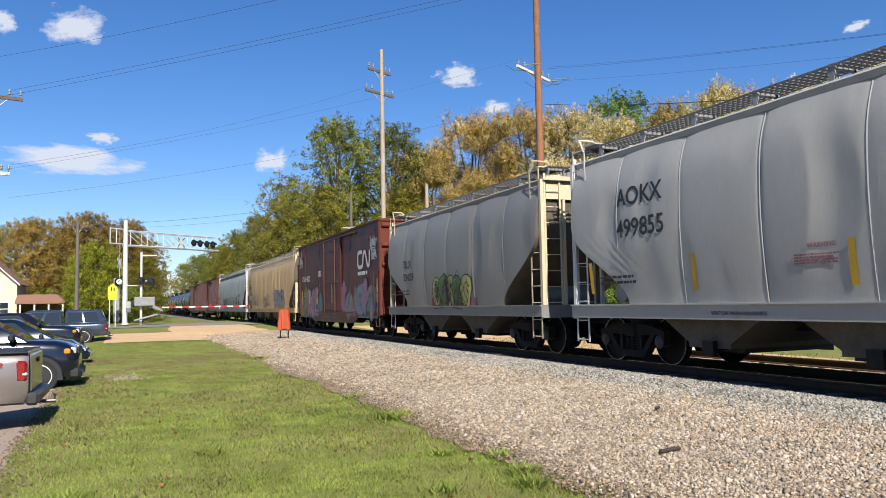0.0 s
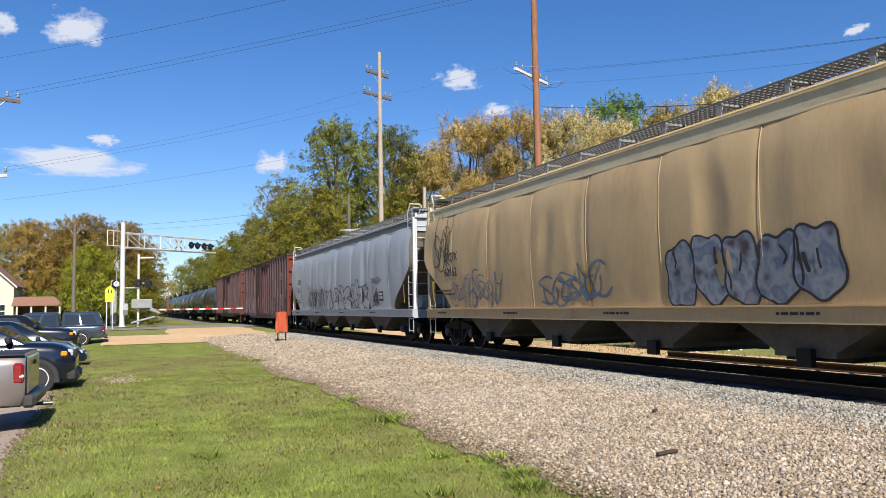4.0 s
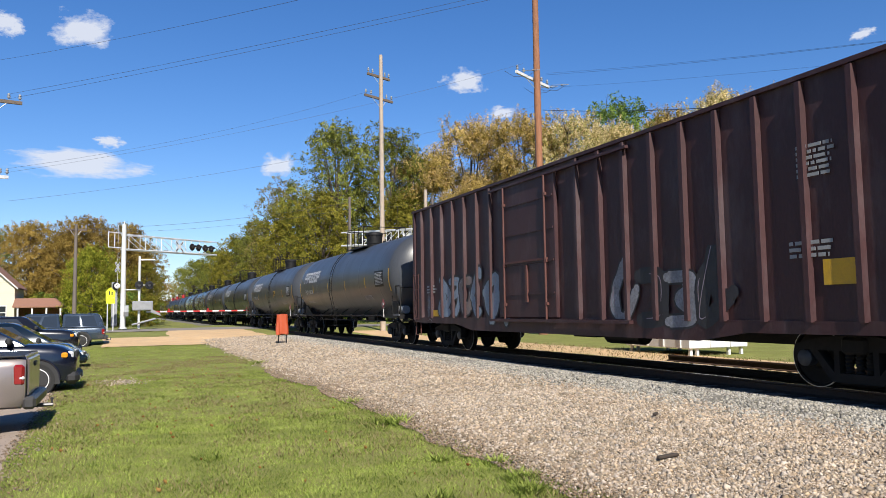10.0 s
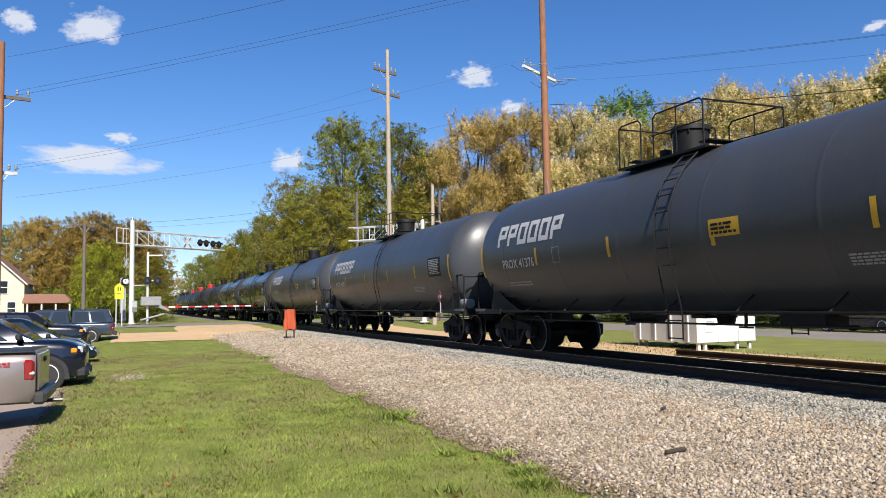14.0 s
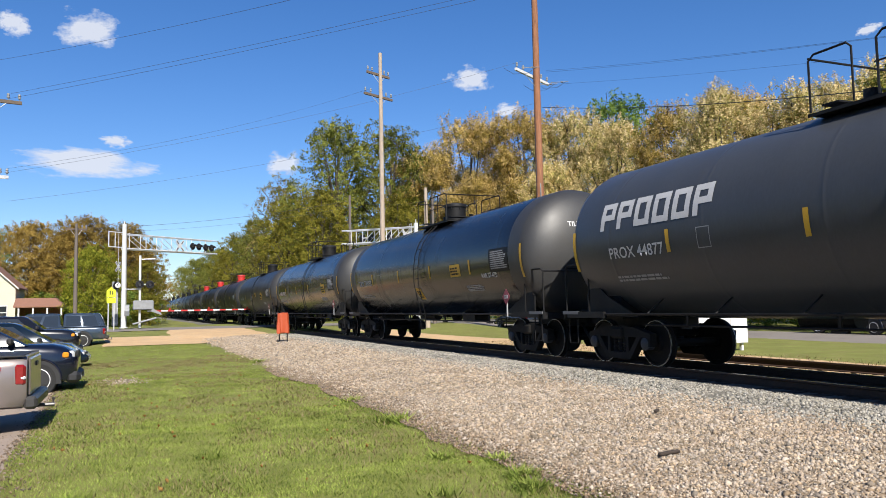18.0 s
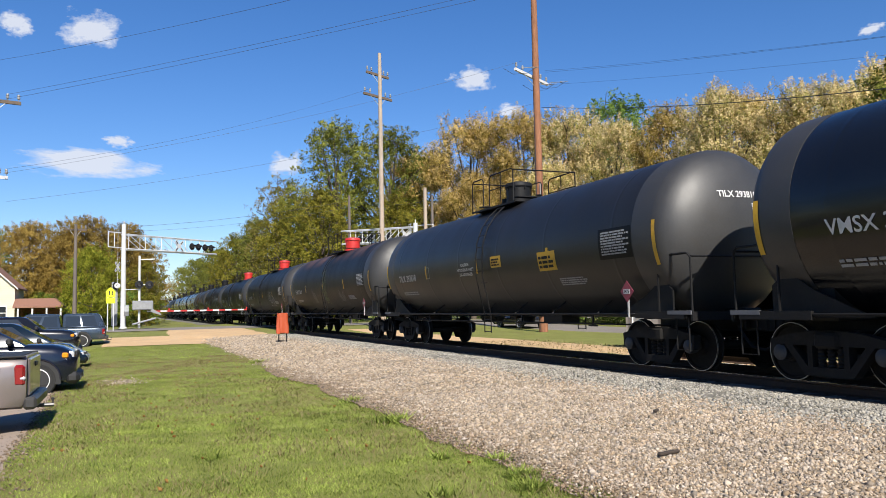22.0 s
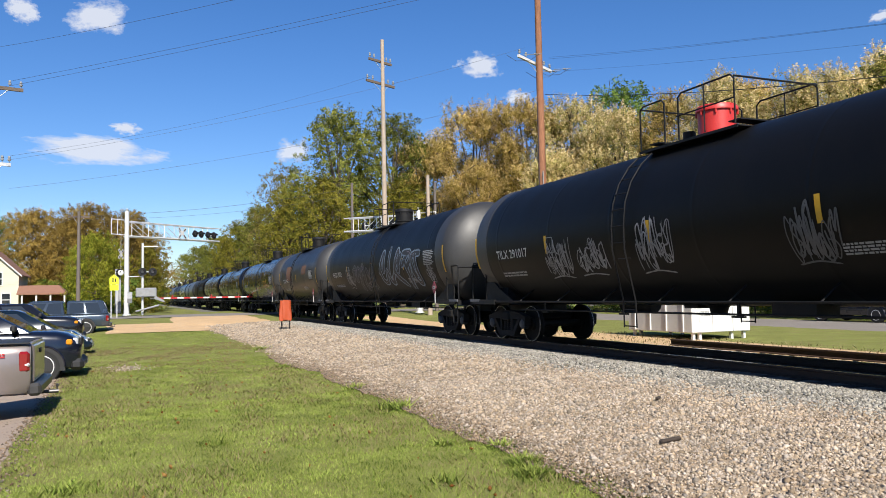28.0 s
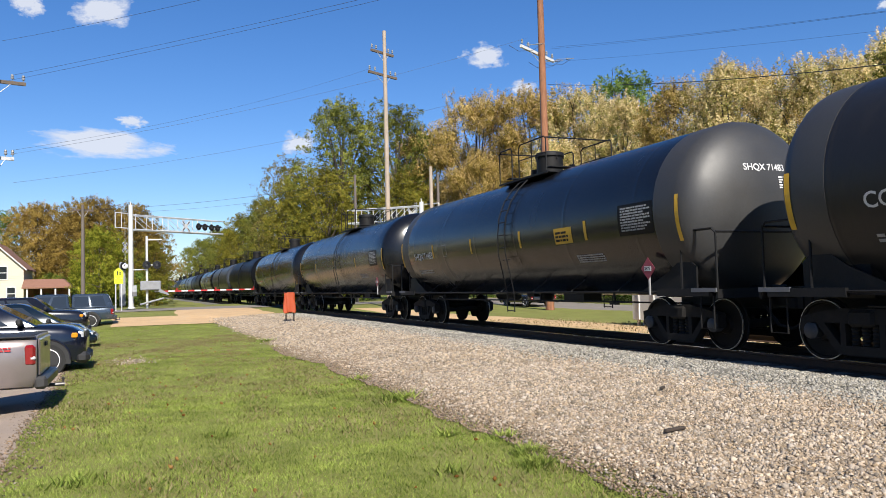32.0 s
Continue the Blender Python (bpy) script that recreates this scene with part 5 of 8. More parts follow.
        s.lathe([(0.02, -0.03), (0.26, -0.02), (0.26, 0.02), (0.02, 0.03)], "y", 16, (0.55, y0 + e * 0.25, low + 1.1))
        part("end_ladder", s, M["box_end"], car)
        part("draft_sill", Shape().chamfer(0, e * (half + 0.25), 0.84, 0.42, 1.1, 0.36, 0.02), M["steel_black"], car)
        truck(car, e * (half - (1.92 if ribs else 1.67)), q)
    couplers(car, length)
    s = Shape().box(0, 0, 0.72, 0.5, 2 * half - 2, 0.26).cyl((-0.6, -2, 0.66), (-0.6, -0.8, 0.66), 0.2, 12).box(0.5, 1.5, 0.66, 0.6, 1.0, 0.3)
    part("underframe", s, M["steel_black"], car)
    # markings
    x = -W - 0.006
    for colour, kind, y0, z0, w_, h_, n_ in sprays:
        if kind == "piece":
            f, s = bubbles(rnd, y0, z0, w_, h_, n_, 0.05, x - 0.001)
            part("graffiti", f, M[colour[0]], car, "sprayed bubble letters")
            part("graffiti_outline", s, M[colour[1]], car)
            continue
        s = drift(rnd, y0, z0, w_, h_, n_, x) if kind == "cloud" else scrawl(rnd, y0, z0, w_, h_, n_, 0.045 if kind == "line" else 0.08, x - 0.022)
        part("graffiti", s, M[colour], car, "sprayed graffiti strokes")
    s = Shape()
    if ribs:
        bars(s, -half + 2.4, 3.55, 0.7, 0.05, 6, rnd, x - 0.002)
    bars(s, -half + 2.6, 2.15, 0.9, 0.055, 3, rnd, x - 0.002)
    bars(s, half - 1.2, 2.0, 0.8, 0.055, 3, rnd, x - 0.002)
    part("small_print", s, M["grey_letter"], car)
    part("notice", Shape().box(x, -half + 1.75, low + 0.85, 0.006, 0.55, 0.36), M["yellow"], car, "yellow notice patch", smooth=0)
    part("notice", Shape().box(x, half - 2.0, low + 0.28, 0.006, 0.6, 0.2), M["yellow"], car, "yellow notice patch", smooth=0)
    if number:
        part("lettering", words("lettering", number, 0.42, flat_side(x - 0.004, half - 0.85, 2.62), None, bold=0.006), M["white"], car, "reporting marks in white letters", smooth=0)
    if marks:
        marks(car, x, half, rnd)
    return car


def red_box_marks(car, x, half, rnd):
    # one rounded white line, drawn as a plain shape
    y0 = -4.52
    line = ((0.55, 0.76), (0.16, 0.76), (0.03, 0.62), (0.03, 0.16), (0.16, 0.03), (0.48, 0.03), (0.62, 0.14), (0.70, 0.58), (0.84, 0.75), (0.99, 0.62), (1.16, 0.16), (1.30, 0.04), (1.42, 0.16), (1.46, 0.80))
    part("emblem", ribbon(Shape(), smooth_line([(y0 - u * 1.2, 2.86 + v * 0.85) for u, v in line], 6), 0.16, x - 0.004), M["white"], car, "white rounded line emblem")
    tagged(part("graffiti", dots(rnd, 7.1, 1.5, 5.2, 1.15, 60, 0.035, x - 0.012), M["spray_teal"], car, "sprayed spots"), kind="stuff")
    sprayed(car, rnd, [GLYPH[c] for c in "LARGE"], 6.98, 0.74, 4.25, 1.5, 0.38, 0.075, ("spray_olive", "spray_olive", "spray_mauve", "spray_mauve", "spray_mauve"), "spray_black", x - 0.006)
    tagged(part("graffiti", dots(rnd, 6.8, 0.85, 4.0, 1.2, 46, 0.025, x - 0.026), M["spray_lilac"], car, "pale spots on the letters"), kind="stuff")
    sprayed(car, rnd, loops(rnd, 6), -1.75, 0.78, 5.2, 1.45, 0.30, 0.06, ("spray_mauve", "spray_mix", "spray_brick", "spray_steel"), "spray_violet", x - 0.006)
    s = Shape()
    bars(s, y0, 2.62, 1.77, 0.15, 1, rnd, x - 0.004)
    bars(s, 2.75, 3.05, 0.6, 0.03, 6, rnd, x - 0.004)
    part("small_print", s, M["white"], car)
    for yy, zz in ((6.55, 4.18), (-6.45, 4.12)):
        part("gusset_plate", Shape().chamfer(x + 0.01, yy, zz, 0.07, 0.8, 0.36, 0.02), M["box_red"], car)
    for yy in (5.9, 2.6, -3.3):
        part("panel_seam", Shape().box(x + 0.003, yy, 2.75, 0.012, 0.03, 3.5), M["box_red"], car, smooth=0)
    for k in range(3):
        part("stripe", Shape().box(x - 0.026, half - 1.0 - k * 1.75, 1.75, 0.006, 0.11, 0.75), M["yellow"], car, "yellow reflective stripe", smooth=0)
    part("stripe", Shape().box(x - 0.026, -half + 0.25, 1.85, 0.006, 0.13, 0.95), M["yellow"], car, "yellow reflective stripe", smooth=0)


def brown_box_marks(car, x, half, rnd):
    sprayed(car, rnd, [GLYPH[c] for c in "FOWL"], 7.3, 0.76, 4.7, 1.55, 0.40, 0.085, ("spray_chalk", "spray_silver", "spray_chalk", "spray_silver"), "spray_black", x - 0.004, sharp=True)
    sprayed(car, rnd, [GLYPH[c] for c in "SICR"], -2.2, 0.78, 3.5, 1.42, 0.34, 0.075, ("spray_black",), "spray_silver", x - 0.004, sharp=True)
    s = scrawl(rnd, -half + 1.9, 1.15, 0.9, 1.1, 3, 0.05, x - 0.02)
    part("graffiti", s, M["spray_silver"], car, "sprayed graffiti strokes")


def plain_box_marks(car, x, half, rnd):
    sprayed(car, rnd, loops(rnd, 6), 7.05, 0.98, 5.0, 1.32, 0.26, 0.07, ("spray_pale", "spray_pale", "spray_taupe", "spray_pale"), "spray_black", x - 0.004)
    sprayed(car, rnd, loops(rnd, 4), -2.2, 0.8, 3.2, 1.3, 0.24, 0.04, ("spray_silver", "spray_black"), "spray_black", x - 0.004)
    part("graffiti", scrawl(rnd, 8.0, 1.0, 0.5, 0.9, 4, 0.03, x - 0.02), M["spray_silver"], car, "sprayed graffiti strokes")


def blue_hopper_marks(car, on_side, half, zlo, zhi, rnd):
    for y0, w, h, n in ((0.4, 2.75, 1.12, 3), (-2.55, 2.5, 1.15, 4)):
        sprayed(car, rnd, loops(rnd, n), y0, zlo + 0.02, w, h, 0.36, 0.05, ("hopper_blue",), "spray_black", -0.004, on_side)
    part("small_print", on_side(bars(Shape(), -5.6, zlo + 1.3, 1.35, 0.026, 5, rnd)), M["print_grey"], car)
    part("notice", on_side(Shape().box(0, -6.77, zlo + 0.58, 0.006, 0.46, 0.36)), M["spray_black"], car, "black notice with white marks", smooth=0)
    part("notice_print", on_side(bars(Shape(), -6.6, zlo + 0.66, 0.36, 0.08, 2, rnd, -0.008)), M["white"], car)


def cement_marks(car, on_side, half, zlo, zhi, rnd):
    me = words("warning", "WARNING", 0.095, flat_side(0, -half + 4.75, zlo + 0.86), None, bold=0.003)
    lay_on = on_side(Shape().add([v.co for v in me.vertices], []))
    for v, p in zip(me.vertices, lay_on.v):
        v.co = p
    part("warning", me, M["print_rose"], car, "red warning stencil", smooth=0)
    part("small_print", on_side(bars(Shape(), -half + 5.0, zlo + 0.76, 0.75, 0.024, 4, rnd)), M["print_rose"], car)
    part("sill_words", words("sill_words", "VENT CAR WHEN UNLOADING", 0.085, flat_side(-1.549, 1.2, 1.0), None, bold=0.002), M["spray_black"], car, smooth=0)


# coupling points along the train at 13 s, in metres along the track
SPEED, GAIN = 10.16, 0.0026
CUTS = [-128.95, -116.52, -103.75, -87.6, -67.5, -45.85, -25.8, -4.94, 12.93, 30.59, 48.46, 66.19, 84.04, 101.80, 119.73, 137.72, 155.77, 173.50, 190.99, 203.67, 221.13, 239.17]


def span_of(i):
    return CUTS[i + 1] - CUTS[i], (CUTS[i] + CUTS[i + 1]) / 2


CARS = []


def couple(maker, i, *args, **kw):
    l, q = span_of(i)
    CARS.append((maker(l, q, *args, **kw), q))


couple(hopper_car, 0, "hopper_white", "hopper_white", "light grey covered hopper with bulged sides and dark lettering", 2, "AOKX 499855", 4.30, 11, stripes=4, extra=cement_marks, letter=(0.50, 2.02))
couple(hopper_car, 1, "hopper_grey", "cream", "grey covered hopper with cream end and green graffiti", 2, "TILX 334259", 4.22, 12, letter=(0.36, 1.42), sprays=(("spray_rose", "cloud", 1.35, 1.14, 3.4, 0.4, 5), (("spray_lime", "spray_black"), "letters", 1.15, 1.16, 2.85, 1.02, 5)))
couple(box_car, 2, "box_red", "dark red boxcar with smooth sides covered in graffiti", False, 4.66, 0.86, 13, "CN414622", inset=0.55, sprays=
       (("spray_teal", "cloud", 7.15, 0.68, 5.3, 1.35, 9), ("spray_teal", "cloud", -1.75, 0.74, 5.5, 1.25, 9), ("spray_mauve", "line", 1.9, 0.78, 3.2, 0.5, 7), ("spray_white", "line", 7.35, 3.5, 0.95, 0.65, 5), ("spray_white", "line", -6.35, 3.6, 0.95, 0.4, 6), ("spray_white", "line", -6.5, 3.15, 0.8, 0.4, 6)), marks=red_box_marks)
couple(hopper_car, 3, "hopper_tan", "cream", "dirty tan covered hopper with cream end frames and graffiti", 4, "OCPX 62162", 4.36, 14, stripes=3, inset=0.42,
       sprays=(("spray_blue", "fat", 2.1, 1.2, 3.2, 0.75, 4), (("spray_faded", "spray_black"), "piece", -2.6, 1.2, 3.6, 1.15, 5), ("spray_black", "line", 8.6, 2.3, 1.7, 1.5, 3), ("spray_blue", "line", 7.6, 1.2, 3.7, 0.8, 7)))
couple(hopper_car, 4, "hopper_blue", "hopper_blue", "pale blue-grey covered hopper with black outline graffiti", 4, "OCPX 62393", 4.36, 15, inset=0.6, roof_paint="steel_grey", stripes=4, extra=blue_hopper_marks,
       sprays=((("hopper_blue", "spray_black"), "piece", 5.7, 1.15, 5.0, 0.95, 10), ("spray_black", "line", 5.7, 1.2, 5.0, 0.9, 18), ("spray_black", "line", -5.65, 1.4, 0.85, 0.55, 5), ("spray_black", "line", -4.95, 1.16, 0.4, 0.22, 3)))
couple(box_car, 5, "box_brown", "weathered brown ribbed boxcar with silver graffiti", True, 4.62, 0.86, 16, inset=0.9, marks=brown_box_marks)
couple(box_car, 6, "box_brown", "weathered brown ribbed boxcar with blue and white graffiti", True, 4.62, 0.86, 17, inset=1.15, marks=plain_box_marks)
R_, Z_ = 1.63, 2.58
for i_, num in ((7, "PROX 45024"), (8, "PROX 41376"), (9, "PROX 44901"), (10, "PROX 44877")):
    couple(tank_car, i_, R_, Z_, "tank_satin", "dark grey tank car with a pale block logo", number=num, logo=True, stripes=6, oy=-1.0 if i_ == 7 else 0.65, ly=0.6 if i_ == 7 else -0.35, notices=((-1.45, -0.12, 0.7, 0.3),) if i_ in (8, 10) else (), seed=20 + i_)
# grey heads on the next two stand for sun sheen on black ends
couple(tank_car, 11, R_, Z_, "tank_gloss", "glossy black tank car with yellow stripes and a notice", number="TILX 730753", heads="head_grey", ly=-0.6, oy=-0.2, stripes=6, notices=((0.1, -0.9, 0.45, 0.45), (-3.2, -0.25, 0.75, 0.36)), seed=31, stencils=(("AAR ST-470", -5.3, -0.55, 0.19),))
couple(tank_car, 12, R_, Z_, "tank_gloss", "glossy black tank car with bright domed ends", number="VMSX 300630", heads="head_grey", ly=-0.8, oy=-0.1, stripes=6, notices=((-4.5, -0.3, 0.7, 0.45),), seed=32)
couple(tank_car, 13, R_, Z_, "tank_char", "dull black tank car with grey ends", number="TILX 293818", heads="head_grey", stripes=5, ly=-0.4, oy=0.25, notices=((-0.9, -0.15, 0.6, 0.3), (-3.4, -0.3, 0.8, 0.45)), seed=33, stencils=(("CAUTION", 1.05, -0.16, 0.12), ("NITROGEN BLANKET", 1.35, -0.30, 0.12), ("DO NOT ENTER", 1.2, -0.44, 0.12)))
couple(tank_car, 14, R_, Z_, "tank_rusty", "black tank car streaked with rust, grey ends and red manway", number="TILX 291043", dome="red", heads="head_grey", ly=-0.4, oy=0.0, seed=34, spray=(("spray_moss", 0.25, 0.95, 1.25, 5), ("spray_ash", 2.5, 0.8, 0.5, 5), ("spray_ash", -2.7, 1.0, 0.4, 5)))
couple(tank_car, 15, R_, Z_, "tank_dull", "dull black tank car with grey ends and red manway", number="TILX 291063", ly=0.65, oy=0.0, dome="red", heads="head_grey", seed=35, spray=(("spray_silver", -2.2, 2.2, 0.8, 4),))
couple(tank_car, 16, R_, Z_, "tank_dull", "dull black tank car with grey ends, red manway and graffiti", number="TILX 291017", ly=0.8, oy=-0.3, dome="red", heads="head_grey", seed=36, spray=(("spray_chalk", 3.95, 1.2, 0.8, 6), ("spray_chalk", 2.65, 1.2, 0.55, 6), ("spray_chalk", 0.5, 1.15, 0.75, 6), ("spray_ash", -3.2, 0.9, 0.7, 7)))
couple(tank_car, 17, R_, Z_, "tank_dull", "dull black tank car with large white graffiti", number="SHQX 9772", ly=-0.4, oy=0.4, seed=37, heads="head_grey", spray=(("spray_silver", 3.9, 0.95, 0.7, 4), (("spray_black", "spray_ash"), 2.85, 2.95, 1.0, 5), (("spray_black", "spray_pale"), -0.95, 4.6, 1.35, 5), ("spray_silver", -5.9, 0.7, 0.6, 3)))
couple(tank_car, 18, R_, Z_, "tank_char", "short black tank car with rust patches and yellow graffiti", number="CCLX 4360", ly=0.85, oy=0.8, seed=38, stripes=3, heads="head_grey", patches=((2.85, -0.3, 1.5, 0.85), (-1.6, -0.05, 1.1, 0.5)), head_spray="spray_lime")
# grey heads once more for the sheen of sunlit black ends
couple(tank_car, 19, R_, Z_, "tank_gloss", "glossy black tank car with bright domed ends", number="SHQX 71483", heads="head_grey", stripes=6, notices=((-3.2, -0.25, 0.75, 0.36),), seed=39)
couple(tank_car, 20, R_, Z_, "tank_gloss", "glossy black tank car", stripes=5, seed=40)
for k_ in range(19):
    CUTS.append(CUTS[-1] + 17.95)
    couple(tank_car, 21 + k_, R_, Z_, ("tank_gloss", "tank_dull", "tank_satin")[k_ % 3], "black tank car far back in the train", detail=False, seed=50 + k_)


# ---------------- things beside the track ----------------
M.update({
    "pole_red": mat("pole_red", (0.219, 0.0949, 0.04745), 0.85, vary=0.55, scale=3, fine=14, stretch=(1, 1, 0.15), bump=0.4),
    "pole_grey": mat("pole_grey", (0.3358, 0.2701, 0.2117), 0.9, vary=0.4, scale=2, fine=25, stretch=(1, 1, 0.15), bump=0.4),
    "pole_dark": mat("pole_dark", (0.1241, 0.1022, 0.0876), 0.9, vary=0.3, scale=2, fine=25, stretch=(1, 1, 0.15), bump=0.4),
    "arm_wood": mat("arm_wood", (0.1168, 0.0876, 0.0657), 0.9, vary=0.3, scale=5, fine=25, bump=0.3),
    "porcelain": mat("porcelain", (0.219, 0.2263, 0.2409), 0.25, vary=0.1, bump=0),
    "wire": mat("wire", (0.02555, 0.0292, 0.0365), 0.6, vary=0.1, bump=0),
    "alu": mat("alu", (0.66, 0.66, 0.65), 0.45, metal=0.35, vary=0.12, scale=3, fine=40, bump=0.04),
    "signal_black": mat("signal_black", (0.00876, 0.00876, 0.00949), 0.5, vary=0.2, bump=0),
    "sign_yellow": mat("sign_yellow", (0.5256, 0.5986, 0.0146), 0.5, vary=0.06, bump=0),
    "gate_red": mat("gate_red", (0.4015, 0.0219, 0.0219), 0.5, vary=0.1, bump=0),
    "siding": mat("siding", (0.5548, 0.511, 0.4015), 0.7, vary=0.06, scale=2, fine=20, bump=0.1),
    "shingle": mat("shingle", (0.219, 0.1095, 0.073), 0.9, vary=0.3, scale=5, fine=30, bump=0.4),
    "case_white": mat("case_white", (0.584, 0.584, 0.5767), 0.5, vary=0.05, scale=2, fine=30, bump=0.03, dirt=(0.438, 0.4234, 0.3942), dirt_amount=0.4),
    "paint_silver": mat("paint_silver", (0.23, 0.195, 0.185), 0.32, metal=0.45, vary=0.06, scale=2, fine=60, bump=0, coat=0.6),
    "paint_teal": mat("paint_teal", (0.0073, 0.0146, 0.0219), 0.2, metal=0.3, vary=0.1, scale=2, fine=60, bump=0, coat=0.9),
    "paint_navy": mat("paint_navy", (0.00584, 0.00803, 0.01752), 0.25, metal=0.2, vary=0.1, scale=2, fine=60, bump=0, coat=0.9),
    "paint_black": mat("paint_black", (0.00876, 0.00876, 0.01022), 0.22, metal=0.1, vary=0.1, scale=2, fine=60, bump=0, coat=0.9),
    "paint_slate": mat("paint_slate", (0.045, 0.062, 0.085), 0.26, metal=0.4, vary=0.06, scale=2, fine=60, bump=0, coat=0.8),
    "plastic": mat("plastic", (0.0146, 0.0146, 0.01533), 0.6, vary=0.2, scale=4, fine=60, bump=0.1),
    "tyre": mat("tyre", (0.01314, 0.01314, 0.01314), 0.85, vary=0.2, scale=6, fine=60, bump=0.2),
    "lens_red": mat("lens_red", (0.2008, 0.0073, 0.0073), 0.15, vary=0.1, bump=0, coat=0.8),
    "lens_amber": mat("lens_amber", (0.6205, 0.2336, 0.0146), 0.2, vary=0.1, bump=0, coat=0.8),
    # unlit red signal lens, coloured the pale grey of the sky it reflects
    "lens_sky_grey": mat("lens_sky_grey", (0.2336, 0.1971, 0.1971), 0.12, vary=0.2, bump=0, coat=1.0),
    "lens_clear": mat("lens_clear", (0.511, 0.511, 0.5256), 0.12, vary=0.1, bump=0, coat=0.8),
    "bark": mat("bark", (0.0803, 0.06205, 0.04745), 0.95, vary=0.35, scale=3, fine=20, bump=0.6, stretch=(1, 1, 0.3)),
    "glass": glass("glass"),
})


def gz(x, y):
    return ground_z(x, y)


def utility_pole(x, y, h, r, paint, label, arms=(), lean=(0, 0)):
    """arms: (height, half length, direction in degrees, drop along it, material)."""
    z0 = gz(x, y) - 0.3
    p = thing("utility_pole", label, "utility pole", Matrix.Translation((x, y, z0)))
    sh = Shape()
    sh.lathe([(r * (1.12 - 0.4 * i / 8), h * i / 8) for i in range(9)], "z", 14)
    part("shaft", sh, M[paint], p)
    for z, hl, ang, slope, mt in arms:
        d = Vector((math.cos(radians(ang)), math.sin(radians(ang)), slope))
        c = Vector((lean[0] * z / h, lean[1] * z / h, z))
        m = Matrix.Rotation(radians(ang), 3, "Z") @ Matrix.Rotation(-math.atan(slope), 3, "Y")
        o = c + Vector((-d.y, d.x, 0)).normalized() * (r + 0.05)
        a = part("crossarm", Shape().box(o.x, o.y, o.z, 2 * hl, 0.13, 0.16, m), M[mt], p, smooth=0)
        br = Shape()
        for e in (-1, 1):
            br.cyl(tuple(o + d * (e * hl * 0.55)), tuple(c + Vector((0, 0, -0.75))), 0.018, 5)
        part("brace", br, M["galv"], p)
        for u in (-0.92, -0.55, 0.55, 0.92):
            q = o + d * (u * hl)
            part("insulator", Shape().lathe([(0.018, 0.06), (0.022, 0.18), (0.07, 0.20), (0.078, 0.27), (0.05, 0.30), (0.072, 0.35), (0.045, 0.43)], "z", 10, tuple(q)), M["porcelain"], a)
    return p


utility_pole(16.16, 49.43, 19.45, 0.17, "pole_grey", "tall weathered grey timber utility pole with two crossarms", ((17.95, 1.08, 27, 0.0, "arm_wood"), (16.4, 1.36, 27, 0.0, "arm_wood")))
pb = utility_pole(22.55, 38.95, 22.3, 0.235, "pole_red", "tall reddish brown utility pole with a pale crossarm", ((15.55, 1.9, 30, -0.02, "white"),))
for k_, (ax_, az_) in enumerate(((-1.75, 15.62), (1.75, 15.55), (0.35, 15.1))):
    d_ = Vector((math.cos(radians(30)), math.sin(radians(30)), 0))
    o_ = d_ * ax_ + Vector((0, 0, az_))
    part("dead_end_insulator", Shape().tube([tuple(o_), tuple(o_ + Vector((0.9, -0.55, -0.02))), ], 0.02, 6).lathe([(0.02, 0.0), (0.06, 0.03), (0.02, 0.06), (0.06, 0.09), (0.02, 0.12), (0.06, 0.15), (0.02, 0.18)], "x", 10, tuple(o_ + Vector((0.5, -0.3, 0)))), M["porcelain"], pb)
    part("jumper_wire", Shape().tube([tuple(o_ + Vector((0.8, -0.5, 0))), tuple(o_ + Vector((0.3, -0.2, -0.35))), tuple(o_ + Vector((-0.4, 0.2, -0.35))), tuple(o_ + Vector((-0.9, 0.4, 0)))], 0.012, 5), M["wire"], pb)
part("meter_box", Shape().chamfer(-0.2, -0.33, 1.6, 0.35, 0.2, 0.55, 0.03).cyl((-0.1, -0.27, 1.8), (-0.1, -0.27, 9), 0.03, 8), M["steel_grey"], pb)
part("ground_lead", Shape().tube([(-0.24, -0.05, 0.4), (-0.22, -0.05, 13.2)], 0.02, 5), M["wire"], pb)
utility_pole(19.34, 49.35, 10.1, 0.16, "pole_grey", "short cut-off pale timber pole")
utility_pole(18.9, 67.4, 12.0, 0.15, "pole_dark", "slim dark grey utility pole")
utility_pole(22.4, 55.66, 10.5, 0.14, "pole_dark", "slim dark utility pole beside a pale stub")
utility_pole(-4.2, 74.88, 9.7, 0.17, "pole_dark", "grey brown roadside utility pole", ((9.2, 0.9, 10, 0, "arm_wood"),))
utility_pole(-6.12, 41.57, 15.2, 0.19, "pole_red", "reddish brown utility pole beside the parking lot", ((12.55, 1.3, 12, 0.0, "arm_wood"), (8.8, 0.8, 12, 0.0, "galv")))


def overhead_wire(a, b, sag, r=0.014, label="thin dark overhead power line"):
    s = Shape()
    n = 14
    pts = []
    for i in range(n + 1):
        u = i / n
        p = Vector(a).lerp(Vector(b), u)
        p.z -= sag * 4 * u * (1 - u)
        pts.append(tuple(p))
    s.tube(pts, r, 4)
    tagged(part("overhead_wire", s, M["wire"]), label, "power line", "overhead wires")


# from the pole beside the lot, over the track and overhead
overhead_wire((-5.87, 41.59, 13.68), (10.63, 16.32, 11.03), 0.25, 0.0065)
overhead_wire((-5.83, 41.59, 11.67), (21.50, 13.35, 12.81), 0.25, 0.0065)
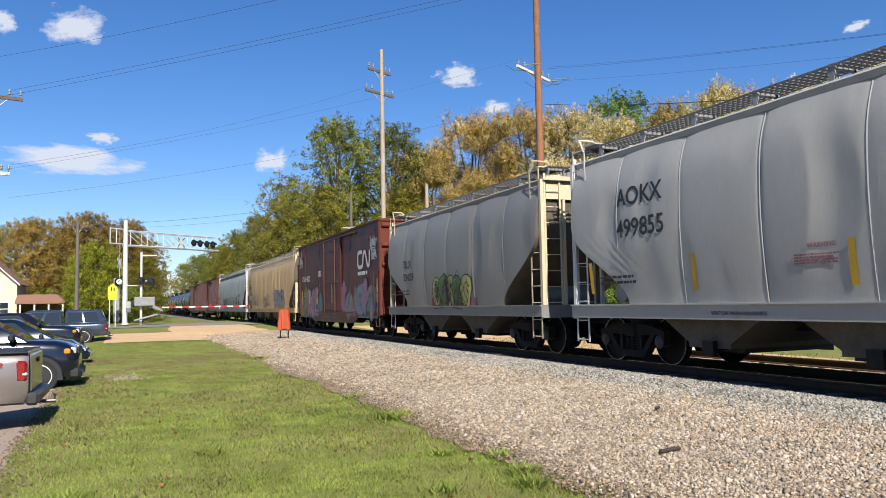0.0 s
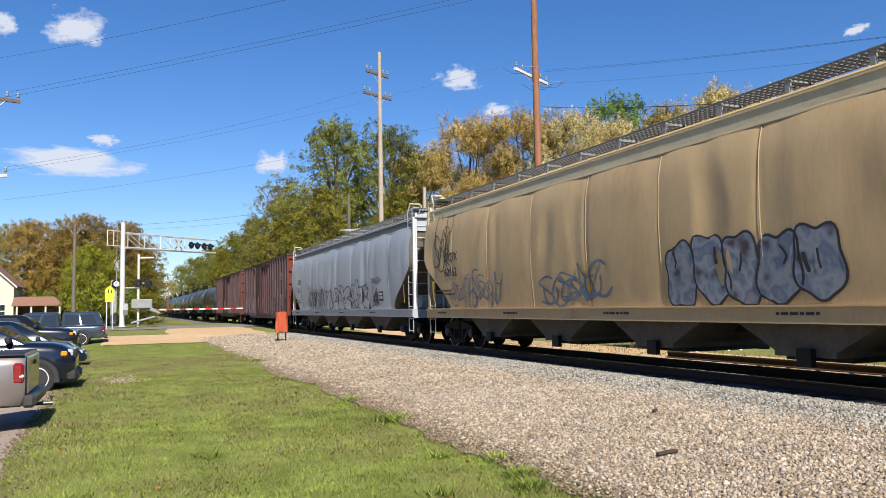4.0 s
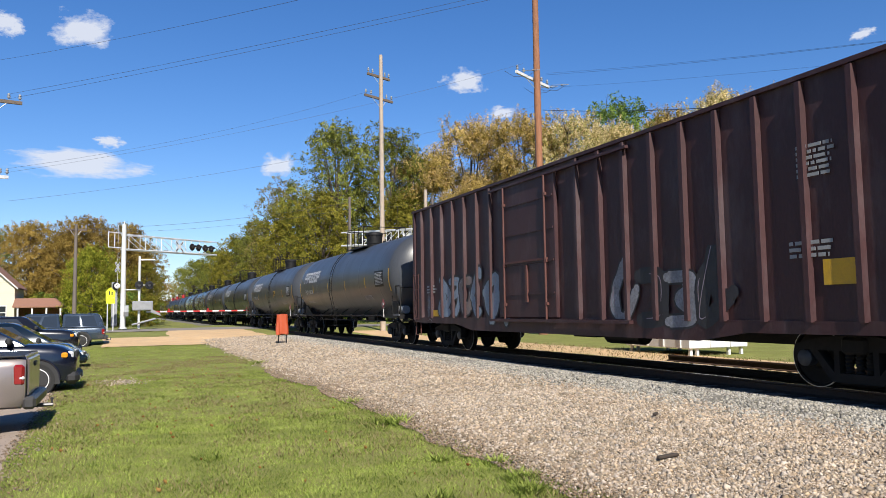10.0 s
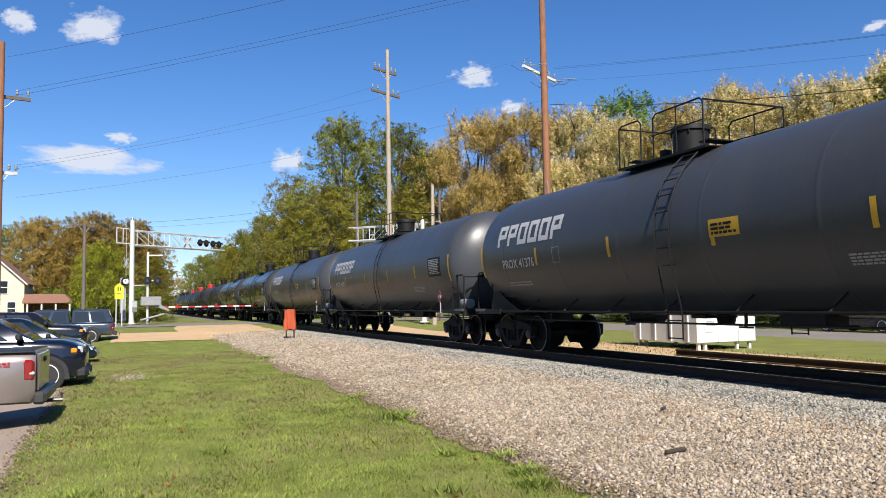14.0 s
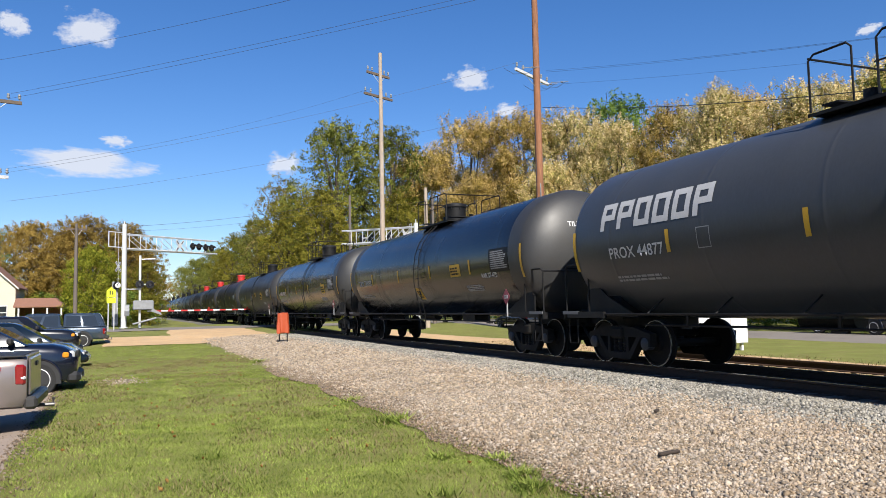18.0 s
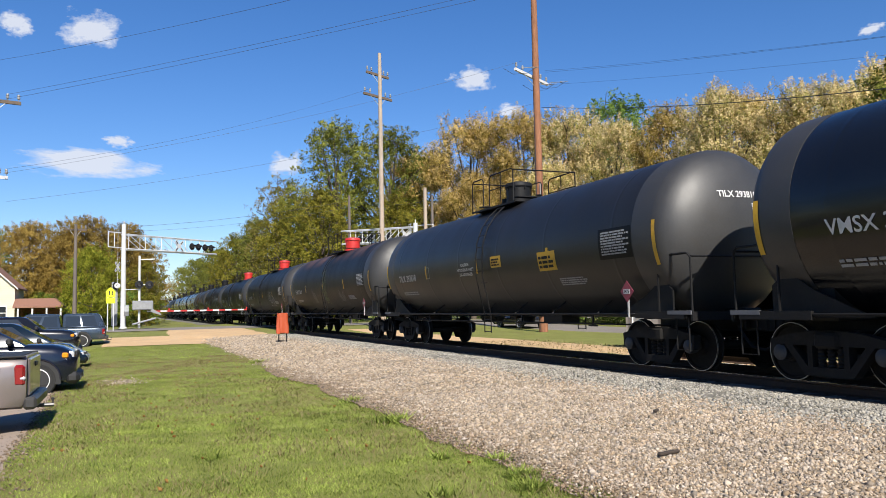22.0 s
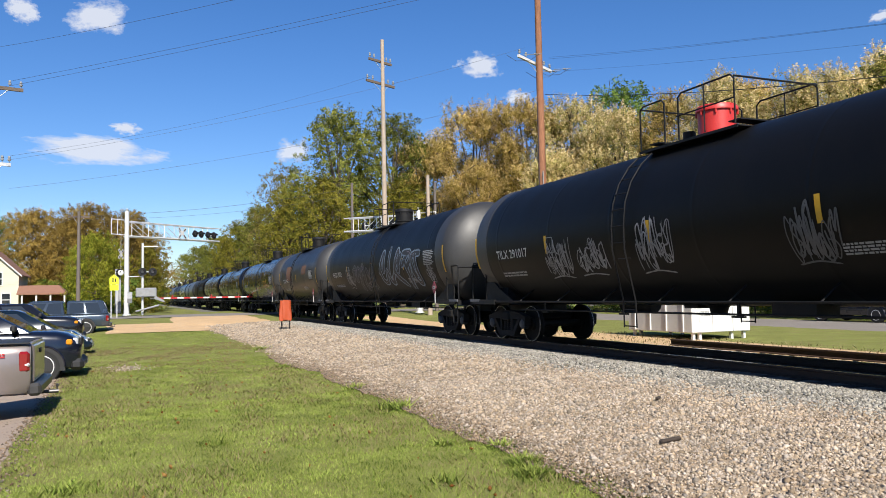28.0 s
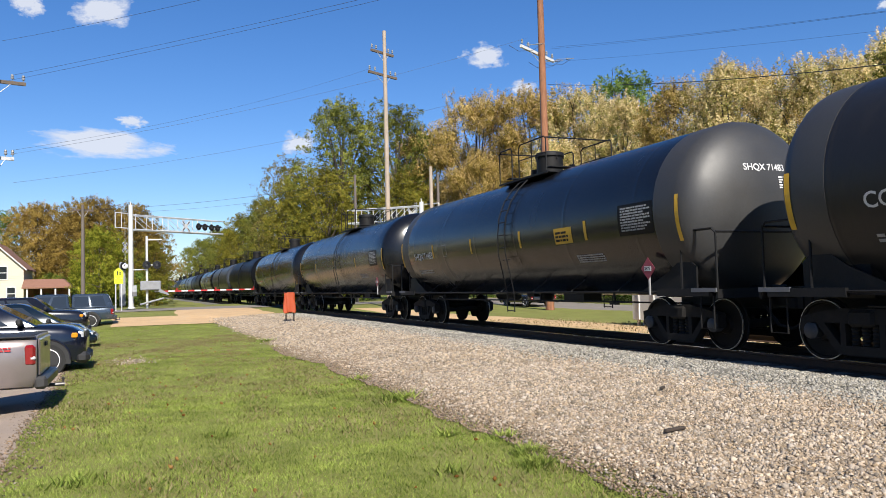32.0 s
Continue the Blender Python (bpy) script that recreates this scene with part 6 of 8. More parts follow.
overhead_wire((-5.36, 41.66, 12.07), (19.87, 13.82, 12.55), 0.25, 0.0065)
overhead_wire((-5.53, 41.63, 8.15), (21.2, 38.2, 15.5), 0.5, 0.0065)
overhead_wire((-5.48, 41.64, 8.35), (15.3, 49.0, 16.3), 0.5, 0.0065)
overhead_wire((-5.38, 41.65, 6.78), (22.5, 38.8, 13.3), 0.6, 0.0065)
overhead_wire((-4.2, 74.8, 8.9), (18.9, 67.4, 11.2), 0.5, 0.0143)
overhead_wire((-4.2, 74.8, 8.6), (18.9, 67.4, 10.6), 0.6, 0.0104)
overhead_wire((-4.2, 74.8, 8.9), (-8.39, 61.43, 5.56), 0.1, 0.0117)
overhead_wire((18.9, 67.4, 11.2), (22.4, 55.66, 9.8), 0.4, 0.0104)
overhead_wire((22.4, 55.66, 9.6), (22.7, 39, 12.4), 0.5, 0.0104)
for dz in (0.0, 0.10):
    overhead_wire((23.6, 39.6, 15.5 + dz), (24.37, 9.08, 8.42), 0.2, 0.0059)
overhead_wire((23.2, 39.4, 14.6), (24.50, 9.19, 7.89), 0.2, 0.0046)
overhead_wire((22.75, 38.7, 13.0), (24.65, 9.53, 7.29), 0.55, 0.020, "thick black overhead cable")


# --- level crossing ---
def lamp_pair(parent, at, ang, n=2):
    """Round black flashing-light backboards with hoods, facing along ang."""
    for k in range(n):
        m = Matrix.Translation(at) @ Matrix.Rotation(radians(ang), 4, "Z") @ Matrix.Translation(((k - (n - 1) / 2) * 0.76, 0, 0))
        s = Shape().lathe([(0.30, 0.0), (0.31, 0.02), (0.28, 0.03), (0.13, 0.03)], "y", 24)
        s.v = [tuple(m @ Vector(v)) for v in s.v]
        lm = part("signal_lamp", s, M["signal_black"], parent, "black round flashing light with hood")
        h = Shape().cyl((0, 0.03, 0), (0, 0.24, 0), 0.12, 12)
        h.v = [tuple(m @ Vector(v)) for v in h.v]
        part("housing", h, M["signal_black"], lm)
        h = Shape()
        for y in (-0.31, -0.01):
            for r in (0.15, 0.165):
                h.v += [(r * math.cos(math.pi * i / 10), y, r * math.sin(math.pi * i / 10)) for i in range(11)]
        for a, b in ((0, 11), (33, 22), (22, 0), (11, 33)):
            h.f += [(a + i, a + i + 1, b + i + 1, b + i) for i in range(10)]
        h.f += [(0, 22, 33, 11), (10, 21, 43, 32)]
        h.v = [tuple(m @ Vector(v)) for v in h.v]
        part("hood", h, M["signal_black"], lm)
        l = Shape().cyl((0, -0.035, 0), (0, -0.02, 0), 0.12, 14)
        l.v = [tuple(m @ Vector(v)) for v in l.v]
        part("lens", l, M["lens_sky_grey"], lm)
    part("lamp_bar", Shape().cyl(tuple(Matrix.Translation(at) @ Matrix.Rotation(radians(ang), 4, "Z") @ Vector((-0.55 * n / 2, 0.1, 0))), tuple(Matrix.Translation(at) @ Matrix.Rotation(radians(ang), 4, "Z") @ Vector((0.55 * n / 2, 0.1, 0))), 0.04, 8), M["alu"], parent)


def crossbuck(parent, at, ang, size=1.1):
    for k, e in enumerate((-1, 1)):
        m = Matrix.Translation(at) @ Matrix.Rotation(radians(ang), 4, "Z") @ Matrix.Translation((0, -0.012 * k, 0)) @ Matrix.Rotation(radians(45 * e), 4, "Y")
        s = Shape().box(0, 0, 0, size, 0.01, 0.21)
        s.v = [tuple(m @ Vector(v)) for v in s.v]
        b = part("crossbuck_blade", s, M["white"], parent, "white crossbuck blade with worn dark lettering", smooth=0)
        t_ = Shape()
        for u in (-0.32, 0.32):
            t_.box(u * size, -0.009, 0, 0.26 * size, 0.004, 0.08)
        t_.v = [tuple(m @ Vector(v)) for v in t_.v]
        part("blade_lettering", t_, M["signal_black"], b, smooth=0)


def cantilever(x, y, z0, h, ang, reach, deep, low, label, lamps_at):
    """A signal bridge on one mast; ang is the direction of its arm in degrees."""
    c = thing("cantilever_signal", label, "crossing signal", Matrix.Translation((x, y, z0)))
    part("mast", Shape().cyl((0, 0, 0), (0, 0, h), 0.21, 16, 0.16).lathe([(0.32, 0), (0.32, 0.06), (0.22, 0.1)], "z", 16).cyl((0, 0, h), (0, 0, h + 0.25), 0.03, 6), M["alu"], c)
    lad = Shape()
    ladder(lad, -0.42, 0, 0.4, h - 0.1, 0.4, along="y", r=0.016)
    part("mast_ladder", lad, M["alu"], c)
    d = Vector((math.cos(radians(ang)), math.sin(radians(ang)), 0))
    n_ = Vector((-d.y, d.x, 0))
    top = low + deep
    t_ = Shape()
    for s_ in (-0.3, 0.3):
        o = n_ * s_
        t_.cyl(tuple(o + Vector((0, 0, low))), tuple(o + d * reach + Vector((0, 0, low + 0.15))), 0.065, 8)
        t_.cyl(tuple(o + Vector((0, 0, top))), tuple(o + d * reach + Vector((0, 0, top + 0.15))), 0.045, 8)
        k, u, stp = 0, 0.2, reach / 6
        while u <= reach + 0.01:
            t_.cyl(tuple(o + d * u + Vector((0, 0, low))), tuple(o + d * u + Vector((0, 0, top + 0.1))), 0.03, 6)
            if u + stp <= reach and k < 4:
                t_.cyl(tuple(o + d * u + Vector((0, 0, top))), tuple(o + d * (u + stp) + Vector((0, 0, low + 0.1))), 0.025, 6)
            u += stp
            k += 1
    part("truss_arm", t_, M["alu"], c, "galvanised truss arm")
    wk = Shape()
    for e in (0, 1):
        wk.tube([tuple(-d * 0.2 + Vector((0, 0, low + 0.1 + e * deep))), tuple(-d * 1.5 + Vector((0, 0, low + 0.1 + e * deep)))], 0.035, 6)
    wk.tube([tuple(-d * 1.5 + Vector((0, 0, low + 0.1))), tuple(-d * 1.5 + Vector((0, 0, top + 0.1)))], 0.035, 6).tube([tuple(-d * 0.9 + Vector((0, 0, low + 0.1))), tuple(-d * 0.9 + Vector((0, 0, top + 0.1)))], 0.03, 6)
    part("back_stay", wk, M["alu"], c)
    for u in lamps_at:
        lamp_pair(c, tuple(d * u - n_ * 0.42 + Vector((0, 0, low + deep * 0.55))), ang, 2)
    crossbuck(c, tuple(d * (lamps_at[0] - 1.9) - n_ * 0.42 + Vector((0, 0, low + deep * 0.5))), ang, 1.25)
    return c


CX, CY, CZ = -0.2, 64.0, 0.12
cs = cantilever(CX, CY, CZ, 8.1, 43, 10.2, 1.15, 6.15, "silver cantilever crossing signal with crossbuck and black lights", (7.4, 9.0))
crossbuck(cs, (-0.42, -0.3, 4.75), 62, 1.0)
lamp_pair(cs, (-0.5, -0.25, 3.3), 35, 1)
part("bell", Shape().lathe([(0.02, 0.0), (0.19, 0.04), (0.22, 0.12), (0.1, 0.2)], "y", 18, (-0.42, -0.55, 3.3)), M["white"], cs, "white crossing bell")
part("control_case", Shape().chamfer(-0.62, 0.1, 1.9, 0.42, 0.35, 3.4, 0.03), M["steel_grey"], cs)
gm = thing("crossing_gate", "lowered crossing gate with red and white striped arm", "crossing gate", Matrix.Translation((0.95, 63.4, CZ)))
part("post", Shape().cyl((0, 0, 0), (0, 0, 5.6), 0.09, 12).cyl((0, 0, 5.3), (1.1, 0, 5.35), 0.04, 8).cyl((0, 0, 3.0), (-1.1, 0.5, 3.0), 0.04, 8), M["alu"], gm)
part("mechanism", Shape().chamfer(0.25, -0.15, 1.75, 1.5, 0.6, 0.72, 0.06), M["steel_grey"], gm)
part("counterweight", Shape().side([(-0.5, 1.3), (-0.2, 1.75), (0.1, 1.8), (0.15, 1.4), (-0.35, 0.95)], -1.1, -0.75).add([(0.9, -0.5, 1.5), (1.5, -0.5, 1.15), (1.6, -0.5, 0.95), (0.8, -0.5, 1.25), (0.9, -0.3, 1.5), (1.5, -0.3, 1.15), (1.6, -0.3, 0.95), (0.8, -0.3, 1.25)], [(0, 1, 2, 3), (7, 6, 5, 4), (0, 4, 5, 1), (1, 5, 6, 2), (2, 6, 7, 3), (3, 7, 4, 0)]).cyl((-0.5, -0.4, 0.3), (1.2, -0.4, 0.75), 0.07, 8), M["steel_grey"], gm)
lamp_pair(gm, (0.35, -0.2, 3.35), 10, 2)
lamp_pair(gm, (0.35, 0.2, 3.35), 190, 2)
for k in range(16):
    u0, u1 = 0.55 + k * 0.5, 0.55 + (k + 1) * 0.5
    part("arm_stripe", Shape().box((u0 + u1) / 2, 0.15 * (u0 + u1) / 2 * 1.0, 1.28, u1 - u0 + 0.01, 0.03, 0.11, Matrix.Rotation(math.atan(0.15), 3, "Z")), M["gate_red" if k % 2 else "white"], gm, smooth=0)
for u in (2.2, 5.2, 8.3):
    part("arm_lamp", Shape().cyl((u, 0.15 * u, 1.34), (u, 0.15 * u, 1.5), 0.06, 10), M["gate_red"], gm, "red gate lamp")
cantilever(19.05, 50.6, 0.0, 7.3, 125, 6.6, 1.0, 6.0, "silver cantilever crossing signal beyond the track", (3.0, 4.8))

sg = thing("school_sign", "fluorescent yellow school crossing sign on two posts", "road sign", Matrix.Translation((-1.05, 61.6, 0.0)))
for e in (-0.2, 0.2):
    part("post", Shape().box(e, 0.03, 1.3, 0.07, 0.05, 2.6), M["galv"], sg, smooth=0)
part("sign_plate", Shape().add([(-0.32, -0.02, 2.48), (0.32, -0.02, 2.48), (0.32, -0.02, 2.95), (0, -0.02, 3.24), (-0.32, -0.02, 2.95), (-0.32, 0, 2.48), (0.32, 0, 2.48), (0.32, 0, 2.95), (0, 0, 3.24), (-0.32, 0, 2.95)], [(0, 1, 2, 3, 4), (9, 8, 7, 6, 5), (0, 5, 6, 1), (1, 6, 7, 2), (2, 7, 8, 3), (3, 8, 9, 4), (4, 9, 5, 0)]), M["sign_yellow"], sg, smooth=0)
part("lower_plate", Shape().box(0, -0.01, 2.24, 0.62, 0.02, 0.40), M["sign_yellow"], sg, smooth=0)
for bx, bz, bw, bh in ((-0.08, 2.82, 0.08, 0.3), (0.1, 2.8, 0.08, 0.26)):
    part("symbol_bar", Shape().box(bx, -0.026, bz, bw, 0.006, bh), M["signal_black"], sg, smooth=0)

# orange covered marker beside the track
om = thing("orange_marker", "bright orange cloth cover over a marker on two dark posts", "marker", Matrix.Translation((6.85, 36.3, gz(6.85, 36.3))))
for e in (-0.17, 0.2):
    part("post", Shape().cyl((e, 0, -0.1), (e, 0, 1.25), 0.03, 8), M["steel_black"], om)
s_ = Shape()
nf = 28
for z, wv in ((0.46, 0.06), (0.78, 0.045), (1.1, 0.02), (1.36, 0.012), (1.40, 0.0)):
    for i in range(nf):
        a = 2 * math.pi * i / nf
        r_ = 1 + wv * 4.5 * math.sin(7 * a + z * 2)
        s_.v.append((0.25 * math.copysign(abs(math.cos(a)) ** 0.6, math.cos(a)) * r_, 0.13 * math.copysign(abs(math.sin(a)) ** 0.6, math.sin(a)) * r_, z + 0.03 * math.sin(3 * a)))
for j in range(4):
    s_.f += [(j * nf + i, j * nf + (i + 1) % nf, (j + 1) * nf + (i + 1) % nf, (j + 1) * nf + i) for i in range(nf)]
s_.f.append(tuple(4 * nf + i for i in range(nf)))
part("cover", s_, M["orange"], om, smooth=60)

# white relay cabinets on short legs beyond the track
rc = thing("relay_cabinet", "white sheet-metal relay cabinet on short legs", "cabinet", Matrix.Translation((17.0, 20.2, -0.25)))
part("case", Shape().chamfer(0, 0, 0.92, 2.3, 3.2, 1.45, 0.02), M["case_white"], rc, smooth=0)
part("lid", Shape().chamfer(0, 0, 1.68, 2.4, 3.3, 0.07, 0.02), M["case_white"], rc, smooth=0)
for k in range(4):
    part("side_batten", Shape().box(-1.165, -1.2 + k * 0.8, 0.92, 0.04, 0.05, 1.4), M["case_white"], rc, smooth=0)
for k in (-0.35, 0.45):
    part("front_batten", Shape().box(k, -1.612, 0.92, 0.03, 0.03, 1.4), M["case_white"], rc, smooth=0)
part("data_label", Shape().box(-0.62, -1.606, 0.72, 0.5, 0.012, 0.4), M["white"], rc, smooth=0)
part("print", bars(Shape(), 0.82, 0.85, 0.4, 0.025, 4, random.Random(3)), M["grey_letter"], rc).matrix_basis = Matrix.Translation((0, -1.618, 0)) @ Matrix.Rotation(radians(90), 4, "Z")
for ex in (-1.0, -0.75, 0.5, 1.0):
    for ey in (-1.45, 1.45):
        part("leg", Shape().box(ex, ey, 0.08, 0.09, 0.09, 0.3), M["case_white"], rc, smooth=0)

# a loose rail on timber blocks
lr = thing("stored_rail", "rusty spare rail lying on short timber blocks", "rail", Matrix.Translation((13.35, 10, 0)))
part("rail", Shape().prism([(x, z - 0.03) for x, z in RAIL], -6.5, 6.5), M["rail_rust"], lr)
for k in range(16):
    part("block", Shape().chamfer(RND.uniform(-0.08, 0.05), -6 + k * 0.78 + RND.uniform(-0.1, 0.1), -0.265, 0.4, 0.13, 0.15, 0.01), M["timber"], lr, smooth=0)


# --- house beyond the road ---
def house(x, y):
    h = thing("house", "cream two-storey gabled house with a brown-roofed porch", "house", Matrix.Translation((x, y, 0.0)))
    w, e, a, dp = 2.75, 4.55, 7.2, 8.0
    part("wall", Shape().prism([(-w, -0.3), (w, -0.3), (w, e), (0, a - 0.1), (-w, e)], 0, dp), M["siding"], h, smooth=0)
    lap = Shape()
    for k in range(34):
        z = 0.1 + k * 0.2
        ww = w if z < e else w * (a - 0.1 - z) / (a - 0.1 - e)
        if ww > 0.1:
            lap.box(0, -0.012, z, 2 * ww, 0.02, 0.03)
    tagged(part("lap_siding", lap, M["siding"], h, smooth=0), kind="stuff")
    for d in (-1, 1):
        part("roof_slope", Shape().prism([(0, a + 0.08), (d * (w + 0.35), e - 0.25), (d * (w + 0.35), e - 0.40), (0, a - 0.08)], -0.35, dp + 0.3), M["shingle"], h, smooth=0)
        part("barge_board", Shape().prism([(0, a + 0.04), (d * (w + 0.33), e - 0.28), (d * (w + 0.33), e - 0.46), (0, a - 0.14)], -0.40, -0.352), M["white"], h, smooth=0)
    for wx, wz in ((0.75, 3.9), (-1.1, 3.9), (1.55, 1.6), (-1.1, 1.6)):
        wi = part("window", Shape().box(wx, -0.04, wz, 0.95, 0.06, 1.55), M["white"], h, smooth=0)
        for k in (-0.36, 0.36):
            part("pane", Shape().box(wx, -0.075, wz + k, 0.75, 0.02, 0.62), M["glass"], wi, smooth=0)
    pr_ = part("porch_roof", Shape().add([(w, -1.7, 2.25), (w + 4.9, -1.7, 2.25), (w + 3.9, 0.4, 3.15), (w, 0.4, 3.15), (w, 3.2, 3.15), (w + 3.9, 3.2, 3.15), (w + 4.9, 3.2, 2.25), (w, -1.7, 2.1), (w + 4.9, -1.7, 2.1), (w + 4.9, 3.2, 2.1), (w, 3.2, 2.1)], [(0, 1, 2, 3), (3, 2, 5, 4), (1, 6, 5, 2), (0, 7, 8, 1), (1, 8, 9, 6), (7, 10, 9, 8), (0, 3, 4, 10, 7), (4, 5, 6, 9, 10)]), M["shingle"], h, smooth=0)
    for k in range(4):
        part("porch_post", Shape().box(w + 0.5 + k * 1.38, -1.5, 1.0, 0.16, 0.16, 2.3), M["white"], h, smooth=0)
    part("porch_wall", Shape().box(w + 2.3, 3.0, 1.0, 4.4, 0.2, 2.4), M["shingle"], h, smooth=0)
    return h


house(-14.0, 95)


# --- vehicles ---
def loft(stations):
    """A body through cross-sections (x, floor, belt, half width, crown): rounded flanks and shoulders."""
    s = Shape()
    rings = []
    for x, zl, zb, hw, cr in stations:
        h = zb - zl
        half_ring = [(0.0, zl), (0.82 * hw, zl), (0.95 * hw, zl + 0.05 * h), (0.99 * hw, zl + 0.25 * h), (hw, zl + 0.52 * h), (0.985 * hw, zl + 0.80 * h), (0.955 * hw, zl + 0.92 * h), (0.88 * hw, zb), (0.55 * hw, zb + cr * 0.8), (0.0, zb + cr)]
        rings.append([(x, -y, z) for y, z in half_ring] + [(x, y, z) for y, z in reversed(half_ring[1:-1])])
    n = len(rings[0])
    for r in rings:
        s.v += r
    for k in range(len(rings) - 1):
        s.f += [(k * n + i, k * n + (i + 1) % n, (k + 1) * n + (i + 1) % n, (k + 1) * n + i) for i in range(n)]
    s.f += [tuple(range(n - 1, -1, -1)), tuple((len(rings) - 1) * n + i for i in range(n))]
    return s


def pane(c, u0, u1, v0, v1, proud):
    """A thin plate on the face with the corners c, between shares u and v of it."""
    a, b, d, e = [Vector(p) for p in c]
    at = lambda u, v: a.lerp(b, u).lerp(e.lerp(d, u), v)
    n = (b - a).cross(e - a).normalized() * proud
    q = [at(u, v) for u, v in ((u0, v0), (u1, v0), (u1, v1), (u0, v1))]
    return Shape().add([p + n for p in q] + [p - n * 0.5 for p in q], [(0, 1, 2, 3), (7, 6, 5, 4), (0, 4, 5, 1), (1, 5, 6, 2), (2, 6, 7, 3), (3, 7, 4, 0)])


def cabin(v, paint, zb, zt, wb, wt, xb, xt, splits, name="cabin", ends=True):
    """A greenhouse: painted frame, roof, and panes set into it. xb, xt: its ends at the belt and at the roof."""
    s = Shape()
    levels = ((0.0, 0.0, 0.0), (0.86, 0.0, 0.0), (0.96, 0.05, 0.04), (1.0, 0.16, 0.13))
    for k, cx, cy in levels:
        x0, x1 = xb[0] + (xt[0] - xb[0]) * k + cx, xb[1] + (xt[1] - xb[1]) * k - cx
        w = wb + (wt - wb) * k - cy
        z = zb + (zt - zb) * k
        s.v += [(x0, -w + 0.05, z), (x0 + 0.05, -w, z), (x1 - 0.05, -w, z), (x1, -w + 0.05, z), (x1, w - 0.05, z), (x1 - 0.05, w, z), (x0 + 0.05, w, z), (x0, w - 0.05, z)]
    for j in range(3):
        s.f += [(j * 8 + i, j * 8 + (i + 1) % 8, j * 8 + 8 + (i + 1) % 8, j * 8 + 8 + i) for i in range(8)]
    s.f += [tuple(range(7, -1, -1)), tuple(24 + i for i in range(8))]
    body = part(name, s, M[paint], v, smooth=50)
    k = 0.86
    x0t, x1t, w1, z1 = xb[0] + (xt[0] - xb[0]) * k, xb[1] + (xt[1] - xb[1]) * k, wb + (wt - wb) * k, zb + (zt - zb) * k
    for d in (-1, 1):
        f = [(xb[0], d * wb, zb), (xb[1], d * wb, zb), (x1t, d * w1, z1), (x0t, d * w1, z1)]
        for a, b in splits:
            g = pane(f, a, b, 0.07, 0.95, -d * 0.006)
            part("side_window", g, M["glass"], body, smooth=0)
    if ends:
        f = [(xb[1], -wb + 0.08, zb), (xb[1], wb - 0.08, zb), (x1t, w1 - 0.08, z1), (x1t, -w1 + 0.08, z1)]
        part("windscreen", pane(f, 0.03, 0.97, 0.04, 0.97, 0.006), M["glass"], body, smooth=0)
        f = [(xb[0], wb - 0.08, zb), (xb[0], -wb + 0.08, zb), (x0t, -w1 + 0.08, z1), (x0t, w1 - 0.08, z1)]
        part("rear_window", pane(f, 0.05, 0.95, 0.08, 0.95, 0.006), M["glass"], body, smooth=0)
    return body


def road_wheel(v, ax, y, d, r):
    wt = part("wheel", Shape().lathe([(r * 0.60, -0.10), (r * 0.92, -0.11), (r * 0.985, -0.085), (r, -0.05), (r, 0.05), (r * 0.985, 0.085), (r * 0.92, 0.11), (r * 0.60, 0.10)], "y", 30, (ax, y, r)), M["tyre"], v)
    q = Shape().lathe([(r * 0.08, 0.075), (r * 0.2, 0.07), (r * 0.22, 0.045), (r * 0.52, 0.03), (r * 0.60, 0.10), (r * 0.65, 0.112), (r * 0.61, 0.116)], "y", 26)
    del q.f[-2:]
    for k in range(6):
        a = 2 * math.pi * k / 6
        q.box(0.38 * r * math.cos(a), 0.075, 0.38 * r * math.sin(a), r * 0.5, 0.035, r * 0.15, Matrix.Rotation(-a, 3, "Y"))
    q.v = [(x + ax, y + d * yy, z + r) for x, yy, z in q.v]
    part("rim", q, M["alloy"], wt, smooth=25)


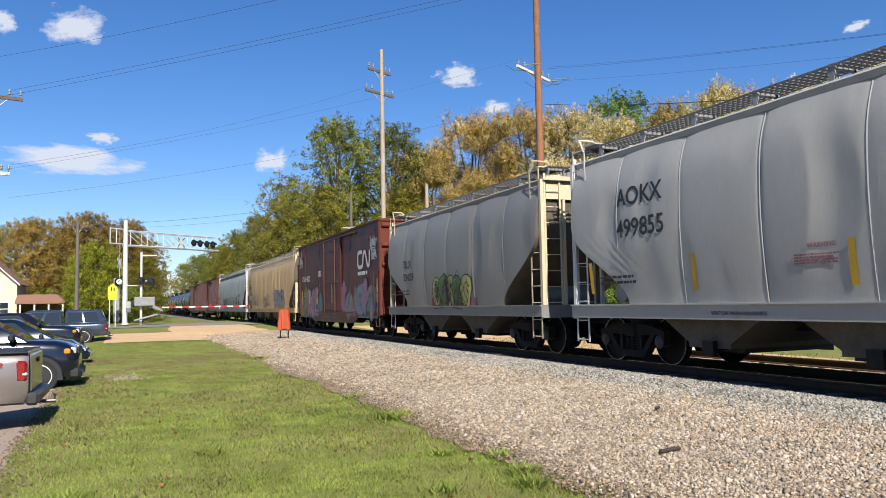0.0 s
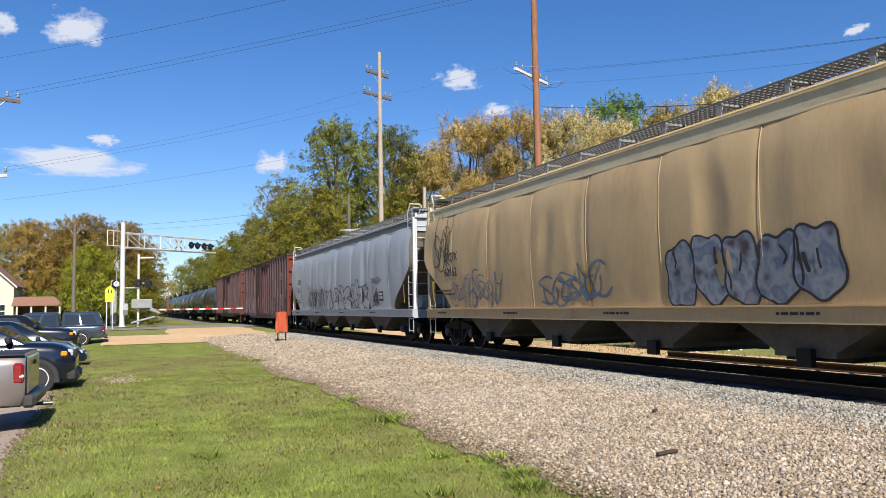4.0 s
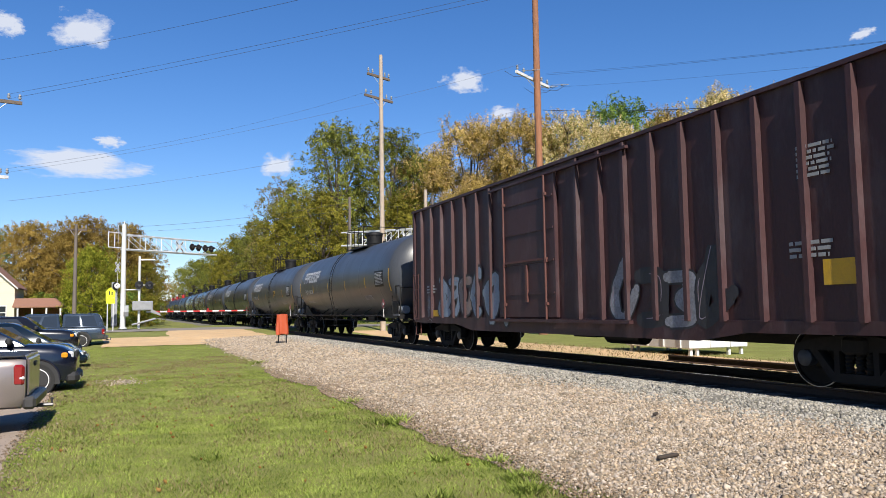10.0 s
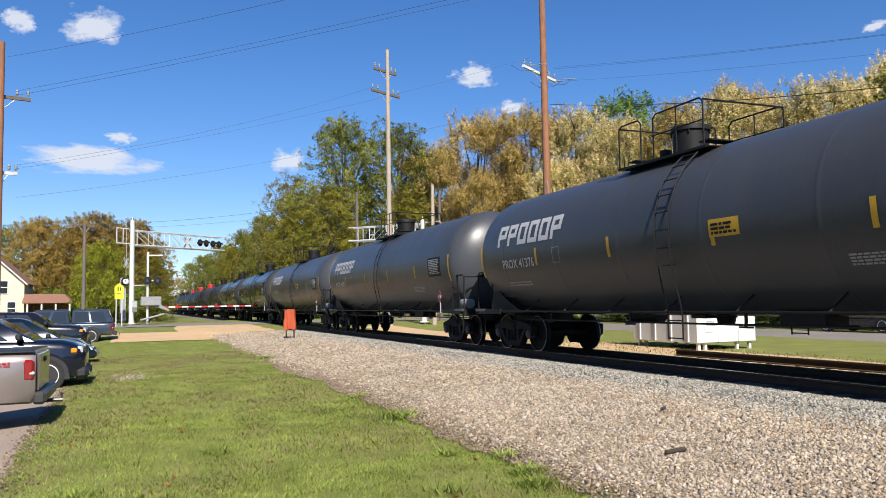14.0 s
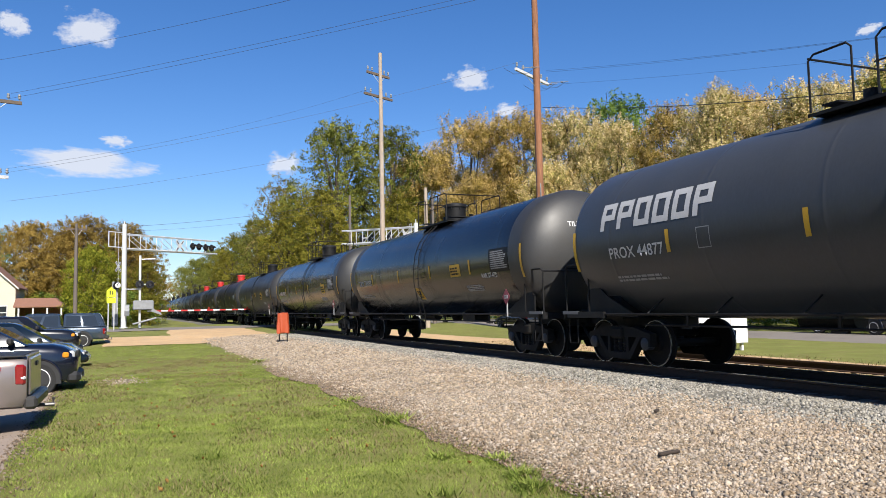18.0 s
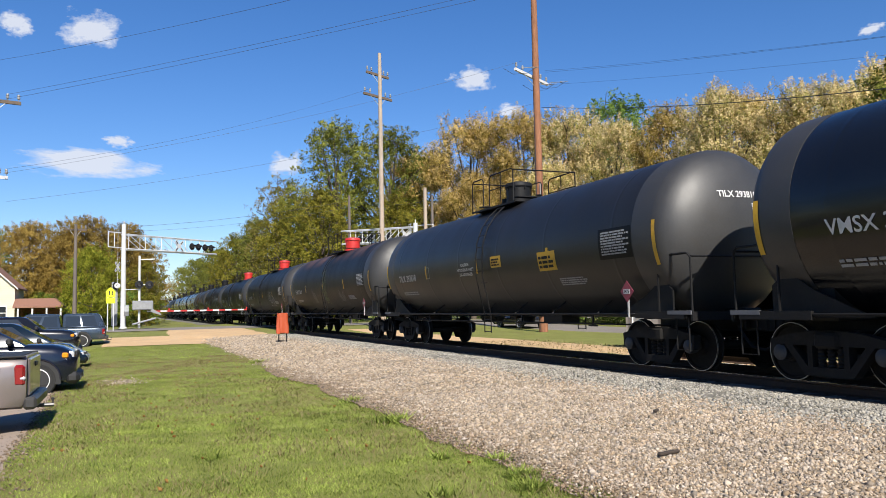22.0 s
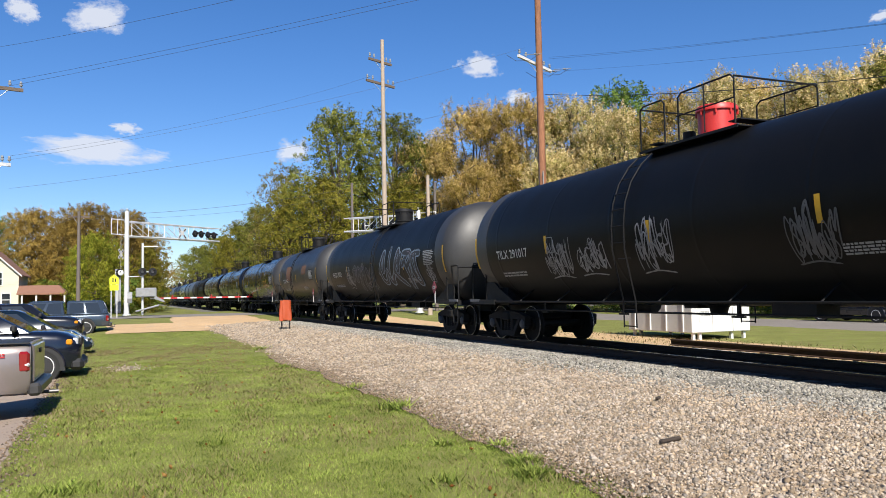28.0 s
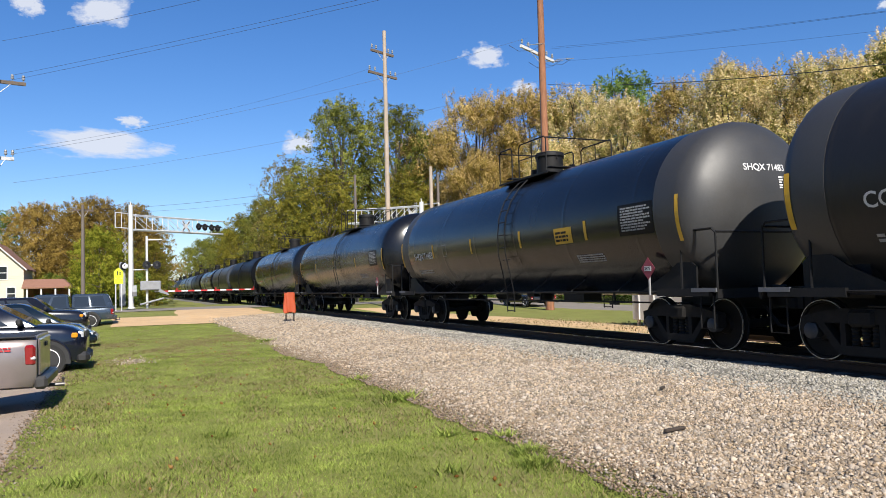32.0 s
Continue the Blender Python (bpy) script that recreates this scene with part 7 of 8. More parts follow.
def vehicle(name, label, kind_, paint, m, length=4.9, width=1.85, height=1.75, wheel=0.37, axles=(0.9, 3.9), hood=1.0, rake=0.9, capped=False, belt=None, trim="plastic"):
    """Built with its back at x = 0 and its front at x = length; m places it. hood: from the nose to the windscreen's foot."""
    v = thing(name, label, "car" if kind_ in ("sedan", "suv") else "pickup truck", m, "parked vehicles")
    L, H, hw = length, height, width / 2
    zb = belt or {"pickup": 0.66, "suv": 0.62, "sedan": 0.60}[kind_] * H
    zl = 0.30 if kind_ != "pickup" else 0.46
    drop = 0.28 if kind_ == "sedan" else 0.12
    nose = zb - drop
    if kind_ == "pickup":
        back = [(0.0, zl + 0.08, zb, hw * 0.95, 0.0), (0.06, zl, zb, hw * 0.985, 0.0), (0.5, zl, zb, hw, 0.0)]
    else:
        back = [(0.0, zl + 0.18, zb - 0.14, hw * 0.84, 0.0), (0.07, zl + 0.05, zb - 0.03, hw * 0.93, 0.0), (0.4, zl, zb, hw * 0.985, 0.0)]
    front = [(L - hood - 0.15, zl, zb, hw, 0.0), (L - hood, zl, zb - 0.01, hw, 0.03), (L - hood * 0.5, zl, zb - drop * 0.35, hw * 0.99, 0.05), (L - 0.28, zl, nose + 0.03, hw * 0.965, 0.05), (L - 0.10, zl + 0.04, nose - 0.05, hw * 0.91, 0.03), (L, zl + 0.12, nose - 0.17, hw * 0.80, 0.0)]
    body = part("body", loft(back + [(L * 0.4, zl, zb, hw, 0.0)] + front), M[paint], v, smooth=48)
    # wheel arches and wheels
    for ax in axles:
        for d in (-1, 1):
            r = wheel + 0.075
            arc = [(ax + r * math.cos(a), wheel + r * math.sin(a)) for a in [math.pi * i / 12 for i in range(13)]]
            sec = [p for p in arc if p[1] > zl - 0.01]
            sec = [(sec[0][0], zl - 0.015)] + sec + [(sec[-1][0], zl - 0.015)]
            part("wheel_well", Shape().prism(sec, d * (hw - 0.26), d * (hw + 0.004)), M["plastic"], v, smooth=0)
            lip = [(x, d * (hw + 0.004), z) for x, z in sec[1:-1]]
            part("arch_lip", Shape().tube(lip, 0.022, 6), M[paint], body)
            road_wheel(v, ax, d * (hw - 0.10), d, wheel)
    # greenhouse
    if kind_ == "pickup":
        x0 = 2.05 if not capped else 2.1
        cabin(v, paint, zb - 0.02, H, hw - 0.06, hw - 0.20, (x0, L - hood), (x0 + 0.12, L - hood - rake), ((0.06, 0.40), (0.47, 0.80)))
        part("bed_gap", Shape().box(x0 - 0.03, 0, (zl + zb) / 2, 0.02, width + 0.003, zb - zl - 0.06), M["plastic"], v, smooth=0)
        if capped:
            cp = cabin(v, paint, zb - 0.005, H - 0.01, hw - 0.05, hw - 0.17, (0.02, x0 - 0.08), (0.30, x0 - 0.10), ((0.16, 0.52), (0.56, 0.93)), "bed_cap")
            tagged(cp, "fibreglass bed cap")
        else:
            part("bed_floor", Shape().box(1.0, 0, zb + 0.003, 1.85, width - 0.26, 0.01), M["plastic"], v, smooth=0)
            for d in (-1, 1):
                part("bed_rail", Shape().chamfer(1.0, d * (hw - 0.07), zb + 0.004, 1.98, 0.08, 0.022, 0.008), M["plastic"], v)
        part("tailgate", Shape().chamfer(-0.012, 0, zb - 0.30, 0.05, width - 0.34, 0.54, 0.02), M[paint], v)
        part("tailgate_handle", Shape().chamfer(-0.045, 0, zb - 0.14, 0.03, 0.2, 0.07, 0.01), M["plastic"], v)
        part("rear_bumper", Shape().chamfer(-0.05, 0, zl + 0.08, 0.18, width - 0.10, 0.18, 0.04), M["bumper_grey"], v)
        part("tow_ball", Shape().cyl((-0.05, 0, zl - 0.04), (-0.30, 0, zl - 0.04), 0.028, 8).cyl((-0.28, 0, zl - 0.04), (-0.28, 0, zl + 0.03), 0.013, 8).lathe([(0.008, zl + 0.02), (0.025, zl + 0.035), (0.025, zl + 0.06), (0.008, zl + 0.075)], "z", 10, (-0.28, 0, 0)), M["bumper_grey"], v)
    else:
        top = (0.42, L - hood - rake) if kind_ == "suv" else (1.1, L - hood - rake)
        cabin(v, paint, zb - 0.02, H, hw - 0.05, hw - 0.22, (0.08, L - hood), top, ((0.05, 0.27), (0.30, 0.56), (0.59, 0.86)))
        part("rear_bumper", Shape().chamfer(0.0, 0, zl + 0.16, 0.18, width * 0.88, 0.24, 0.06), M[trim], v)
    # fittings
    tz = zb - 0.28
    for d in (-1, 1):
        tl = part("tail_light", Shape().chamfer(0.085, d * (hw - 0.05), tz + 0.02, 0.15, 0.10, 0.30, 0.035), M["lens_red"], v, "tall red tail light")
        part("reverse_lens", Shape().chamfer(0.045, d * (hw - 0.045), tz - 0.02, 0.08, 0.098, 0.06, 0.02), M["lens_clear"], tl)
        part("headlight", Shape().chamfer(L - 0.13, d * (hw * 0.86 - 0.16), nose - 0.12, 0.17, 0.34, 0.17, 0.04), M["lens_clear"], v)
        part("corner_light", Shape().chamfer(L - 0.22, d * (hw * 0.942), nose - 0.12, 0.13, 0.07, 0.12, 0.025), M["lens_amber" if kind_ == "suv" else "lens_clear"], v)
        part("mirror", Shape().chamfer(L - hood - rake * 0.35, d * (hw + 0.07), zb + 0.09, 0.13, 0.18, 0.15, 0.04), M["plastic"], v)
        for hx in ((L - hood - 1.15, 1.6) if kind_ != "pickup" else (L - hood - 1.15,)):
            part("door_handle", Shape().chamfer(hx, d * (hw + 0.006), zb - 0.14, 0.19, 0.025, 0.035, 0.01), M["plastic"], v)
        for lx in ((L - hood - 0.25, L - hood - 1.3, 1.2) if kind_ != "pickup" else (L - hood - 0.25, L - hood - 1.3)):
            part("door_seam", Shape().box(lx, d * (hw - 0.002), zl + (zb - zl) * 0.55, 0.014, 0.012, (zb - zl) * 0.8), M["plastic"], v, smooth=0)
        part("rub_strip", Shape().chamfer(L * 0.5, d * (hw + 0.004), zl + (zb - zl) * 0.42, L * 0.36, 0.02, 0.06, 0.008), M["plastic"], v)
    part("front_bumper", Shape().chamfer(L - 0.07, 0, zl + 0.10, 0.30, width * 0.94, 0.26, 0.08), M[trim], v)
    part("grille", Shape().chamfer(L - 0.02, 0, nose - 0.14, 0.06, width * 0.42, 0.18, 0.02), M["plastic"], v)
    for d in (-1, 1):
        part("fog_light", Shape().cyl((L + 0.07, d * hw * 0.62, zl + 0.08), (L + 0.09, d * hw * 0.62, zl + 0.08), 0.05, 12), M["lens_clear"], v)
    return v


def parked(x_end, y, z, nose_right, length):
    """Pose of a vehicle that stands across the lot, with one end at x_end on the grass side."""
    if nose_right:
        return Matrix.Translation((x_end - length, y, z))
    return Matrix.Translation((x_end, y, z)) @ Matrix.Rotation(math.pi, 4, "Z")


M["alloy"] = mat("alloy", (0.66, 0.66, 0.67), 0.4, metal=0.15, vary=0.15, scale=6, fine=40, bump=0)
M["bumper_grey"] = mat("bumper_grey", (0.0365, 0.03504, 0.03431), 0.4, vary=0.2, scale=4, fine=60, bump=0.05)
LZ = -0.515
pk = vehicle("pickup_truck", "silver-grey pickup truck backed up to the grass", "pickup", "paint_silver", parked(-1.30, 13.2, LZ, False, 5.1), 5.1, 1.78, 1.72, 0.35, (1.2, 4.2), 1.3, 0.8, belt=1.2)
part("side_decal", bars(Shape(), 0.0, 0.0, 0.42, 0.022, 2, random.Random(4)), M["gate_red"], pk, "red script on the bed").matrix_basis = Matrix.Translation((0.32, 0.892, 1.06)) @ Matrix.Rotation(radians(90), 4, "Z") @ Matrix.Rotation(0, 4, "X")
vehicle("suv", "dark navy sport utility vehicle with amber corner lights", "suv", "paint_navy", parked(-1.0, 19.55, LZ, True, 4.6), 4.6, 1.80, 1.66, 0.38, (0.85, 3.85), 0.95, 0.95, belt=1.14)
vehicle("sedan", "dark teal compact car with its nose at the grass", "sedan", "paint_teal", parked(-1.16, 27.3, LZ, True, 4.4), 4.4, 1.72, 1.56, 0.31, (0.8, 3.55), 0.9, 1.1, belt=0.92, trim="paint_teal")
vehicle("suv", "black sport utility vehicle with chrome trim", "suv", "paint_black", parked(-1.75, 34.9, LZ, True, 4.8), 4.8, 1.88, 1.74, 0.37, (0.95, 3.95), 1.25, 0.7, belt=1.2)
vehicle("pickup_truck", "slate blue pickup truck with a bed cap", "pickup", "paint_slate", parked(-1.0, 45.0, LZ, False, 5.8), 5.8, 2.0, 1.84, 0.42, (1.1, 4.75), 1.35, 0.75, capped=True, belt=1.13)
vehicle("suv", "black parked car behind the others", "suv", "paint_black", parked(-3.0, 40.2, LZ, True, 4.7), 4.7, 1.85, 1.75, 0.36, (0.9, 3.8), 1.1, 0.8)
vehicle("sedan", "black sedan parked on the far street", "sedan", "paint_black", Matrix.Translation((24.6, 43.2, -0.27)) @ Matrix.Rotation(radians(90), 4, "Z"), 4.8, 1.8, 1.46, 0.33, (0.95, 3.75), 1.15, 0.9)
vehicle("sedan", "dark sedan parked beyond the far lawn", "sedan", "paint_navy", Matrix.Translation((29.6, 21.5, -0.27)) @ Matrix.Rotation(radians(90), 4, "Z"), 4.8, 1.8, 1.46, 0.33, (0.95, 3.75), 1.15, 0.9)


# ---------------- trees ----------------
def foliage(name, low, high, through=0.28, patch=0.0, patch_scale=0.8):
    """Leaves: colour from leaf to leaf and from tree to tree, with some light through them."""
    m = bpy.data.materials.new(name)
    m.use_nodes = True
    nt = m.node_tree
    for n in list(nt.nodes):
        if n.type != "OUTPUT_MATERIAL":
            nt.nodes.remove(n)
    out = nt.nodes["Material Output"]
    geo, oi = nt.nodes.new("ShaderNodeNewGeometry"), nt.nodes.new("ShaderNodeObjectInfo")
    mix = nt.nodes.new("ShaderNodeMix")
    mix.data_type = "RGBA"
    mix.inputs["A"].default_value, mix.inputs["B"].default_value = (*low, 1), (*high, 1)
    nt.links.new(geo.outputs["Random Per Island"], mix.inputs["Factor"])
    hs = nt.nodes.new("ShaderNodeHueSaturation")
    mr = nt.nodes.new("ShaderNodeMapRange")
    mr.inputs["To Min"].default_value, mr.inputs["To Max"].default_value = 0.8, 1.2
    nt.links.new(oi.outputs["Random"], mr.inputs["Value"])
    nt.links.new(mr.outputs[0], hs.inputs["Value"])
    nt.links.new(mix.outputs["Result"], hs.inputs["Color"])
    if patch:
        tc, nz, mp = nt.nodes.new("ShaderNodeTexCoord"), nt.nodes.new("ShaderNodeTexNoise"), nt.nodes.new("ShaderNodeMapRange")
        nz.inputs["Scale"].default_value, nz.inputs["Detail"].default_value = patch_scale, 5
        nt.links.new(tc.outputs["Object"], nz.inputs["Vector"])
        mp.inputs["From Min"].default_value, mp.inputs["From Max"].default_value = 0.35, 0.65
        mp.inputs["To Min"].default_value, mp.inputs["To Max"].default_value = 1 - patch, 1 + patch
        nt.links.new(nz.outputs["Fac"], mp.inputs["Value"])
        nt.links.new(mp.outputs[0], hs.inputs["Value"])
    df, tr, ms = nt.nodes.new("ShaderNodeBsdfDiffuse"), nt.nodes.new("ShaderNodeBsdfTranslucent"), nt.nodes.new("ShaderNodeMixShader")
    ms.inputs[0].default_value = through
    nt.links.new(hs.outputs[0], df.inputs["Color"])
    nt.links.new(hs.outputs[0], tr.inputs["Color"])
    nt.links.new(df.outputs[0], ms.inputs[1])
    nt.links.new(tr.outputs[0], ms.inputs[2])
    nt.links.new(ms.outputs[0], out.inputs["Surface"])
    return m


LEAF = {
    "green": foliage("leaf_green", (0.068, 0.08688, 0.01662), (0.3022, 0.3022, 0.06422)),
    "olive": foliage("leaf_olive", (0.08874, 0.08191, 0.02047), (0.3003, 0.2457, 0.08191)),
    "yellow": foliage("leaf_yellow", (0.07972, 0.08541, 0.01253), (0.2847, 0.2448, 0.03986)),
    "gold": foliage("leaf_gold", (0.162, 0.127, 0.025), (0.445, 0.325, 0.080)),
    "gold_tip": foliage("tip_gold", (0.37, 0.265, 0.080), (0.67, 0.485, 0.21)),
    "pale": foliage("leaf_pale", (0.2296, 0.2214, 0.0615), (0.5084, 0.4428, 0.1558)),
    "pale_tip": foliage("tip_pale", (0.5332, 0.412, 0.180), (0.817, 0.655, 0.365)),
    "dark": foliage("leaf_dark", (0.0438, 0.08213, 0.01533), (0.208, 0.2847, 0.05475)),
    "rust": foliage("leaf_rust", (0.150, 0.102, 0.022), (0.41, 0.282, 0.080)),
    "bright": foliage("leaf_bright", (0.0657, 0.1022, 0.01168), (0.4088, 0.3942, 0.0511)),
}


def leaf_mesh(name, p, facing, size, rng, tips=None):
    """Small leaf pieces at the points p, as one mesh; tips: those of the second colour."""
    n = len(p)
    face = facing + np.array([0, 0, 0.3]) + rng.normal(0, 1, (n, 3)) * 0.5
    u = np.cross(face, rng.normal(0, 1, (n, 3)))
    u /= np.linalg.norm(u, axis=1)[:, None]
    w = np.cross(u, face)
    w /= np.linalg.norm(w, axis=1)[:, None]
    s = (size * rng.uniform(0.5, 1.35, n))[:, None]
    a, b, d, e = p - u * s, p + w * s * 0.55, p + u * s, p - w * s * 0.55
    v = np.stack([a, b, d, e], 1).reshape(-1, 3)
    me = bpy.data.meshes.new(name)
    me.vertices.add(4 * n)
    me.vertices.foreach_set("co", v.ravel())
    me.loops.add(4 * n)
    me.loops.foreach_set("vertex_index", np.arange(4 * n))
    me.polygons.add(n)
    me.polygons.foreach_set("loop_start", np.arange(0, 4 * n, 4))
    if tips is not None:
        me.polygons.foreach_set("material_index", tips.astype(np.int32))
    me.update(calc_edges=True)
    return me


def tree(species, seed, height=20.0, width=9.0, habit="round", label="", name="tree", sprays=900, per=44, leaf=0.098, gap=0.0):
    """A tree at the origin: tapered trunk, limbs, and a crown of leafy sprays round its boughs."""
    rng = np.random.default_rng(seed)
    rnd = random.Random(seed)
    t = thing(name, label, "tree" if name == "tree" else "bush")
    limbs = Shape()
    crown0 = height * (0.22 if habit != "spread" else 0.30)
    if name != "bush":
        limbs.cyl((0, 0, -0.4), (0, 0, crown0), height * 0.022, 10, height * 0.016)
        limbs.cyl((0, 0, crown0), (0.2, 0.1, height * 0.8), height * 0.016, 8, height * 0.004)
    lobes = []
    nl = 24 if name != "bush" else 12
    for k in range(nl):
        u = (k + 0.5) / nl
        z = crown0 + (height * 0.93 - crown0) * u
        prof = {"round": math.sin(math.pi * (0.16 + 0.78 * u)) ** 0.7, "spread": 0.35 + 0.75 * math.sin(math.pi * u) ** 0.8, "shoots": math.sin(math.pi * (0.22 + 0.68 * u)) ** 0.6}[habit]
        a = k * 2.4 + rnd.uniform(-0.4, 0.4)
        rr = width * 0.5 * prof * rnd.uniform(0.45, 0.88)
        c = (rr * math.cos(a), rr * math.sin(a), z)
        lobes.append((c, width * rnd.uniform(0.12, 0.23) * (0.75 + 0.4 * prof)))
        if name != "bush":
            zb = crown0 + (z - crown0) * 0.55
            limbs.cyl((0, 0, zb * 0.92), c, height * 0.008 * (1.2 - u * 0.6), 6, height * 0.002)
            for _ in range(3):
                tip = Vector(c) + Vector((rnd.uniform(-1, 1), rnd.uniform(-1, 1), rnd.uniform(0, 1))) * width * 0.14
                limbs.cyl(c, tuple(tip), height * 0.002, 4, height * 0.0008)
    lobes.append(((0, 0, height * 0.9), width * 0.14))
    per_l = max(6, sprays // len(lobes))
    roots, ways = [], []
    for c, r in lobes:
        d = rng.normal(0, 1, (per_l, 3))
        d /= np.linalg.norm(d, axis=1)[:, None]
        roots.append(np.array(c) + d * r * rng.uniform(0.30, 1.0, per_l)[:, None] * np.array([1, 1, 0.85]))
        ways.append(d)
    roots, ways = np.concatenate(roots), np.concatenate(ways)
    keep = (roots[:, 2] > (0.3 if name == "bush" else crown0 * 0.75)) & (rng.random(len(roots)) > gap)
    roots, ways = roots[keep], ways[keep]
    m = len(roots)
    # each spray runs out from its bough: upright in maples, loose and drooping in locusts
    climb = {"shoots": 1.5, "round": 0.35, "spread": 0.1}[habit]
    run = ways * 0.7 + np.array([0, 0, climb]) + rng.normal(0, 0.3, (m, 3))
    run /= np.linalg.norm(run, axis=1)[:, None]
    length = rng.uniform(0.5, 1.25, m) * {"shoots": 1.25, "round": 0.95, "spread": 1.05}[habit]
    u = rng.random((m, per)) ** 0.85
    fat = {"shoots": 0.21, "round": 0.26, "spread": 0.24}[habit]
    off = rng.normal(0, 1, (m, per, 3)) * (fat * (1.05 - u * 0.8))[:, :, None]
    p = roots[:, None, :] + run[:, None, :] * (u * length[:, None])[:, :, None] + off
    p[:, :, 2] -= (0.0 if habit == "shoots" else 0.22) * (u * length[:, None]) ** 2
    p = p.reshape(-1, 3)
    facing = np.repeat(ways * 0.8 + run * 0.3, per, axis=0)
    two = species + "_tip" in LEAF
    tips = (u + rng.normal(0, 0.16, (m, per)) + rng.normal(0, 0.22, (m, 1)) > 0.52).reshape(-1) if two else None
    if name != "bush":
        part("trunk", limbs, M["bark"], t, smooth=60)
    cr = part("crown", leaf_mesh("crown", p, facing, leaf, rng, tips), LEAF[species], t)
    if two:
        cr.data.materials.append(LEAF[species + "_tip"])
    return t


PROTO = {
    "green": tree("green", 1, 20, 9.5, "round", "tall green locust tree just turning yellow"),
    "green2": tree("green", 2, 20, 10.5, "spread", "broad green tree with open feathery crown"),
    "olive": tree("olive", 12, 20, 11, "spread", "thin-leaved tree turning olive brown", sprays=700, per=34, gap=0.15),
    "yellow": tree("yellow", 3, 16, 9.5, "round", "yellow-green tree in early autumn colour"),
    "gold": tree("gold", 4, 20, 11, "shoots", "silver maple with tan and gold autumn leaves", sprays=2300, per=38, leaf=0.085),
    "pale": tree("pale", 5, 20, 10.5, "shoots", "maple with pale olive and gold leaves", sprays=2300, per=38, leaf=0.085),
    "dark": tree("dark", 6, 20, 11, "round", "dense tree with dark green leaves"),
    "rust": tree("rust", 7, 16, 12, "round", "rusty orange-brown autumn tree", sprays=1500),
    "bright": tree("bright", 8, 10, 8.5, "round", "bright yellow-green tree beside the road"),
    "bush": tree("yellow", 9, 4.2, 6.5, "round", "untidy shrub with yellow-green leaves", "bush", 300, 36, 0.085),
    "bush2": tree("dark", 10, 4.2, 7.0, "round", "dense shrub with dark green leaves", "bush", 300, 36, 0.085),
}
BASE_H = {"green": 20, "olive": 20, "green2": 20, "yellow": 16, "gold": 20, "pale": 20, "dark": 20, "rust": 16, "bright": 10, "bush": 4.2, "bush2": 4.2}
USED = set()
TRND = random.Random(5)


def plant(kind_, x, y, h, wide=1.0):
    turn = TRND.uniform(0, 6.28)
    m = Matrix.Translation((x, y, gz(x, y) - 0.05)) @ Matrix.Rotation(turn, 4, "Z")
    k = h / BASE_H[kind_]
    if kind_ in USED:
        ob = copy_thing(PROTO[kind_], m)
    else:
        ob = PROTO[kind_]
        ob.matrix_world = m
        USED.add(kind_)
    ob.scale = (k * wide, k * wide, k)
    tagged(ob, group="trees beyond the track" if x > 9 else "trees beyond the road")


# beyond the crossing, along the line
for row in (("yellow", 17.5, 149, 13.0), ("green", 15.5, 195, 15), ("olive", 20.4, 105, 20.6), ("green", 22.5, 86, 24.2), ("green2", 29.5, 87, 24.2), ("yellow", 19.4, 80, 14.4), ("yellow", 18.2, 93, 15.5), ("green", 19.0, 122, 17.0), ("yellow", 17.5, 135, 15.0), ("green", 17.0, 168, 15.5), ("yellow", 26.0, 74, 13.0)):
    plant(*row)
# behind the far street
for row in (("gold", 35.8, 77, 22.6), ("gold", 39.2, 70.5, 22.2), ("pale", 41.9, 66, 21.0), ("gold", 34.0, 88, 21.0), ("dark", 56, 76, 27.2), ("pale", 43.0, 60.5, 18.6), ("pale", 38.0, 64.0, 15.0), ("gold", 32.5, 70.0, 14.5)):
    plant(*row)
for row in (("pale", 39.8, 42.6, 16.9), ("gold", 45.6, 54.5, 19.0), ("pale", 42.0, 37.2, 16.2), ("pale", 42.5, 31.0, 15.6), ("dark", 50.5, 33.5, 19.0), ("gold", 47.0, 47.0, 18.6), ("gold", 42.5, 25.5, 15.5), ("dark", 46, 17, 16), ("pale", 52, 42, 18), ("green", 32.8, 23.0, 13.4)):
    plant(*row)
# back rows that close the gaps
for row in (("dark", 36, 100, 19), ("green", 28, 112, 20), ("dark", 46, 88, 19), ("yellow", 24, 128, 17), ("green2", 52, 66, 17), ("dark", 56, 54, 17), ("dark", 58, 40, 16), ("green", 22, 150, 17), ("green", 21, 185, 17), ("dark", 60, 26, 16), ("yellow", 20, 230, 17), ("green", 18, 280, 18), ("rust", 3, 300, 18), ("green", -6, 260, 18)):
    plant(*row)
# beyond the road, over the house
for row in (("rust", -12.5, 119, 14.8), ("rust", -5.6, 116, 15.4), ("rust", -0.6, 118, 14.6), ("dark", -19, 138, 15.6), ("bright", -3.3, 88, 8.6, 0.8), ("rust", -19.5, 108, 13.4), ("rust", 1.8, 132, 13.5), ("green", -28, 120, 15), ("rust", -9, 130, 14.5), ("yellow", 2.5, 112, 9.0)):
    plant(*row)
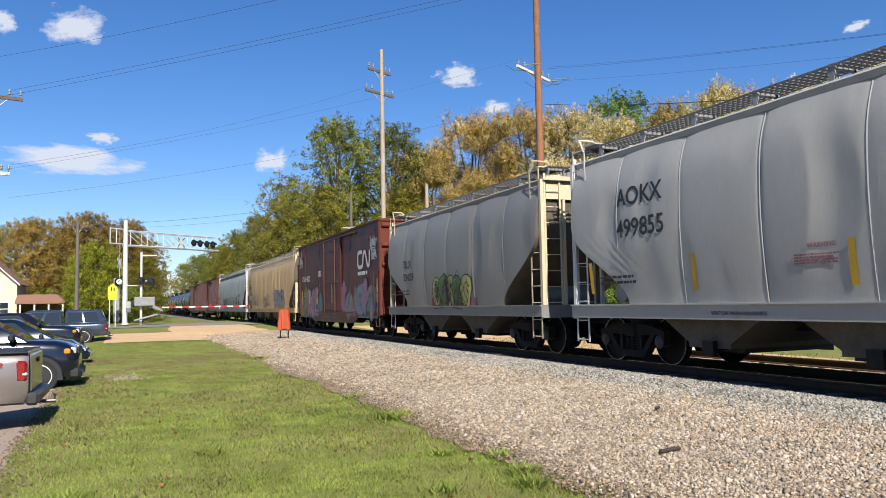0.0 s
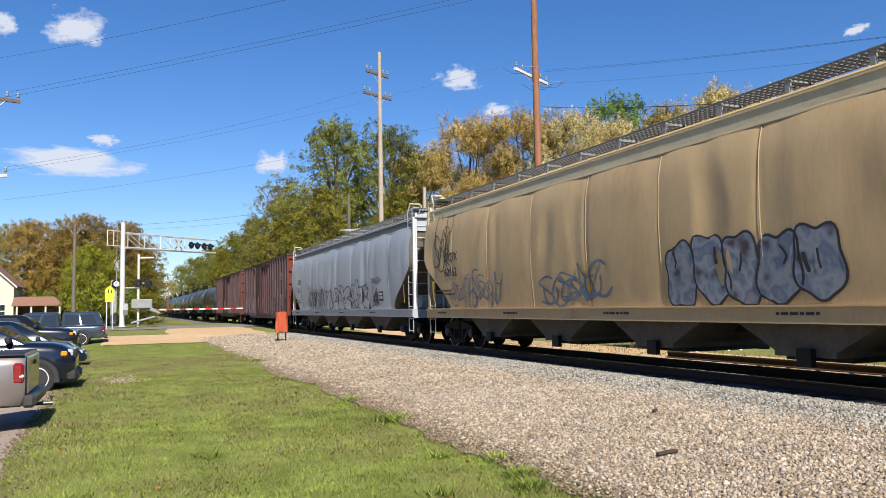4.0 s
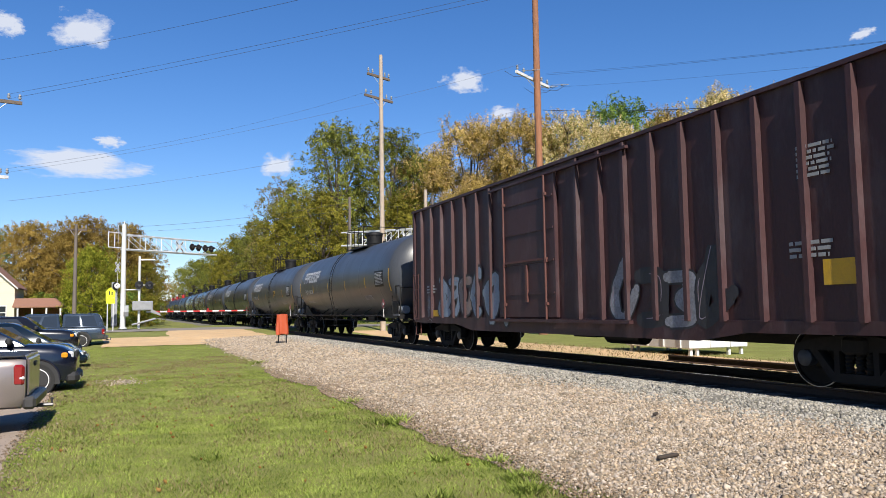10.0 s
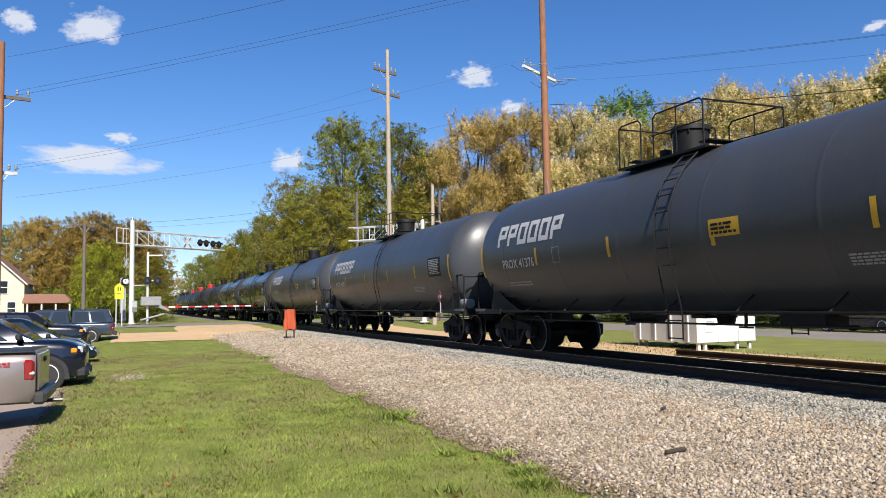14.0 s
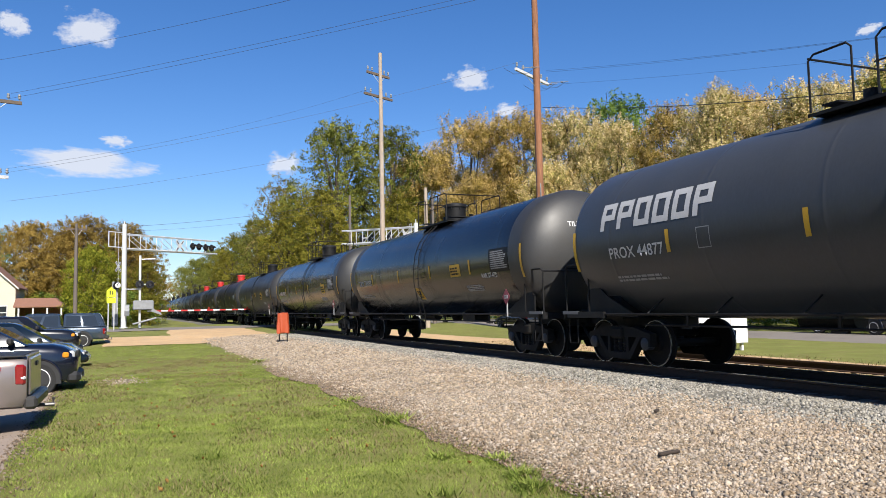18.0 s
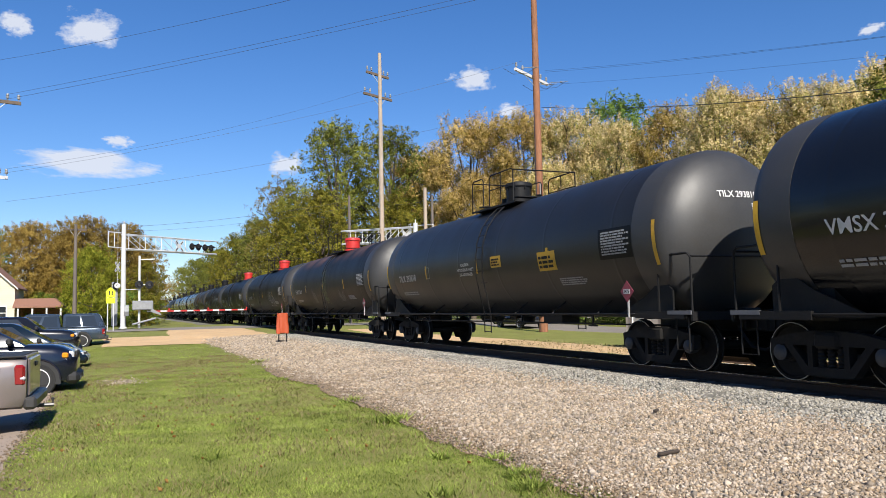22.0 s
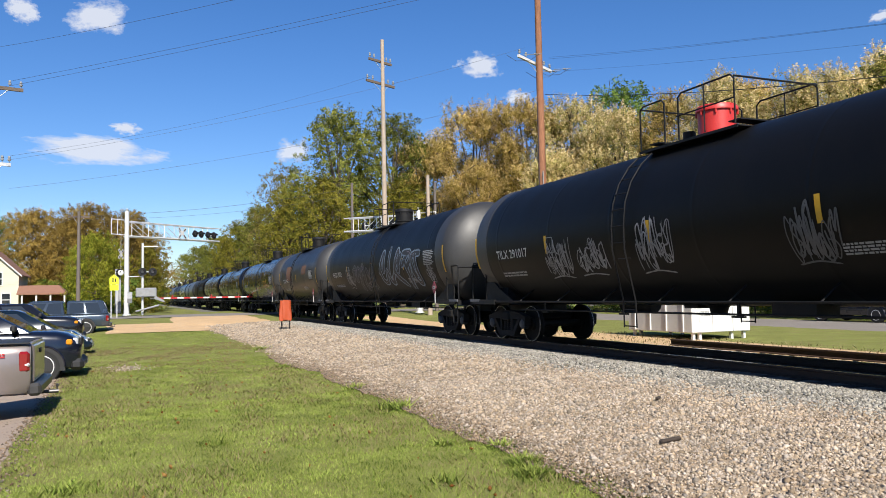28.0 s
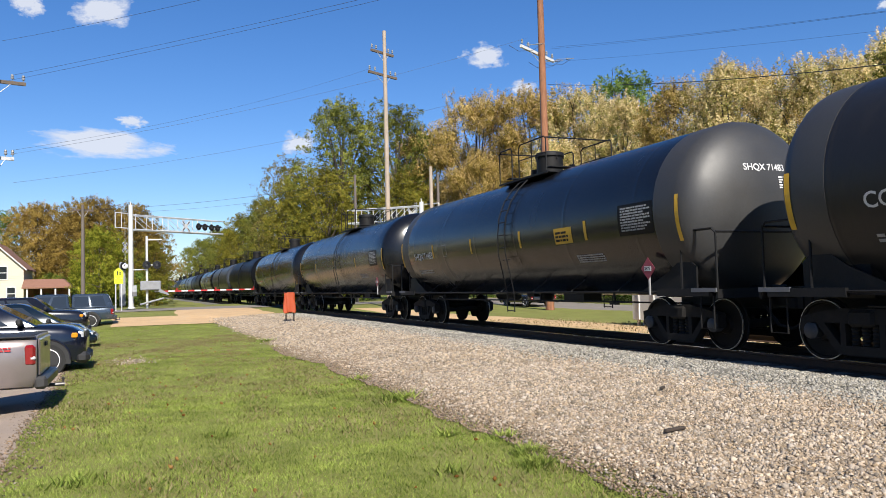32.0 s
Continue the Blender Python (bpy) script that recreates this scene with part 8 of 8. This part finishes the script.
# unseen trees added behind the lot to screen the train's side from low sky
for row in (("dark", -27, -34, 15), ("green", -26, -12, 17), ("dark", -30, 4, 18), ("green2", -27, 20, 17), ("dark", -29, 36, 16), ("green", -30, 54, 17), ("dark", -34, 72, 16), ("green2", -36, -22, 18)):
    plant(*row)
for k_ in range(16):
    plant("bush2" if k_ % 3 else "bush", 33.5 + TRND.uniform(-1.5, 3), 18 + k_ * 4.0, TRND.uniform(2.6, 4.6), 1.2)
for k_ in range(12):
    plant("bush" if k_ % 2 else "bush2", 17.5 + TRND.uniform(-0.8, 4.5) + k_ * 0.1, 72 + k_ * 6.5, TRND.uniform(3, 5), 1.2)
for k_ in range(9):
    plant("bush2" if k_ % 2 else "bush", -10 + k_ * 1.5, 98 + TRND.uniform(0, 5), TRND.uniform(2.5, 4.2), 1.2)


# ---------------- clouds ----------------
def cloud_material(seed):
    """White puffs with ragged, fading edges."""
    m = bpy.data.materials.new("cloud")
    m.use_nodes = True
    nt = m.node_tree
    for n in list(nt.nodes):
        if n.type != "OUTPUT_MATERIAL":
            nt.nodes.remove(n)
    tc = nt.nodes.new("ShaderNodeTexCoord")
    ln = nt.nodes.new("ShaderNodeVectorMath")
    ln.operation = "LENGTH"
    nt.links.new(tc.outputs["Object"], ln.inputs[0])
    nz = nt.nodes.new("ShaderNodeTexNoise")
    nz.noise_dimensions = "4D"
    nz.inputs["W"].default_value, nz.inputs["Scale"].default_value, nz.inputs["Detail"].default_value, nz.inputs["Roughness"].default_value = seed * 3.7, 1.7, 7.0, 0.62
    nt.links.new(tc.outputs["Object"], nz.inputs["Vector"])
    ma = nt.nodes.new("ShaderNodeMath")
    ma.operation = "MULTIPLY_ADD"
    nt.links.new(ln.outputs["Value"], ma.inputs[0])
    ma.inputs[1].default_value = -0.52
    nt.links.new(nz.outputs["Fac"], ma.inputs[2])
    mr = nt.nodes.new("ShaderNodeMapRange")
    mr.inputs["From Min"].default_value, mr.inputs["From Max"].default_value, mr.inputs["To Max"].default_value = 0.10, 0.30, 0.88
    nt.links.new(ma.outputs[0], mr.inputs["Value"])
    em, tp, mx = nt.nodes.new("ShaderNodeEmission"), nt.nodes.new("ShaderNodeBsdfTransparent"), nt.nodes.new("ShaderNodeMixShader")
    em.inputs["Color"].default_value, em.inputs["Strength"].default_value = (0.86, 0.90, 1.0, 1), 0.55
    nt.links.new(mr.outputs[0], mx.inputs[0])
    nt.links.new(tp.outputs[0], mx.inputs[1])
    nt.links.new(em.outputs[0], mx.inputs[2])
    nt.links.new(mx.outputs[0], nt.nodes["Material Output"].inputs["Surface"])
    return m


CLOUDS = []


def cloud(x, y, z, w, h, seed, tilt=0.0):
    s = Shape().add([(-1, 0, -1), (1, 0, -1), (1, 0, 1), (-1, 0, 1)], [(0, 1, 2, 3)])
    ob = part("cloud", s, cloud_material(seed), None, "small white fair-weather cloud drifting slowly", smooth=0)
    tagged(ob, category="cloud", group="clouds", kind="structure")
    face = math.atan2(x, y)
    ob.scale = (w, 1, h)
    ob.visible_shadow = False
    CLOUDS.append((ob, Vector((x, y, z)), Matrix.Rotation(-face, 4, "Z") @ Matrix.Rotation(radians(tilt), 4, "Y")))


cloud(-150, 2494, 862, 125, 78, 1, -14)
cloud(-350, 2475, 845, 60, 50, 2)
cloud(-150, 2495, 450, 240, 62, 3, 2)
cloud(-78, 2499, 523, 55, 26, 4)
cloud(1018, 2283, 762, 95, 55, 5, -4)
cloud(429, 2463, 474, 78, 52, 6, -8)
cloud(1128, 2231, 652, 60, 32, 7)
cloud(1967, 1543, 791, 48, 24, 8, -10)


# ---------------- grass and stones ----------------
def hummocks(x, y, scale, seed):
    """Soft random heights from 0 to 1 over the plane."""
    g = np.random.default_rng(seed).random((256, 256))
    u, v = x / scale + 500, y / scale + 500
    i, j = np.floor(u).astype(int), np.floor(v).astype(int)
    a, b = u - i, v - j
    i, j, k, l = i % 256, j % 256, (i + 1) % 256, (j + 1) % 256
    return (g[i, j] * (1 - a) + g[k, j] * a) * (1 - b) + (g[i, l] * (1 - a) + g[k, l] * a) * b


def scatter(name, pts, kind_, material, label, category, rng, size):
    """Joins many small blades or stones into one mesh of kind stuff."""
    n = len(pts)
    if kind_ == "blade":
        a = rng.uniform(0, 2 * math.pi, n)
        h = size * rng.uniform(0.5, 1.3, n) * (0.55 + 0.5 * hummocks(pts[:, 0], pts[:, 1], 0.06, 4) + 0.45 * hummocks(pts[:, 0], pts[:, 1], 0.5, 5))
        w = h * rng.uniform(0.06, 0.12, n) + 0.00026 * np.hypot(pts[:, 0], pts[:, 1])
        ca, sa = np.cos(a), np.sin(a)
        bend = h * rng.uniform(0.5, 2.4, n)
        o = np.stack([pts[:, 0] - w * ca, pts[:, 1] - w * sa, pts[:, 2] - 0.01], 1)
        p = np.stack([pts[:, 0] + w * ca, pts[:, 1] + w * sa, pts[:, 2] - 0.01], 1)
        q = np.stack([pts[:, 0] - sa * bend, pts[:, 1] + ca * bend, pts[:, 2] + h], 1)
        v = np.stack([o, p, q], 1).reshape(-1, 3)
        loops, k = np.arange(3 * n), 3
    else:
        d = np.array([(1, 0, 0), (0, 1, 0), (-1, 0, 0), (0, -1, 0), (0, 0, 0.8), (0, 0, -0.8)])
        s = size[:, None, None] * (0.65 + 0.7 * rng.random((n, 6, 1)))
        ax = rng.uniform(0.6, 1.25, (n, 1, 3))
        a = rng.uniform(0, 6.28, n)
        b = rng.uniform(-0.7, 0.7, n)
        q = d[None] * s * ax
        x, y, z = q[..., 0], q[..., 1], q[..., 2]
        x, z = x * np.cos(b)[:, None] - z * np.sin(b)[:, None], x * np.sin(b)[:, None] + z * np.cos(b)[:, None]
        x, y = x * np.cos(a)[:, None] - y * np.sin(a)[:, None], x * np.sin(a)[:, None] + y * np.cos(a)[:, None]
        v = (np.stack([x, y, z], -1) + pts[:, None, :]).reshape(-1, 3)
        tri = np.array([(0, 1, 4), (1, 2, 4), (2, 3, 4), (3, 0, 4), (1, 0, 5), (2, 1, 5), (3, 2, 5), (0, 3, 5)])
        loops, k = (tri[None] + 6 * np.arange(n)[:, None, None]).ravel(), 3
    me = bpy.data.meshes.new(name)
    me.vertices.add(len(v))
    me.vertices.foreach_set("co", v.ravel())
    me.loops.add(len(loops))
    me.loops.foreach_set("vertex_index", loops)
    me.polygons.add(len(loops) // k)
    me.polygons.foreach_set("loop_start", np.arange(0, len(loops), k))
    me.update(calc_edges=True)
    me.materials.append(material)
    return tagged(new(name, me), label, category, kind="stuff")


def strew(rng, n, x0, x1, y0, y1, lift=0.0, keep=None):
    """Random places on the ground."""
    out = []
    for x, y in zip(rng.uniform(x0, x1, n), rng.uniform(y0, y1, n)):
        if keep is None or keep(x, y):
            out.append((x, y, ground_z(x, y) + lift))
    return np.array(out)


RNG = np.random.default_rng(3)
M["blade"] = foliage("blade", (0.122, 0.182, 0.02851), (0.350, 0.393, 0.100), 0.3, 0.28, 1.6)
M["blade_dry"] = foliage("blade_dry", (0.1825, 0.146, 0.0657), (0.3285, 0.2774, 0.146), 0.2)


def shoulder_x(y):
    """Where the gravel's ragged edge runs."""
    x = 3.75
    return x + 0.32 * (noise.noise(Vector((y * 0.33, x, 3))) + 0.45 * noise.noise(Vector((y * 1.4, x, 9))))


def patchy(x, y):
    return noise.noise(Vector((x * 0.9, y * 0.6, 7))) + 0.5 * noise.noise(Vector((x * 2.3, y * 2.3, 8))) > -0.42 or RND.random() < 0.55


on_lawn = lambda x, y: -1.0 - 0.022 * y + 0.2 * noise.noise(Vector((y * 0.7, 1, 1))) < x < shoulder_x(y) + RND.uniform(-0.1, 0.12) and patchy(x, y)
for y0, y1, n in ((4.0, 8.0, 110000), (8.0, 13.0, 85000), (13.0, 22.0, 65000), (22.0, 42.0, 36000)):
    g = strew(RNG, n, -2.1, 4.3, y0, y1, 0, on_lawn)
    scatter("lawn_grass", g, "blade", M["blade"], "short green lawn grass", "grass", RNG, 0.024)
dry_spot = lambda x, y: -1.0 - 0.022 * y < x < shoulder_x(y) + 0.2 and noise.noise(Vector((x * 0.8, y * 0.5, 21))) + 0.6 * noise.noise(Vector((x * 2.1, y * 1.7, 22))) + RND.uniform(-0.25, 0.25) > 0.12
g = strew(RNG, 80000, -2.0, 4.3, 4.0, 30, 0, dry_spot)
scatter("dry_grass", g, "blade", M["blade_dry"], "straw-coloured dead grass blades in the lawn", "grass", RNG, 0.045)
g = strew(RNG, 6000, 13.4, 17.0, 2, 30)
scatter("dry_grass", g, "blade", M["blade_dry"], "dry yellow grass beyond the track", "grass", RNG, 0.07)


def weed(x, y, n, size, rng):
    a = rng.normal(0, 1, (n, 2)) * size * 0.9
    p = np.array([(x + u, y + w, ground_z(x + u, y + w)) for u, w in a])
    scatter("weed", p, "blade", M["blade"], "taller tuft of green weeds at the gravel edge", "weed", rng, size)


for x, y, n, s_ in ((3.62, 10.7, 160, 0.13), (3.55, 6.6, 420, 0.085), (3.4, 6.2, 300, 0.08), (3.7, 7.4, 220, 0.075), (3.2, 7.9, 90, 0.09), (2.6, 6.4, 90, 0.1), (3.7, 13.2, 120, 0.09), (3.5, 18.5, 120, 0.1), (3.9, 25.0, 120, 0.1), (-0.5, 7.6, 70, 0.09), (0.9, 9.2, 70, 0.08)):
    weed(x, y, n, s_, RNG)

lay = lambda x, y: x > shoulder_x(y) - 0.05 + abs(RND.gauss(0, 0.75))
for y0, y1, n, r in ((3.5, 7.5, 42000, 0.0155), (7.5, 13.0, 42000, 0.0165), (13.0, 24.0, 30000, 0.020), (24.0, 46.0, 16000, 0.029)):
    p = strew(RNG, n, 3.5, 8.4, y0, y1, 0.04, lay)
    p[:, 2] += RNG.uniform(-0.010, 0.006, len(p))
    scatter("gravel", p, "stone", M["stone_tan"], "loose pale tan gravel stones", "gravel", RNG, r * np.clip(np.exp(RNG.normal(-0.05, 0.42, len(p))), 0.4, 2.2))
for y0, y1, n, r in ((3.5, 9.0, 9000, 0.028), (9.0, 20.0, 11000, 0.03), (20.0, 45.0, 9000, 0.036)):
    x = TRACK_X - 1.3 - np.abs(RNG.normal(0, 0.62, n))
    y = RNG.uniform(y0, y1, n)
    z = np.array([max(ground_z(a, b) + 0.045, -0.165 - max(0.0, (TRACK_X - 1.75 - a)) * 0.14) for a, b in zip(x, y)]) + 0.005
    scatter("ballast_stones", np.stack([x, y, z], 1), "stone", M["stone_grey"], "loose blue-grey ballast stones beside the ties", "ballast", RNG, r * RNG.uniform(0.5, 1.3, n))
p = strew(RNG, 900, 4.0, 8.4, 3.5, 24, 0.045, lay)
scatter("gravel", p, "stone", M["stone_tan"], "larger pale stones among the gravel", "gravel", RNG, 0.034 * RNG.uniform(0.7, 1.5, len(p)))
crumbs = lambda x, y: abs(x + 1.05 + 0.022 * y + 0.1 * noise.noise(Vector((y * 0.9, 4, 1)))) < abs(RND.gauss(0, 0.2))
p = strew(RNG, 26000, -2.4, 0.2, 4.5, 24, 0.012, crumbs)
scatter("crumbled_edge", p, "stone", M["crumb"], "crumbled brown asphalt and dirt along the lot's edge", "gravel", RNG, 0.014 * RNG.uniform(0.4, 1.6, len(p)))
soil = lambda x, y: -0.15 < x - shoulder_x(y) < abs(RND.gauss(0.15, 0.55))
p = strew(RNG, 70000, 3.2, 5.6, 4.0, 22, 0.04, soil)
scatter("soil_crumbs", p, "stone", M["crumb"], "brown soil and fine gravel between lawn and shoulder", "soil", RNG, 0.012 * RNG.uniform(0.4, 1.6, len(p)))
# bare patch of pale stones in the lawn, and fallen leaves
p = np.stack([RNG.normal(-0.1, 0.28, 260), RNG.normal(20.4, 0.45, 260), np.full(260, -0.385)], 1)
p[:, 2] = [ground_z(a, b) + 0.012 for a, b in p[:, :2]]
scatter("stone_patch", p, "stone", M["stone_tan"], "bare patch of pale stones in the lawn", "stones", RNG, 0.028 * RNG.uniform(0.5, 1.3, 260))
M["leaf_litter"] = foliage("leaf_litter", (0.1825, 0.073, 0.0219), (0.4015, 0.219, 0.073), 0.2)
p = strew(RNG, 130, -1.4, 4.5, 5, 30, 0.03)
scatter("fallen_leaves", p, "stone", M["leaf_litter"], "scattered brown fallen leaves", "leaves", RNG, 0.022 * RNG.uniform(0.6, 1.5, len(p)))
for x, y, l, a in ((5.2, 6.5, 0.3, 10), (6.7, 8.6, 0.16, 40)):
    ob = part("stick", Shape().chamfer(0, 0, 0, l, 0.05, 0.035, 0.01), M["tie"])
    ob.matrix_world = Matrix.Translation((x, y, ground_z(x, y) + 0.07)) @ Matrix.Rotation(radians(a), 4, "Z")
    tagged(ob, "short dark piece of broken timber on the gravel", "stick")


# ---------------- what moves ----------------
def train_way(t):
    """Metres that the train has still to go at t seconds, from its place at 13 s."""
    return -SPEED * (t - 13) - GAIN * (t - 13) ** 2


def motions():
    for car, q in CARS:
        walk(car, [(t, Matrix.Translation((TRACK_X, q + train_way(t), 0))) for t in (0, 4, 8, 12, 16, 20, 24, 28, 32)])
    for ob, at, turn in CLOUDS:
        # drift to the right, across the view
        walk(ob, [(t, Matrix.Translation(at + Vector((0.92, -0.38, 0)) * 2.45 * t) @ turn) for t in (0, 16, 32)])
    for w, q, y in SPINS:
        ks = [k for k in range(481) if -6 < q + y + train_way(k / 15) < 34]
        if not ks:
            ks = [0]
        rows = []
        for k in sorted({0, 480, *ks}):
            turn = -train_way(min(max(k, ks[0]), ks[-1]) / 15) / WHEEL_R
            rows.append((k / 15, Matrix.Translation((0, y, WHEEL_R)) @ Matrix.Rotation(turn % (2 * math.pi), 4, "X")))
        walk(w, rows)


motions()
